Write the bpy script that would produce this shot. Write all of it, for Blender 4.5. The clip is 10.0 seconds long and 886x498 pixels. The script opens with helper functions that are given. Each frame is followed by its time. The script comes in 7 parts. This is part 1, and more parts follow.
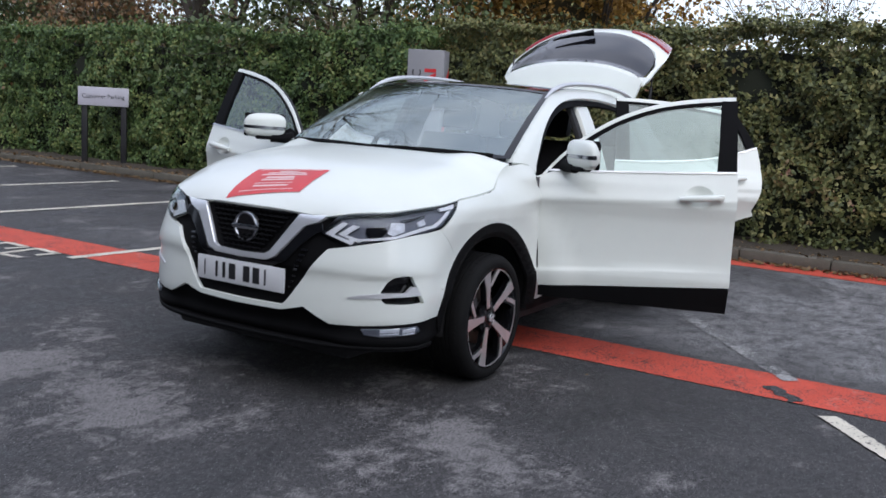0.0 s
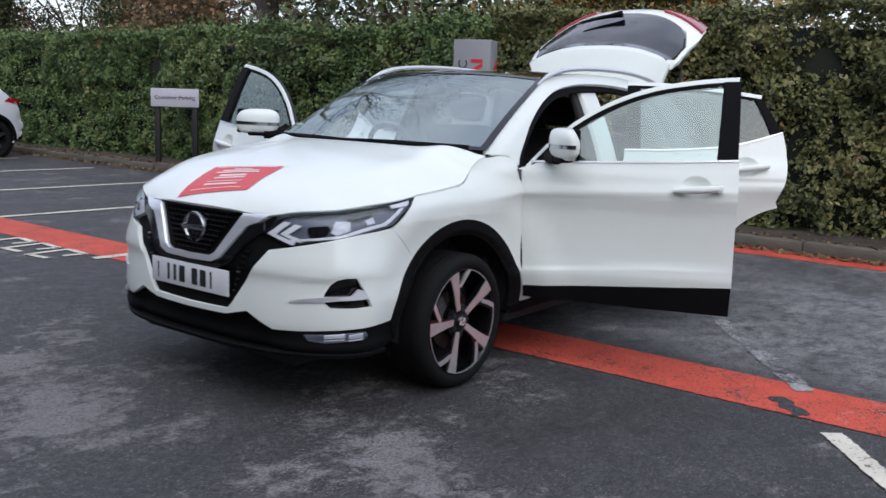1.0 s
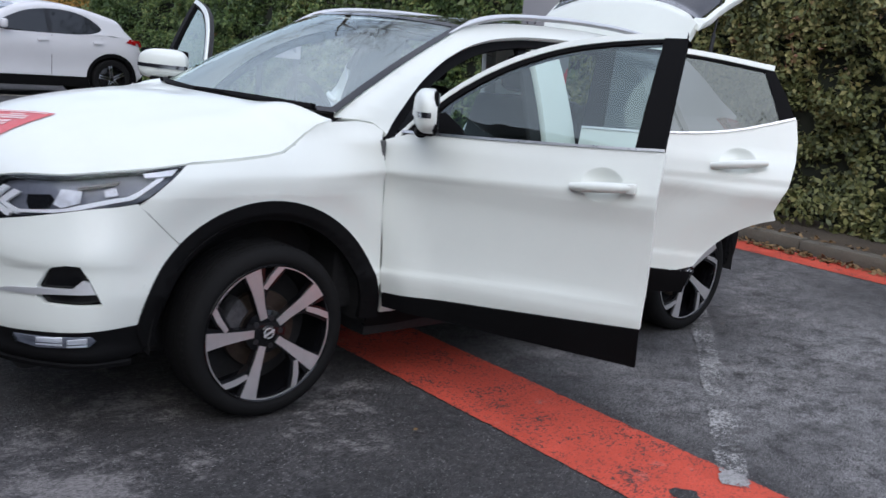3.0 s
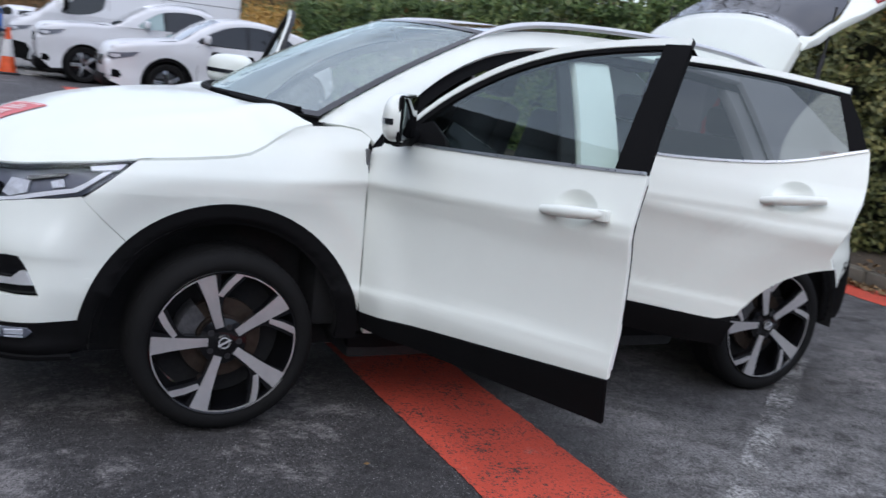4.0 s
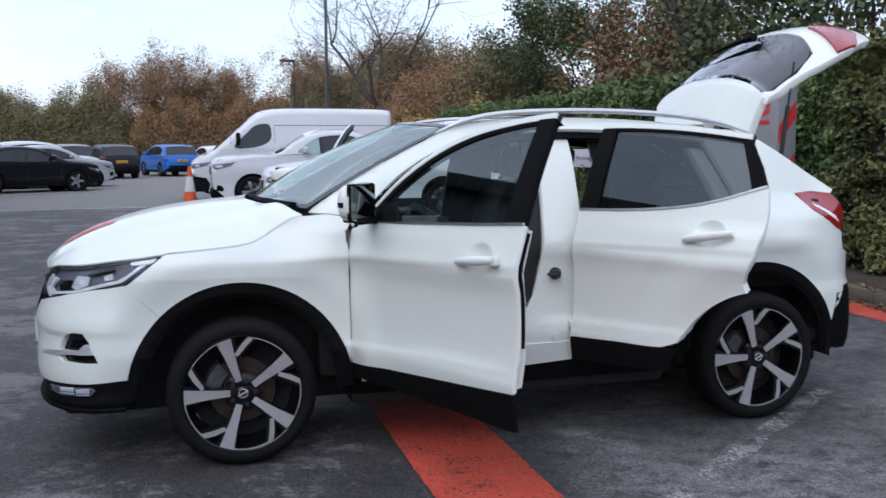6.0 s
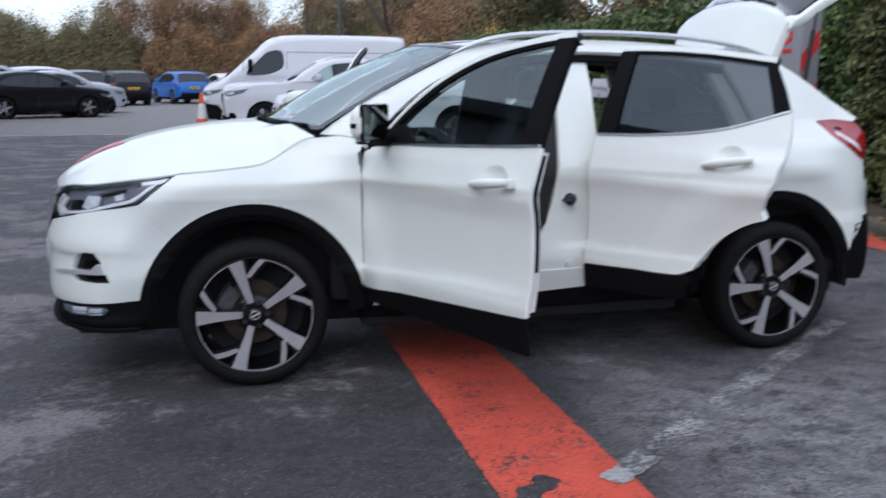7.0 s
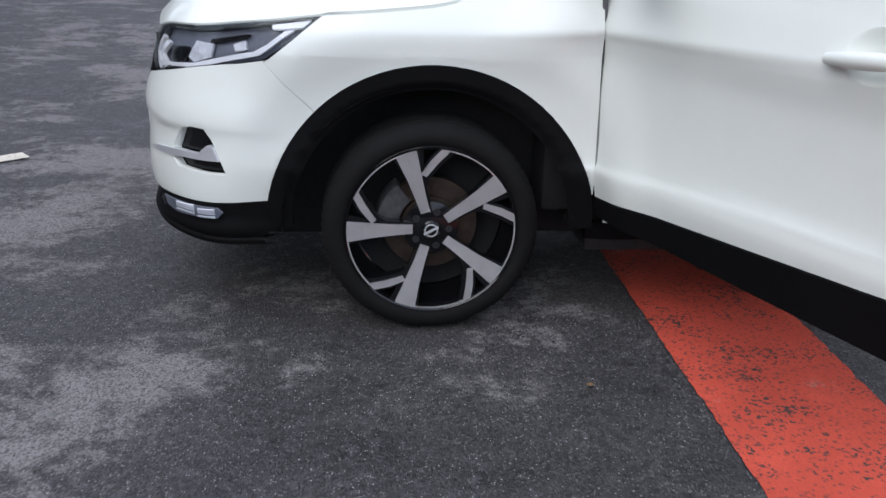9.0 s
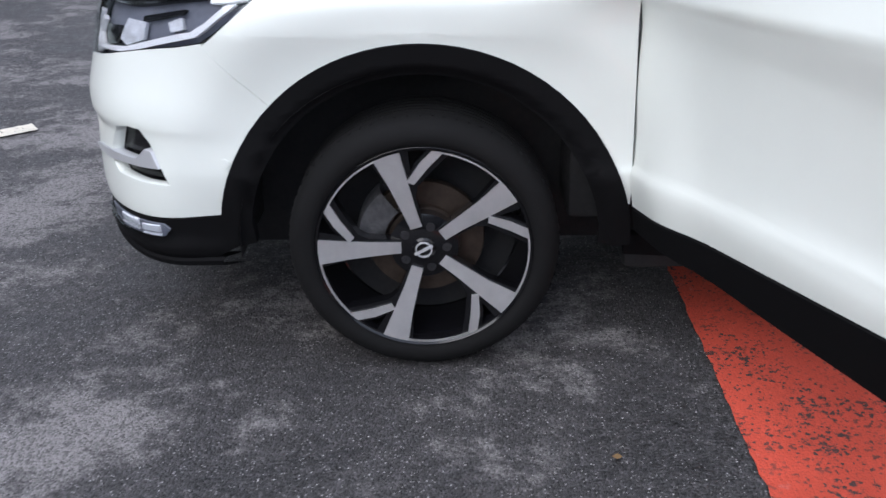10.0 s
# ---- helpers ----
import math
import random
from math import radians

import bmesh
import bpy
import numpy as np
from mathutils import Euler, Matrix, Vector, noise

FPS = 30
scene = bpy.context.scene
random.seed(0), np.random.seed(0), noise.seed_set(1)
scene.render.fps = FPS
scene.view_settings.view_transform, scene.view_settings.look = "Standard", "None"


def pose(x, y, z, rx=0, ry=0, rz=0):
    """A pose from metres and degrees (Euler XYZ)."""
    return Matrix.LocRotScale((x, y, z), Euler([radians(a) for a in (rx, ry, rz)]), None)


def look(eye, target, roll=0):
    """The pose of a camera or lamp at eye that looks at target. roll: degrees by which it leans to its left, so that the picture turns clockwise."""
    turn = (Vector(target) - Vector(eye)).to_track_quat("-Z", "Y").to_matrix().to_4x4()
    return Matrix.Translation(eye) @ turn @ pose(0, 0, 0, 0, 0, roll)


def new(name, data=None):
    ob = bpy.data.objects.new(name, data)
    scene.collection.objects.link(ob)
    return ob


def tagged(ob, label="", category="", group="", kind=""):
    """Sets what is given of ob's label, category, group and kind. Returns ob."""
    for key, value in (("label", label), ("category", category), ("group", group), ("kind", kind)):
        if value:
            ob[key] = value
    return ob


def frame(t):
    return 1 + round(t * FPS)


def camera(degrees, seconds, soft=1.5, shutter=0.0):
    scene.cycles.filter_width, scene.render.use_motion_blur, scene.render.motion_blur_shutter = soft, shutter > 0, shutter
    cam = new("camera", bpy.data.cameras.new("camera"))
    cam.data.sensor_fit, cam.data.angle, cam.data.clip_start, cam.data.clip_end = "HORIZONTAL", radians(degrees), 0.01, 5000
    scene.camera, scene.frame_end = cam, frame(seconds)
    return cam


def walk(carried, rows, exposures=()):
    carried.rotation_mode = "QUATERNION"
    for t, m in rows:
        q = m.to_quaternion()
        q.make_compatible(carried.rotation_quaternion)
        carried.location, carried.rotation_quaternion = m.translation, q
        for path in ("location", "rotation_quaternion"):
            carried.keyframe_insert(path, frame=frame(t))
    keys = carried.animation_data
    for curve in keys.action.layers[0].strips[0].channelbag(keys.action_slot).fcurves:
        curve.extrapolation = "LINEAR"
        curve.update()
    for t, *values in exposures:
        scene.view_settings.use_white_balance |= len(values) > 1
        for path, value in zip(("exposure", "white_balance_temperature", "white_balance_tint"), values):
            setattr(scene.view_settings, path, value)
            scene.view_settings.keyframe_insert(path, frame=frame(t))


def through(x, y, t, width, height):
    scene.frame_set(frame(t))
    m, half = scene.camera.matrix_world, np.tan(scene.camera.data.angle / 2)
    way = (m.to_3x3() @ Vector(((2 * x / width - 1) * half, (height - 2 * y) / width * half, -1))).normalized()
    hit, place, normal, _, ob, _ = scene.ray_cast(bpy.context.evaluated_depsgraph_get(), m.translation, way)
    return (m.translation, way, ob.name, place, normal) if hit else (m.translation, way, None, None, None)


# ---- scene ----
cam = camera(51.0, 10.0, shutter=0.3)
PATH = [
    (0, (-4.241, -3.092, 1.423), (-2.546, -2.074, 1.118), 3.4),
    (0.5, (-3.919, -3.331, 1.431), (-2.269, -2.233, 1.165), 1.6),
    (1, (-3.575, -3.509, 1.431), (-2.017, -2.299, 1.103), 1.8),
    (1.5, (-3.159, -3.553, 1.438), (-1.552, -2.411, 1.102), 1.5),
    (2, (-2.758, -3.67, 1.421), (-1.256, -2.402, 1.053), 0.5),
    (2.5, (-2.26, -3.766, 1.451), (-0.912, -2.344, 1.051), 2.6),
    (2.7, (-2.036, -3.781, 1.438), (-0.714, -2.338, 1.025), 3.7),
    (4, (-0.805, -4.016, 1.415), (0.097, -2.277, 1.016), 6.8),
    (4.5, (-0.511, -4.345, 1.417), (-0.031, -2.439, 1.051), 4.8),
    (5, (-0.409, -4.703, 1.415), (-0.183, -2.734, 1.151), 2.6),
    (5.5, (-0.31, -4.958, 1.432), (0.062, -3.007, 1.198), 1.6),
    (5.7, (-0.256, -5.016, 1.435), (0.188, -3.078, 1.223), 0.6),
    (6.8, (-0.169, -5.064, 1.405), (0.426, -3.178, 1.104), 0.3),
    (7, (-0.196, -5.004, 1.392), (0.295, -3.099, 1.029), 0.4),
    (7.5, (-0.294, -4.701, 1.398), (0.092, -2.783, 0.983), -1.1),
    (8, (-0.297, -4.364, 1.369), (-0.097, -2.43, 0.898), -0.6),
    (8.5, (-0.252, -3.966, 1.337), (-0.158, -2.064, 0.725), 0.5),
    (9, (-0.236, -3.526, 1.314), (-0.045, -1.672, 0.589), 1.7),
    (9.5, (-0.143, -3.191, 1.288), (-0.054, -1.346, 0.519), 1.7),
    (10, (0.1, -2.903, 1.329), (0.053, -1.106, 0.453), -1.5),
]
EXPOSURES = [(0, 0.74, 6420, 10), (2, 0.72, 6420, 10), (2.5, 0.75, 6420, 10), (4, 0.81, 6380, 10), (4.5, 0.82, 6380, 10), (5, 0.78, 6350, 10), (5.5, 0.69, 6200, 10), (7, 0.77, 6200, 10), (7.5, 0.78, 6200, 10), (8, 0.79, 6250, 10), (8.5, 1.03, 6450, 10), (9, 0.98, 6500, 10), (9.5, 1.02, 6500, 10), (10, 1.30, 6500, 10)]
walk(cam, [(t, look(eye, target, roll)) for t, eye, target, roll in PATH], EXPOSURES)

# ---- daylight: an overcast sky ----
SUN_AZ, SUN_EL = 222.0, 40.0
world = bpy.data.worlds.new("overcast")
scene.world = world
world.use_nodes = True
wt = world.node_tree
wt.nodes.clear()
w_out = wt.nodes.new("ShaderNodeOutputWorld")
w_bg = wt.nodes.new("ShaderNodeBackground")
w_sky = wt.nodes.new("ShaderNodeTexSky")
w_sky.sky_type = "NISHITA"
w_sky.sun_disc = False
w_sky.sun_elevation = radians(SUN_EL)
w_sky.sun_rotation = radians(SUN_AZ)
w_bg.inputs["Strength"].default_value = 0.05
w_cloud = wt.nodes.new("ShaderNodeBackground")
w_geo = wt.nodes.new("ShaderNodeTexCoord")
w_map = wt.nodes.new("ShaderNodeMapping")
w_map.inputs["Scale"].default_value = (1.0, 1.0, 3.2)
w_noise = wt.nodes.new("ShaderNodeTexNoise")
w_noise.inputs["Scale"].default_value = 2.1
w_noise.inputs["Detail"].default_value = 6.0
w_noise.inputs["Roughness"].default_value = 0.55
w_ramp = wt.nodes.new("ShaderNodeValToRGB")
w_ramp.color_ramp.elements[0].position, w_ramp.color_ramp.elements[1].position = 0.36, 0.66
w_ramp.color_ramp.elements[0].color = (0.61, 0.656, 0.81, 1)
w_ramp.color_ramp.elements[1].color = (0.92, 0.950, 1.095, 1)
w_add = wt.nodes.new("ShaderNodeAddShader")
wt.links.new(w_geo.outputs["Generated"], w_map.inputs["Vector"])
wt.links.new(w_map.outputs["Vector"], w_noise.inputs["Vector"])
wt.links.new(w_noise.outputs["Fac"], w_ramp.inputs["Fac"])
wt.links.new(w_ramp.outputs["Color"], w_cloud.inputs["Color"])
w_sep = wt.nodes.new("ShaderNodeSeparateXYZ")
w_lift = wt.nodes.new("ShaderNodeMapRange")
w_lift.inputs["From Min"].default_value, w_lift.inputs["From Max"].default_value = 0.0, 1.0
w_lift.inputs["To Min"].default_value, w_lift.inputs["To Max"].default_value = 0.45, 0.80
wt.links.new(w_geo.outputs["Generated"], w_sep.inputs["Vector"])
wt.links.new(w_sep.outputs["Z"], w_lift.inputs["Value"])
wt.links.new(w_lift.outputs["Result"], w_cloud.inputs["Strength"])
wt.links.new(w_sky.outputs["Color"], w_bg.inputs["Color"])
wt.links.new(w_bg.outputs["Background"], w_add.inputs[0])
wt.links.new(w_cloud.outputs["Background"], w_add.inputs[1])
wt.links.new(w_add.outputs["Shader"], w_out.inputs["Surface"])

sun_data = bpy.data.lights.new("sun", "SUN")
sun_data.energy, sun_data.angle, sun_data.color = 0.86, radians(60), (0.99, 0.975, 0.985)
sun_lamp = new("sun", sun_data)
sun_az = radians(SUN_AZ)
sun_lamp.matrix_world = look((0, 0, 30), (-20 * math.sin(sun_az), -20 * math.cos(sun_az), 30 - 20 * math.tan(radians(SUN_EL))))


# ---- materials ----
def material(name, color=(0.5, 0.5, 0.5), rough=0.5, metal=0.0, coat=0.0, spec=0.5):
    m = bpy.data.materials.new(name)
    m.use_nodes = True
    b = m.node_tree.nodes["Principled BSDF"]
    b.inputs["Base Color"].default_value = (*color, 1)
    b.inputs["Roughness"].default_value = rough
    b.inputs["Metallic"].default_value = metal
    b.inputs["Coat Weight"].default_value = coat
    b.inputs["Coat Roughness"].default_value = 0.04
    b.inputs["Specular IOR Level"].default_value = spec
    return m


class Nodes:
    """Short hand for wiring one material."""

    def __init__(self, m):
        self.m, self.t = m, m.node_tree
        self.b = m.node_tree.nodes["Principled BSDF"]
        self.co = None

    def add(self, kind, **vals):
        n = self.t.nodes.new(kind)
        for k, v in vals.items():
            n.inputs[k.replace("_", " ")].default_value = v
        return n

    def link(self, a, b):
        self.t.links.new(a, b)

    def coords(self, which="Object"):
        if self.co is None:
            self.co = self.t.nodes.new("ShaderNodeTexCoord")
        return self.co.outputs[which]

    def noise(self, scale, detail=4.0, rough=0.55, stretch=None, which="Object", offset=(0, 0, 0)):
        n = self.add("ShaderNodeTexNoise", Scale=scale, Detail=detail, Roughness=rough)
        mp = self.t.nodes.new("ShaderNodeMapping")
        mp.inputs["Location"].default_value = offset
        if stretch:
            mp.inputs["Scale"].default_value = stretch
        self.link(self.coords(which), mp.inputs["Vector"])
        self.link(mp.outputs["Vector"], n.inputs["Vector"])
        return n.outputs["Fac"]

    def ramp(self, fac, *stops):
        r = self.t.nodes.new("ShaderNodeValToRGB")
        e = r.color_ramp.elements
        while len(e) < len(stops):
            e.new(0.5)
        for el, (p, c) in zip(e, stops):
            el.position = p
            el.color = (*c, 1) if len(c) == 3 else c
        self.link(fac, r.inputs["Fac"])
        return r.outputs["Color"]

    def grey(self, fac, lo, hi, a=0.0, b=1.0):
        r = self.t.nodes.new("ShaderNodeMapRange")
        r.inputs["From Min"].default_value, r.inputs["From Max"].default_value = lo, hi
        r.inputs["To Min"].default_value, r.inputs["To Max"].default_value = a, b
        self.link(fac, r.inputs["Value"])
        return r.outputs["Result"]

    def mix(self, fac, a, b, blend="MIX"):
        n = self.t.nodes.new("ShaderNodeMix")
        n.data_type, n.blend_type = "RGBA", blend
        for sock, v in ((n.inputs[0], fac), (n.inputs[6], a), (n.inputs[7], b)):
            if isinstance(v, (int, float)):
                sock.default_value = v
            elif isinstance(v, tuple):
                sock.default_value = (*v, 1)
            else:
                self.link(v, sock)
        return n.outputs[2]

    def math(self, op, a, b=0.0):
        n = self.t.nodes.new("ShaderNodeMath")
        n.operation = op
        for sock, v in ((n.inputs[0], a), (n.inputs[1], b)):
            if isinstance(v, (int, float)):
                sock.default_value = v
            else:
                self.link(v, sock)
        return n.outputs[0]

    def base(self, c):
        self.link(c, self.b.inputs["Base Color"])

    def rough(self, f):
        self.link(f, self.b.inputs["Roughness"])

    def bump(self, h, strength=0.3, distance=0.01):
        n = self.add("ShaderNodeBump", Strength=strength, Distance=distance)
        self.link(h, n.inputs["Height"])
        self.link(n.outputs["Normal"], self.b.inputs["Normal"])


def cells(n, scale, which="Object"):
    """Voronoi cells: distance to the middle, and one random grey for each."""
    v = n.add("ShaderNodeTexVoronoi", Scale=scale)
    n.link(n.coords(which), v.inputs["Vector"])
    sep = n.t.nodes.new("ShaderNodeSeparateColor")
    n.link(v.outputs["Color"], sep.inputs["Color"])
    return v.outputs["Distance"], sep.outputs["Red"], sep.outputs["Green"]


def asphalt_material(name, dark=(0.0235, 0.0222, 0.0228), pale=(0.255, 0.240, 0.234), patch=(0.500, 0.556), near_bay=False):
    m = material(name, dark, 0.85)
    n = Nodes(m)
    dist, pick, other = cells(n, 175.0)
    dist2, pick2, _ = cells(n, 62.0)
    speck = n.noise(30, 4, 0.7, offset=(6, 6, 0))
    big = n.noise(0.75, 4, 0.6)
    mid = n.noise(2.0, 12, 0.70, offset=(7, 2, 0), stretch=(0.8, 1.1, 1))
    torn = n.noise(11, 9, 0.80, offset=(2, 6, 0))
    cover = n.math("ADD", n.math("MULTIPLY", big, 0.27), n.math("ADD", n.math("MULTIPLY", mid, 0.42), n.math("MULTIPLY", torn, 0.31)))
    sep = n.t.nodes.new("ShaderNodeSeparateXYZ")
    n.link(n.coords(), sep.inputs["Vector"])
    if near_bay:
        # the strip by the red line stays damp; the open tarmac has dried in patches
        cover = n.math("SUBTRACT", cover, n.grey(sep.outputs["X"], -1.1, 0.1, -0.014, 0.030))
    wet = n.grey(cover, patch[0], patch[1])
    haze = n.grey(cover, patch[0] - 0.10, patch[1] + 0.02, 0.0, 0.27)
    # dried chippings are pale one by one
    fine = n.grey(pick, 0.10, 0.75, 0.12, 1.0)
    dryness = n.math("MAXIMUM", n.math("MULTIPLY", wet, n.grey(pick, 0.05, 0.7, 0.30, 1.0)), n.math("MULTIPLY", haze, fine))
    tone = n.ramp(speck, (0.34, tuple(c * 0.55 for c in dark)), (0.50, dark), (0.66, tuple(c * 1.9 for c in dark)))
    grit = n.grey(other, 0.0, 1.0, 0.15, 2.2)
    tone = n.mix(1.0, tone, n.ramp(n.math("MULTIPLY", grit, 0.5), (0.0, (0, 0, 0)), (1.0, (2, 2, 2))), "MULTIPLY")
    chip = n.math("MULTIPLY", n.grey(dist, 0.18, 0.42, 1.0, 0.0), n.grey(pick, 0.875, 0.89))
    tone = n.mix(chip, tone, (0.36, 0.355, 0.35))
    crumb = n.math("MULTIPLY", n.grey(dist2, 0.06, 0.19, 1.0, 0.0), n.grey(pick2, 0.77, 0.78))
    tone = n.mix(crumb, tone, (0.52, 0.51, 0.50))
    col = n.mix(n.math("MULTIPLY", dryness, 0.92), tone, pale)
    if near_bay:
        worn = n.noise(6, 9, 0.78, stretch=(1.0, 1.25, 1), offset=(1, 5, 0))
        bay = n.math("MULTIPLY", n.grey(sep.outputs["X"], 1.10, 1.7), n.grey(worn, 0.37, 0.56))
        # paleness drops towards the car: its shade is put into the colour
        bay = n.math("MULTIPLY", bay, n.grey(n.math("ADD", sep.outputs["Y"], n.math("MULTIPLY", worn, 1.2)), -0.9, -0.3, 1.0, 0.45))
        bay = n.math("MULTIPLY", bay, fine)
        bay = n.math("MULTIPLY", bay, n.grey(big, 0.36, 0.55, 0.45, 1.0))
        bay = n.math("MULTIPLY", bay, n.grey(sep.outputs["Y"], 3.0, 5.0, 1.0, 0.1))
        col = n.mix(n.math("MULTIPLY", bay, 0.95), col, (0.35, 0.345, 0.34))
    n.base(col)
    n.rough(n.grey(cover, patch[0] - 0.1, patch[1], 0.42, 0.92))
    hgt = n.math("ADD", n.math("MULTIPLY", dist, -0.8), n.math("MULTIPLY", pick, 0.35))
    n.bump(hgt, 0.9, 0.006)
    return m


def paint_line_material(name, color, wear=(0.56, 0.66), under=(0.045, 0.045, 0.047), pits=0.90, clear=False):
    """Road paint over chippings: pits and flakes let the dark show through."""
    m = material(name, color, 0.75)
    n = Nodes(m)
    dist, pick, other = cells(n, 130.0)
    chips = n.noise(45, 5, 0.8)
    flakes = n.noise(4.0, 6, 0.72, offset=(2, 8, 0))
    tone = n.noise(3.0, 4, 0.6, offset=(5, 0, 0))
    w = n.math("ADD", n.math("MULTIPLY", chips, 0.55), n.math("MULTIPLY", flakes, 0.45))
    col = n.mix(n.grey(tone, 0.3, 0.75), tuple(c * 0.80 for c in color), tuple(min(1, c * 1.12 + 0.01) for c in color))
    col = n.mix(n.grey(other, 0.2, 1.0, 0.0, 0.30), col, tuple(c * 0.62 for c in color))
    pale = n.grey(n.noise(1.8, 6, 0.72, offset=(9, 9, 0)), 0.585, 0.70, 0.0, 0.55)
    col = n.mix(n.math("MULTIPLY", pale, n.grey(pick, 0.1, 0.6, 0.2, 1.0)), col, (0.55, 0.46, 0.42))
    hole = n.math("MULTIPLY", n.grey(pick, pits, pits + 0.02), n.grey(flakes, 0.36, 0.56, 0.15, 1.0))
    gone = n.math("MAXIMUM", n.grey(w, wear[0], wear[1]), hole)
    n.base(n.mix(gone, col, under))
    if clear:
        n.link(n.math("SUBTRACT", 1.0, gone), n.b.inputs["Alpha"])
    n.bump(n.math("ADD", n.math("MULTIPLY", dist, -0.8), chips), 0.5, 0.005)
    return m


def varied(name, color, rough=0.6, scale=8.0, amount=0.25, bump=0.0, metal=0.0, coat=0.0, fine=60.0, spec=0.5):
    m = material(name, color, rough, metal, coat, spec)
    n = Nodes(m)
    a = n.noise(scale, 5, 0.6)
    f = n.noise(fine, 3, 0.6, offset=(4, 4, 4))
    k = n.math("ADD", n.math("MULTIPLY", a, 0.65), n.math("MULTIPLY", f, 0.35))
    n.base(n.mix(n.grey(k, 0.3, 0.7), tuple(c * (1 - amount) for c in color), tuple(min(1, c * (1 + amount)) for c in color)))
    n.rough(n.grey(f, 0.3, 0.7, max(0.02, rough - 0.08), min(1, rough + 0.08)))
    if bump:
        n.bump(f, bump, 0.01)
    return m


def car_paint(name, color, rough=0.32, coat=0.55, spec=0.35):
    """Clear-coated paint with a little road film."""
    m = material(name, color, rough, 0.0, coat, spec)
    n = Nodes(m)
    n.b.inputs["Coat IOR"].default_value = 1.42
    film = n.noise(1.7, 5, 0.65)
    fine = n.noise(900, 1, 0.5)
    n.base(n.mix(n.grey(film, 0.35, 0.75, 0.0, 0.5), color, tuple(c * 0.90 for c in color)))
    n.link(n.grey(n.noise(9, 5, 0.7, offset=(3, 3, 3)), 0.4, 0.8, 0.03, 0.10), n.b.inputs["Coat Roughness"])
    n.rough(n.grey(fine, 0.3, 0.7, rough - 0.04, rough + 0.04))
    return m


def glass_material(name, tint=(0.82, 0.9, 0.88), through=0.85, rough=0.0, ior=1.75):
    """Thin car glass: mostly clear, with a mirror-like surface."""
    m = bpy.data.materials.new(name)
    m.use_nodes = True
    t = m.node_tree
    t.nodes.clear()
    out = t.nodes.new("ShaderNodeOutputMaterial")
    tr = t.nodes.new("ShaderNodeBsdfTransparent")
    gl = t.nodes.new("ShaderNodeBsdfGlossy")
    mx = t.nodes.new("ShaderNodeMixShader")
    fr = t.nodes.new("ShaderNodeFresnel")
    fr.inputs["IOR"].default_value = ior
    tr.inputs["Color"].default_value = (*(c * through for c in tint), 1)
    gl.inputs["Roughness"].default_value = rough
    gl.inputs["Color"].default_value = (0.90, 1.0, 0.965, 1)
    t.links.new(fr.outputs["Fac"], mx.inputs["Fac"])
    t.links.new(tr.outputs["BSDF"], mx.inputs[1])
    t.links.new(gl.outputs["BSDF"], mx.inputs[2])
    t.links.new(mx.outputs["Shader"], out.inputs["Surface"])
    return m


def leaf_material(name, stops, rough=0.55):
    m = material(name, stops[0][1], rough)
    n = Nodes(m)
    g = n.t.nodes.new("ShaderNodeNewGeometry")
    r = n.t.nodes.new("ShaderNodeValToRGB")
    e = r.color_ramp.elements
    while len(e) < len(stops):
        e.new(0.5)
    for el, (p, c) in zip(e, stops):
        el.position, el.color = p, (*c, 1)
    patch = n.noise(0.9, 4, 0.6)
    tuft = n.noise(4.5, 3, 0.6, offset=(3, 3, 3))
    k = n.math("ADD", n.math("MULTIPLY", g.outputs["Random Per Island"], 0.46), n.math("ADD", n.math("MULTIPLY", n.grey(patch, 0.3, 0.7), 0.30), n.math("MULTIPLY", n.grey(tuft, 0.3, 0.7), 0.24)))
    n.link(k, r.inputs["Fac"])
    n.base(r.outputs["Color"])
    n.b.inputs["Specular IOR Level"].default_value = 0.35
    return m


ASPHALT = asphalt_material("asphalt", near_bay=True)
CONCRETE_LOT = asphalt_material("pale_asphalt", dark=(0.13, 0.125, 0.115), pale=(0.22, 0.21, 0.195), patch=(0.42, 0.60))
RED_LINE = paint_line_material("red_road_paint", (0.60, 0.072, 0.036), wear=(0.555, 0.595), under=(0.05, 0.03, 0.028), pits=0.86)
WHITE_LINE = paint_line_material("white_road_paint", (0.68, 0.63, 0.52), wear=(0.56, 0.62), pits=0.975, clear=True)
FADED_LINE = paint_line_material("faded_road_paint", (0.38, 0.375, 0.365), wear=(0.46, 0.56), under=(0.13, 0.13, 0.13), pits=0.72, clear=True)
YELLOW_LINE = paint_line_material("yellow_road_paint", (0.55, 0.36, 0.08), wear=(0.58, 0.7))
KERB = varied("kerb_concrete", (0.115, 0.104, 0.082), 0.9, 2.0, 0.4, 0.5)
SOIL = varied("soil_and_litter", (0.05, 0.038, 0.025), 0.95, 3.0, 0.5, 0.6)
WHITE_PAINT = car_paint("pearl_white_paint", (0.765, 0.800, 0.745))
WHITE_PAINT_B = car_paint("white_paint", (0.66, 0.67, 0.69))
SILVER_PAINT = car_paint("silver_paint", (0.40, 0.42, 0.44))
BLACK_PAINT = car_paint("black_paint", (0.004, 0.004, 0.006), 0.3, 0.28, 0.2)
BLUE_PAINT = car_paint("blue_paint", (0.02, 0.13, 0.45))
GREY_PAINT = car_paint("grey_paint", (0.07, 0.075, 0.085))
BLACK_PLASTIC = varied("textured_black_plastic", (0.0045, 0.0045, 0.005), 0.72, 6, 0.2, 0.12, fine=700, spec=0.10)
GLOSS_BLACK = material("gloss_black", (0.005, 0.005, 0.006), 0.14, 0, 0.35, 0.3)
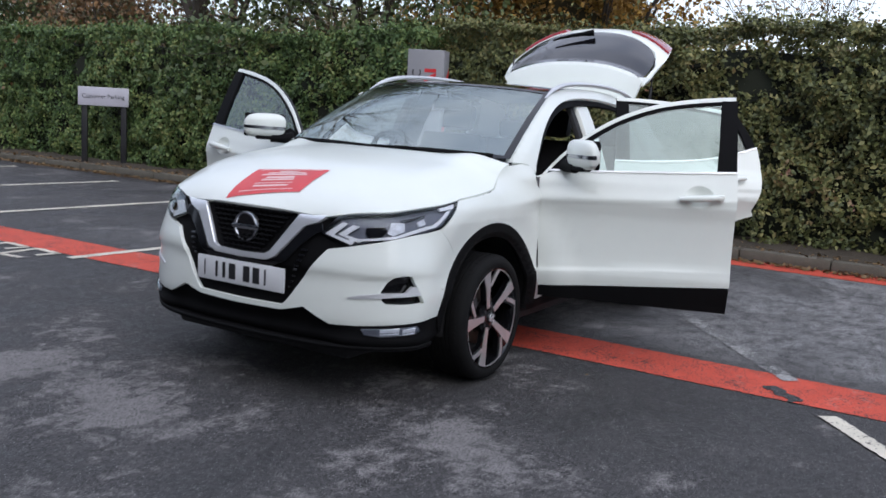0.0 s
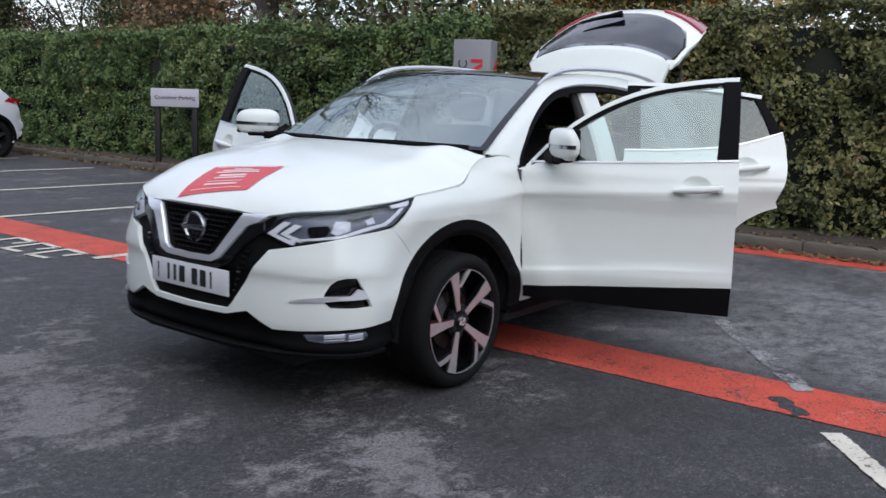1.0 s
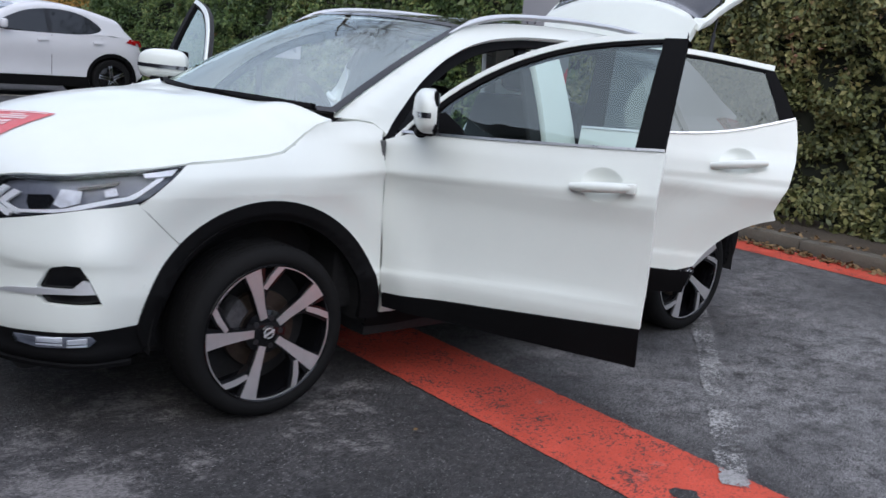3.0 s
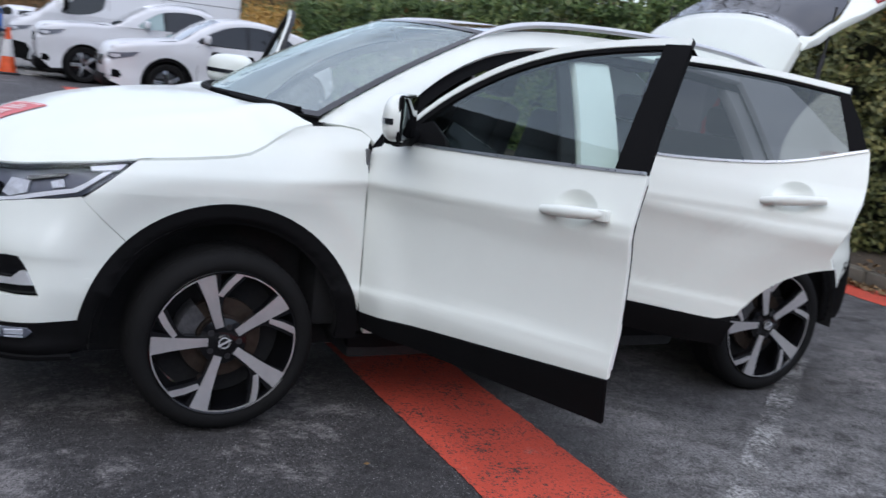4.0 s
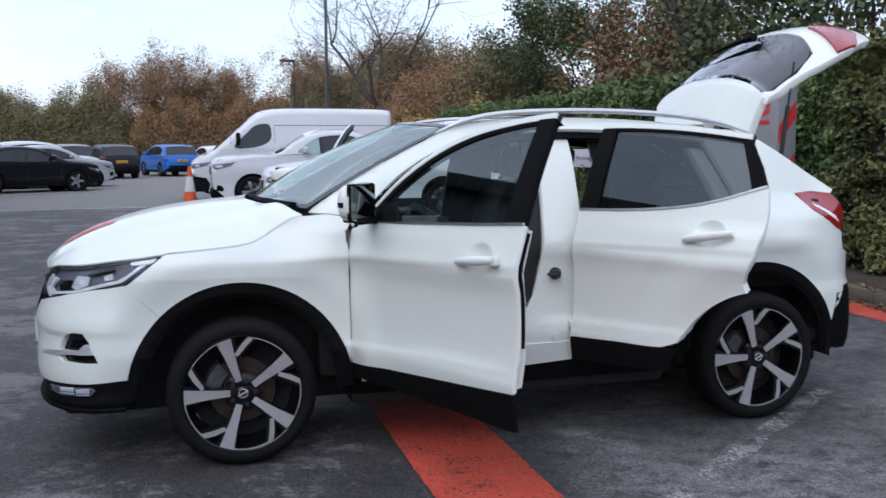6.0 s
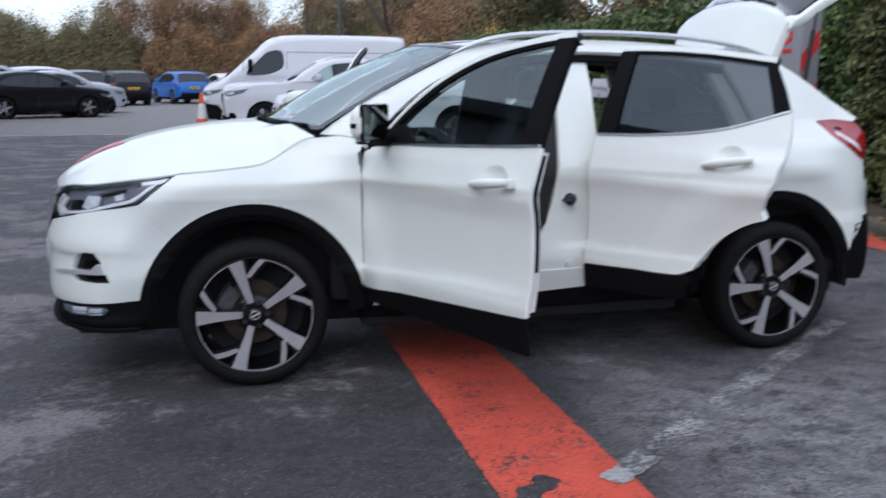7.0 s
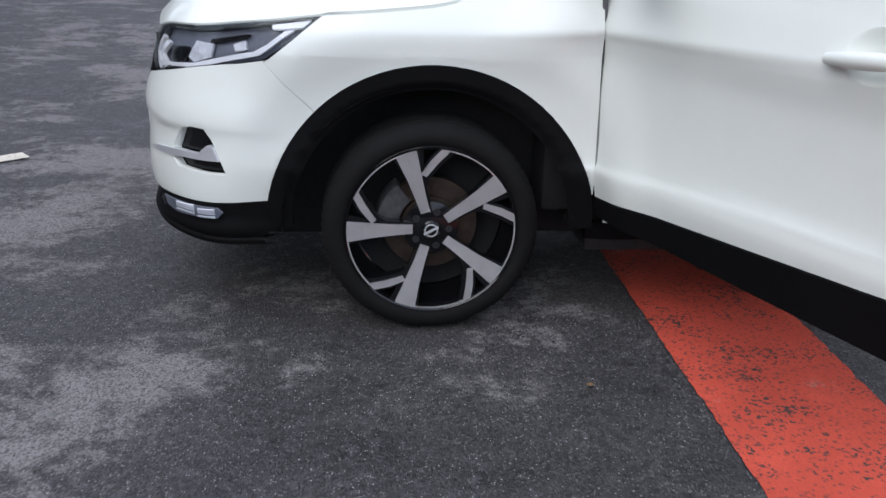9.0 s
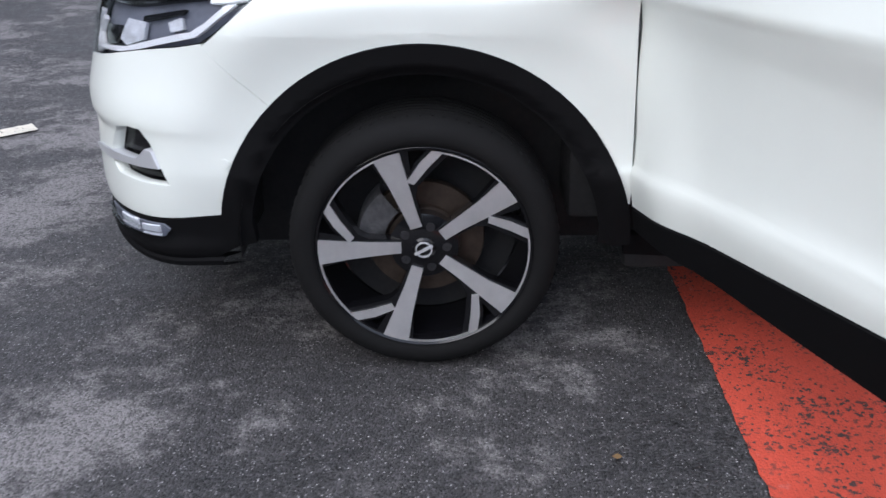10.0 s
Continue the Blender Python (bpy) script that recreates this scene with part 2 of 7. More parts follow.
RAIL_SILVER = varied("rail_silver", (0.62, 0.63, 0.64), 0.42, 5, 0.05, 0, 0.55)
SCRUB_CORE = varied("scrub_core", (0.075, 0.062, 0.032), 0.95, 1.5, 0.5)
CALIPER = varied("cast_caliper", (0.10, 0.10, 0.105), 0.5, 40, 0.5, 0.3, 0.6)
GAP_GREY = varied("panel_gap_grey", (0.085, 0.087, 0.088), 0.8, 14, 0.3)
LAMP_GREY = varied("lamp_grey", (0.13, 0.14, 0.17), 0.4, 14, 0.3)
RUBBER = varied("tyre_rubber", (0.007, 0.007, 0.0072), 0.85, 10, 0.3, 0.15, fine=300, spec=0.2)
BRIGHT_TRIM = material("bright_trim", (0.80, 0.81, 0.83), 0.22, 0.6, 0.3)
CHROME = material("chrome", (0.78, 0.79, 0.81), 0.10, 1.0)
SATIN = varied("satin_aluminium", (0.52, 0.53, 0.54), 0.33, 5, 0.06, 0, 1.0)
MACHINED = varied("machined_alloy", (0.74, 0.73, 0.73), 0.36, 20, 0.08, 0, 0.8)
DISC_STEEL = varied("worn_disc_steel", (0.08, 0.06, 0.048), 0.5, 30, 0.35, 0, 0.8)
CABIN = varied("dark_cabin_trim", (0.010, 0.010, 0.0108), 0.75, 10, 0.3, 0.1)
SEAT_CLOTH = varied("dark_seat_leather", (0.018, 0.018, 0.020), 0.5, 12, 0.3, 0.1)
GLASS = glass_material("window_glass", (0.78, 0.95, 0.92), 0.79, ior=1.9, rough=0.02)
PRIVACY = glass_material("privacy_glass", (0.5, 0.5, 0.55), 0.26, ior=1.75, rough=0.02)
PALE_GLASS = material("pale_car_glass", (0.30, 0.40, 0.40), 0.08, 0, 0.5)
SKY_GLASS = material("sloping_car_glass", (0.05, 0.06, 0.065), 0.06, 0.35, 0.8)
CAR_GLASS = material("parked_car_glass", (0.008, 0.010, 0.012), 0.05, 0, 0.3, 0.5)
DARK_CHROME = material("dark_chrome", (0.36, 0.37, 0.39), 0.16, 1.0)
VAN_PANEL = varied("van_dark_panel", (0.018, 0.018, 0.020), 0.45, 3, 0.2)
SCREEN_GLASS = glass_material("windscreen_glass", (0.85, 0.93, 0.91), 0.90, ior=3.7)
DARK_GLASS = material("dark_glass", (0.006, 0.006, 0.008), 0.03, 0, 1.0)
LENS = glass_material("lamp_lens", (0.96, 0.97, 1.0), 0.97, ior=1.32)
RED_LENS = material("red_lamp_lens", (0.30, 0.006, 0.010), 0.12, 0, 1.0)
LAMP_SILVER = varied("lamp_reflector", (0.62, 0.64, 0.68), 0.45, 40, 0.3, 0.4, 0.2, fine=90)
DRL_WHITE = material("running_light_white", (0.86, 0.87, 0.90), 0.4, 0, 0.3)
MIRROR = material("mirror_glass", (0.14, 0.16, 0.165), 0.02, 1.0)
RED_VINYL = varied("red_vinyl", (0.62, 0.05, 0.055), 0.4, 5, 0.08)
PRINT_PALE = material("pale_print", (0.80, 0.55, 0.53), 0.5)
PLATE_WHITE = varied("plate_white", (0.70, 0.71, 0.72), 0.35, 10, 0.05)
PLATE_YELLOW = varied("plate_yellow", (0.72, 0.42, 0.03), 0.4, 10, 0.1)
PRINT_BLACK = material("black_print", (0.012, 0.012, 0.014), 0.5)
SIGN_GREY = varied("sign_grey_white", (0.46, 0.45, 0.50), 0.5, 3, 0.1)
POST_BLACK = varied("black_post", (0.015, 0.015, 0.017), 0.5, 8, 0.3)
PYLON_GREY = varied("pylon_grey", (0.22, 0.22, 0.23), 0.45, 3, 0.08)
PYLON_RED = varied("pylon_red", (0.55, 0.03, 0.035), 0.45, 3, 0.1)
PILLAR_GREY = varied("slate_grey_cladding", (0.045, 0.05, 0.06), 0.45, 0.8, 0.12)
CONE_ORANGE = varied("cone_orange", (0.72, 0.10, 0.025), 0.5, 9, 0.2)
CONE_WHITE = varied("cone_reflective_white", (0.62, 0.61, 0.60), 0.45, 9, 0.15)
GREEN_VINYL = material("green_vinyl", (0.03, 0.38, 0.10), 0.4)
BARK = varied("bark", (0.06, 0.048, 0.038), 0.9, 5, 0.4, 0.6)
HEDGE_SHADE_CORE = varied("hedge_shade_core", (0.012, 0.015, 0.007), 0.95, 4, 0.5)
HEDGE_LEAF = leaf_material("hedge_leaf", [(0.10, (0.022, 0.044, 0.016)), (0.40, (0.060, 0.108, 0.034)), (0.62, (0.125, 0.185, 0.055)), (0.82, (0.23, 0.255, 0.085)), (0.95, (0.16, 0.09, 0.045))])
HEDGE_LEAF_B = leaf_material("hedge_leaf_yellowing", [(0.12, (0.022, 0.030, 0.014)), (0.36, (0.066, 0.080, 0.028)), (0.58, (0.135, 0.145, 0.048)), (0.78, (0.24, 0.215, 0.080)), (0.90, (0.18, 0.080, 0.055))])
LEAF_OLIVE = leaf_material("olive_leaf", [(0.0, (0.095, 0.084, 0.038)), (0.5, (0.140, 0.118, 0.052)), (1.0, (0.200, 0.158, 0.072))])
LEAF_BROWN = leaf_material("autumn_brown_leaf", [(0.0, (0.115, 0.072, 0.040)), (0.5, (0.215, 0.120, 0.056)), (1.0, (0.32, 0.175, 0.070))])
LEAF_ORANGE = leaf_material("autumn_orange_leaf", [(0.0, (0.19, 0.095, 0.022)), (0.5, (0.34, 0.19, 0.040)), (1.0, (0.44, 0.28, 0.070))])
LEAF_DARK = leaf_material("evergreen_leaf", [(0.0, (0.034, 0.055, 0.022)), (0.5, (0.066, 0.092, 0.034)), (1.0, (0.15, 0.155, 0.056))])
LEAF_GREEN = leaf_material("bramble_leaf", [(0.0, (0.035, 0.060, 0.018)), (0.5, (0.075, 0.115, 0.032)), (1.0, (0.15, 0.16, 0.05))])
LITTER = leaf_material("fallen_leaves", [(0.0, (0.08, 0.045, 0.02)), (0.5, (0.16, 0.095, 0.04)), (1.0, (0.28, 0.19, 0.09))])
BRICK_WALL = varied("showroom_cladding", (0.06, 0.062, 0.068), 0.5, 0.5, 0.15)


# ---- mesh tools ----
from mathutils.geometry import tessellate_polygon


class Geo:
    """Vertices and faces of one mesh in the making."""

    def __init__(self):
        self.v, self.f = [], []

    def verts(self, pts):
        k = len(self.v)
        self.v.extend(tuple(p) for p in pts)
        return k

    def box(self, x0, x1, y0, y1, z0, z1, bevel=0.0):
        if bevel <= 0:
            k = self.verts([(x, y, z) for z in (z0, z1) for y in (y0, y1) for x in (x0, x1)])
            for q in ((0, 2, 3, 1), (4, 5, 7, 6), (0, 1, 5, 4), (2, 6, 7, 3), (0, 4, 6, 2), (1, 3, 7, 5)):
                self.f.append(tuple(k + i for i in q))
            return self
        bm = bmesh.new()
        bmesh.ops.create_cube(bm, size=1.0)
        for v in bm.verts:
            v.co = Vector(((x0 + x1) / 2 + v.co.x * (x1 - x0), (y0 + y1) / 2 + v.co.y * (y1 - y0), (z0 + z1) / 2 + v.co.z * (z1 - z0)))
        bmesh.ops.bevel(bm, geom=bm.edges[:], offset=bevel, segments=2, affect="EDGES", profile=0.5)
        return self.take(bm)

    def take(self, bm):
        bm.verts.index_update()
        k = self.verts([v.co[:] for v in bm.verts])
        self.f.extend(tuple(k + v.index for v in f.verts) for f in bm.faces)
        bm.free()
        return self

    def grid(self, rows, close_u=False, close_v=False, flip=False):
        """rows: equal lists of points; faces between neighbours."""
        nu, nv = len(rows), len(rows[0])
        k = self.verts([p for r in rows for p in r])
        for i in range(nu if close_u else nu - 1):
            for j in range(nv if close_v else nv - 1):
                a, b = k + i * nv + j, k + i * nv + (j + 1) % nv
                c, d = k + ((i + 1) % nu) * nv + (j + 1) % nv, k + ((i + 1) % nu) * nv + j
                self.f.append((a, d, c, b) if flip else (a, b, c, d))
        return self

    def cap(self, pts, flip=False):
        k = self.verts(pts)
        idx = list(range(k, k + len(pts)))
        self.f.append(tuple(reversed(idx)) if flip else tuple(idx))
        return self

    def lathe(self, prof, axis="y", centre=(0, 0, 0), n=48):
        """prof: (radius, along); turned round an axis through centre."""
        rows = []
        for i in range(n):
            a = 2 * math.pi * i / n
            c, s = math.cos(a), math.sin(a)
            if axis == "y":
                rows.append([(centre[0] + r * c, centre[1] + h, centre[2] + r * s) for r, h in prof])
            elif axis == "x":
                rows.append([(centre[0] + h, centre[1] + r * c, centre[2] + r * s) for r, h in prof])
            else:
                rows.append([(centre[0] + r * c, centre[1] + r * s, centre[2] + h) for r, h in prof])
        return self.grid(rows, close_u=True)

    def tube(self, pts, rad, n=8, cap=True, flat=1.0):
        """A round bar along pts; rad is a number or one for each point."""
        pts = [Vector(p) for p in pts]
        rads = rad if isinstance(rad, (list, tuple)) else [rad] * len(pts)
        rows = []
        up = Vector((0, 0, 1))
        for i, p in enumerate(pts):
            d = (pts[min(i + 1, len(pts) - 1)] - pts[max(i - 1, 0)]).normalized()
            s = d.cross(up)
            s = s.normalized() if s.length > 1e-4 else Vector((1, 0, 0))
            t = s.cross(d).normalized()
            rows.append([tuple(p + s * rads[i] * math.cos(2 * math.pi * j / n) + t * rads[i] * flat * math.sin(2 * math.pi * j / n)) for j in range(n)])
        self.grid(rows, close_v=True, flip=True)
        if cap:
            self.cap(rows[0])
            self.cap(rows[-1], flip=True)
        return self

    def moved(self, m):
        self.v = [tuple(m @ Vector(p)) for p in self.v]
        return self

    def mirrored(self):
        """The same, on the other side of the middle plane y = 0."""
        self.v = [(x, -y, z) for x, y, z in self.v]
        self.f = [tuple(reversed(q)) for q in self.f]
        return self

    def join(self, other):
        k = self.verts(other.v)
        self.f.extend(tuple(k + i for i in q) for q in other.f)
        return self

    def mesh(self, name, mat, angle=40.0):
        me = bpy.data.meshes.new(name)
        me.from_pydata(self.v, [], self.f)
        me.materials.append(mat)
        me.polygons.foreach_set("use_smooth", [True] * len(me.polygons))
        if angle < 180:
            me.set_sharp_from_angle(angle=radians(angle))
        me.update()
        return me


def thing(name, loc=(0, 0, 0), label="", category="", group="", kind="", turn=0.0):
    ob = new(name)
    ob.empty_display_size = 0.2
    ob.matrix_basis = pose(*loc, 0, 0, turn)
    return tagged(ob, label, category, group, kind)


def part(name, geo, mat, parent=None, label="", angle=40.0, local=False):
    """One mesh under a thing or a part. Geometry is in the parent thing's own frame."""
    me = geo if isinstance(geo, bpy.types.Mesh) else geo.mesh(name, mat, angle)
    ob = new(name, me)
    if parent is not None:
        ob.parent = parent
    if label:
        tagged(ob, label)
    return ob


def single(name, geo, mat, label, category, group="", kind="", angle=40.0):
    ob = new(name, geo.mesh(name, mat, angle))
    return tagged(ob, label, category, group, kind)


def lerp_table(x, pts):
    """Smooth interpolation in a short table of (x, value)."""
    if x <= pts[0][0]:
        return pts[0][1]
    if x >= pts[-1][0]:
        return pts[-1][1]
    for i in range(len(pts) - 1):
        if pts[i][0] <= x <= pts[i + 1][0]:
            (x0, y0), (x1, y1) = pts[i], pts[i + 1]
            h = x1 - x0
            ma = (y1 - pts[i - 1][1]) / (x1 - pts[i - 1][0]) if i > 0 else (y1 - y0) / h
            mb = (pts[i + 2][1] - y0) / (pts[i + 2][0] - x0) if i + 2 < len(pts) else (y1 - y0) / h
            t = (x - x0) / h
            return (2 * t**3 - 3 * t**2 + 1) * y0 + (t**3 - 2 * t**2 + t) * h * ma + (-2 * t**3 + 3 * t**2) * y1 + (t**3 - t**2) * h * mb
    return pts[-1][1]


def smooth(a, b, x):
    t = max(0.0, min(1.0, (x - a) / (b - a)))
    return t * t * (3 - 2 * t)


def curve_pts(pts, n=6, closed=False):
    """Catmull-Rom points through pts."""
    out, m = [], len(pts)
    for i in range(m if closed else m - 1):
        p0 = pts[i - 1] if (closed or i > 0) else pts[0]
        p1, p2 = pts[i % m], pts[(i + 1) % m]
        p3 = pts[(i + 2) % m] if (closed or i + 2 < m) else pts[-1]
        for k in range(n):
            t = k / n
            out.append(tuple(0.5 * (2 * b + (c - a) * t + (2 * a - 5 * b + 4 * c - d) * t * t + (3 * b - a - 3 * c + d) * t**3) for a, b, c, d in zip(p0, p1, p2, p3)))
    if not closed:
        out.append(tuple(pts[-1]))
    return out


def arc_pts(cx, cz, r, a0, a1, n=24):
    return [(cx + r * math.cos(radians(a0 + (a1 - a0) * i / n)), cz + r * math.sin(radians(a0 + (a1 - a0) * i / n))) for i in range(n + 1)]


def panel_mesh(name, mat, outlines, fmap, step=0.06, depth=0.02, lift=0.0, after=None, back=False, rows=()):
    """A sheet-metal panel: flat outlines (the first is the rim, the others are holes) laid on the surface fmap(u, v),
    with edges turned in by depth. after: a matrix for the finished panel. rows: heights of extra rows of points along creases."""
    tris = []
    flat = [p for o in outlines for p in o]
    from_mu = tessellate(outlines)
    bm = bmesh.new()
    vs = [bm.verts.new((p[0], p[1], 0)) for p in flat]
    for t in from_mu:
        if len(set(t)) == 3:
            try:
                bm.faces.new([vs[i] for i in t])
            except ValueError:
                pass
    bmesh.ops.remove_doubles(bm, verts=bm.verts[:], dist=1e-6)
    us, ws = [p[0] for p in flat], [p[1] for p in flat]
    for c in rows:
        bmesh.ops.bisect_plane(bm, geom=bm.verts[:] + bm.edges[:] + bm.faces[:], plane_co=(0, c, 0), plane_no=(0, 1, 0), dist=1e-5)
    for axis, lo, hi in ((0, min(us), max(us)), (1, min(ws), max(ws))):
        k = int((hi - lo) / step)
        for i in range(1, k + 1):
            c = lo + (hi - lo) * i / (k + 1)
            co, no = ((c, 0, 0), (1, 0, 0)) if axis == 0 else ((0, c, 0), (0, 1, 0))
            bmesh.ops.bisect_plane(bm, geom=bm.verts[:] + bm.edges[:] + bm.faces[:], plane_co=co, plane_no=no, dist=1e-5)
    bm.normal_update()
    for f in bm.faces:
        if f.normal.z < 0:
            f.normal_flip()
    bm.verts.index_update()
    e = 2e-3

    def at(u, v):
        p = Vector(fmap(u, v))
        n = (Vector(fmap(u + e, v)) - Vector(fmap(u - e, v))).cross(Vector(fmap(u, v + e)) - Vector(fmap(u, v - e)))
        n = n.normalized() if n.length > 1e-12 else Vector((0, -1, 0))
        return p + n * lift, n

    pos, nor = [], []
    for v in bm.verts:
        p, n = at(v.co.x, v.co.y)
        pos.append(p)
        nor.append(n)
    faces = [tuple(v.index for v in f.verts) for f in bm.faces]
    verts, norms = list(pos), list(nor)
    if depth:
        for ed in bm.edges:
            if len(ed.link_faces) == 1:
                lp = ed.link_loops[0]
                a, b = lp.vert.index, lp.link_loop_next.vert.index
                k = len(verts)
                verts += [pos[b], pos[a], pos[a] - nor[a] * depth, pos[b] - nor[b] * depth]
                fn = (pos[a] - pos[b]).cross(nor[a])
                fn = -fn.normalized() if fn.length > 1e-9 else nor[a]
                faces.append((k, k + 1, k + 2, k + 3))
                norms += [(fn * 0.75 + nor[b] * 0.66).normalized(), (fn * 0.75 + nor[a] * 0.66).normalized(), fn, fn]
    if back:
        k = len(verts)
        verts += [p - n * depth for p, n in zip(pos, nor)]
        norms += [-n for n in nor]
        faces += [tuple(k + v.index for v in reversed(f.verts)) for f in bm.faces]
    bm.free()
    if after is not None:
        verts = [after @ p for p in verts]
        rot = after.to_3x3()
        flip = rot.determinant() < 0
        norms = [(rot @ n).normalized() for n in norms]
        if flip:
            faces = [tuple(reversed(q)) for q in faces]
    me = bpy.data.meshes.new(name)
    me.from_pydata([p[:] for p in verts], [], faces)
    me.materials.append(mat)
    me.polygons.foreach_set("use_smooth", [True] * len(me.polygons))
    me.normals_split_custom_set_from_vertices([n[:] for n in norms])
    me.update()
    return me


def tessellate(outlines):
    return tessellate_polygon([[Vector((p[0], p[1], 0)) for p in o] for o in outlines])


MIRROR_Y = Matrix.Diagonal((1, -1, 1, 1))


def text_mesh(name, body, size, mat):
    """Lettering as a flat mesh in its own plane, centred."""
    cu = bpy.data.curves.new(name, "FONT")
    cu.body, cu.size, cu.align_x, cu.align_y, cu.extrude = body, size, "CENTER", "CENTER", 0.001
    tmp = new(name, cu)
    dg = bpy.context.evaluated_depsgraph_get()
    dg.update()
    me = bpy.data.meshes.new_from_object(tmp.evaluated_get(dg))
    bpy.data.objects.remove(tmp)
    bpy.data.curves.remove(cu)
    me.materials.clear()
    me.materials.append(mat)
    return me


# ---- ground, markings, kerbs ----
rng = np.random.default_rng(7)


def sheet(name, x0, x1, y0, y1, z, mat, label, kind="structure", category="ground"):
    g = Geo()
    g.grid([[(x0, y0, z), (x1, y0, z)], [(x0, y1, z), (x1, y1, z)]])
    return single(name, g, mat, label, category, kind=kind)


ground = sheet("ground", -450, 450, -450, 450, 0.0, ASPHALT, "dark worn asphalt with pale dried patches")
far_lot = sheet("pavement", -60, 5.2, 18.75, 62, 0.004, CONCRETE_LOT, "pale grey worn tarmac of the far parking rows", category="pavement")


def stripe(name, p0, p1, width, mat, label, ragged=0.006, step=0.06, z=0.004, dash=None):
    """A painted line on the ground with slightly uneven edges."""
    p0, p1 = Vector((*p0, 0)), Vector((*p1, 0))
    d = (p1 - p0)
    n = max(2, int(d.length / step))
    d.normalize()
    s = Vector((-d.y, d.x, 0))
    a, b = [], []
    length = (p1 - p0).length
    for i in range(n + 1):
        q = p0 + d * (length * i / n)
        a.append((*(q + s * (width / 2 + rng.normal(0, ragged)))[:2], z))
        b.append((*(q - s * (width / 2 + rng.normal(0, ragged)))[:2], z))
    g = Geo()
    g.grid([a, b])
    return single(name, g, mat, label, "road marking", kind="structure")


stripe("red_line", (0.982, -12), (0.982, 16), 0.51, RED_LINE, "worn red painted line across the asphalt", 0.0025, 0.035)
stripe("red_line", (5.46, -9), (5.46, 3.2), 0.42, RED_LINE, "worn red painted line beside the kerb", 0.005)
stripe("white_line", (0.60, -2.475), (-2.2, -4.70), 0.10, WHITE_LINE, "worn white painted diagonal line", 0.003, 0.02, z=0.008)
stripe("white_line", (-1.87, 1.16), (-4.6, -0.90), 0.11, WHITE_LINE, "worn white painted diagonal line", 0.003, 0.02, z=0.008)
stripe("white_line", (3.35, -0.47), (1.14, -2.20), 0.11, FADED_LINE, "faded white painted line on the bay", 0.006, 0.02, z=0.0085)
for k, (xa, xb, y) in enumerate(((0.62, 5.0, 3.40), (0.9, 5.2, 6.22), (0.9, 5.2, 8.70), (0.9, 5.3, 11.35), (0.9, 5.3, 13.9))):
    stripe("white_line", (xa, y), (xb, y - 0.32), 0.10, WHITE_LINE, "white painted parking bay line", 0.004, z=0.008)
stripe("white_line", (-16.0, 17.35), (2.5, 18.85), 0.14, WHITE_LINE, "pale edge line along the far lot", 0.01, z=0.010)

# where the red paint has broken away
for pts in (((0.93, -2.08), (0.975, -2.15), (0.93, -2.20), (0.87, -2.24), (0.84, -2.30), (0.77, -2.33), (0.72, -2.27), (0.78, -2.235), (0.80, -2.18), (0.87, -2.15), (0.885, -2.10)),):
    edge = []
    for i, p in enumerate(pts):
        q = pts[(i + 1) % len(pts)]
        for k in range(4):
            edge.append((p[0] + (q[0] - p[0]) * k / 4 + rng.normal(0, 0.006), p[1] + (q[1] - p[1]) * k / 4 + rng.normal(0, 0.006), 0.0065))
    single("bare_patch", Geo().cap(edge, flip=True), ASPHALT, "bare dark asphalt where the red paint broke away", "road surface", kind="structure")

# worn lettering on the asphalt: plain strokes
lettering = thing("painted_lettering", (0.30, 4.75, 0.008), "worn illegible white lettering on the asphalt", "road marking", kind="structure")
for k in range(3):
    for a, b in (((0, 0), (0.42, 0.02)), ((0.03, 0.0), (0.05, -0.26)), ((0.40, 0.0), (0.38, -0.28)), ((0.2, -0.24), (0.4, -0.28))):
        g = Geo()
        d = Vector((b[0] - a[0], b[1] - a[1], 0)).normalized()
        s = Vector((-d.y, d.x, 0)) * 0.03
        q0, q1 = Vector((a[0], a[1] - 0.42 * k, 0)), Vector((b[0], b[1] - 0.42 * k, 0))
        g.grid([[tuple(q0 + s), tuple(q0 - s)], [tuple(q1 + s), tuple(q1 - s)]])
        part("stroke", g, WHITE_LINE, lettering)

# kerb stones along the hedge
kerb = thing("kerb", (5.72, 0, 0), "weathered concrete kerb at the foot of the hedge", "kerb", kind="structure")
stone_mesh = Geo().box(0, 0.15, 0.006, 0.909, 0, 0.115, 0.012).mesh("kerb_stone", KERB)
for k in range(34):
    ob = new("kerb_stone", stone_mesh)
    ob.parent = kerb
    y = -9 + k * 0.915
    ob.matrix_basis = pose(0.02 * y + rng.normal(0, 0.006), y, rng.normal(0, 0.004), rng.normal(0, 0.4), rng.normal(0, 0.6), -1.15 + rng.normal(0, 0.3))

g = Geo()
rows = []
for i in range(60):
    y = -10 + i * 0.62
    rows.append([(5.86 + 0.02 * y + dx, y, 0.09 + 0.05 * dx + rng.normal(0, 0.012)) for dx in (0, 0.2, 0.45, 0.8, 1.4, 2.4)])
g.grid(rows)
single("planting_bed", g, SOIL, "dark soil strewn with leaf litter under the hedge", "soil", kind="structure")


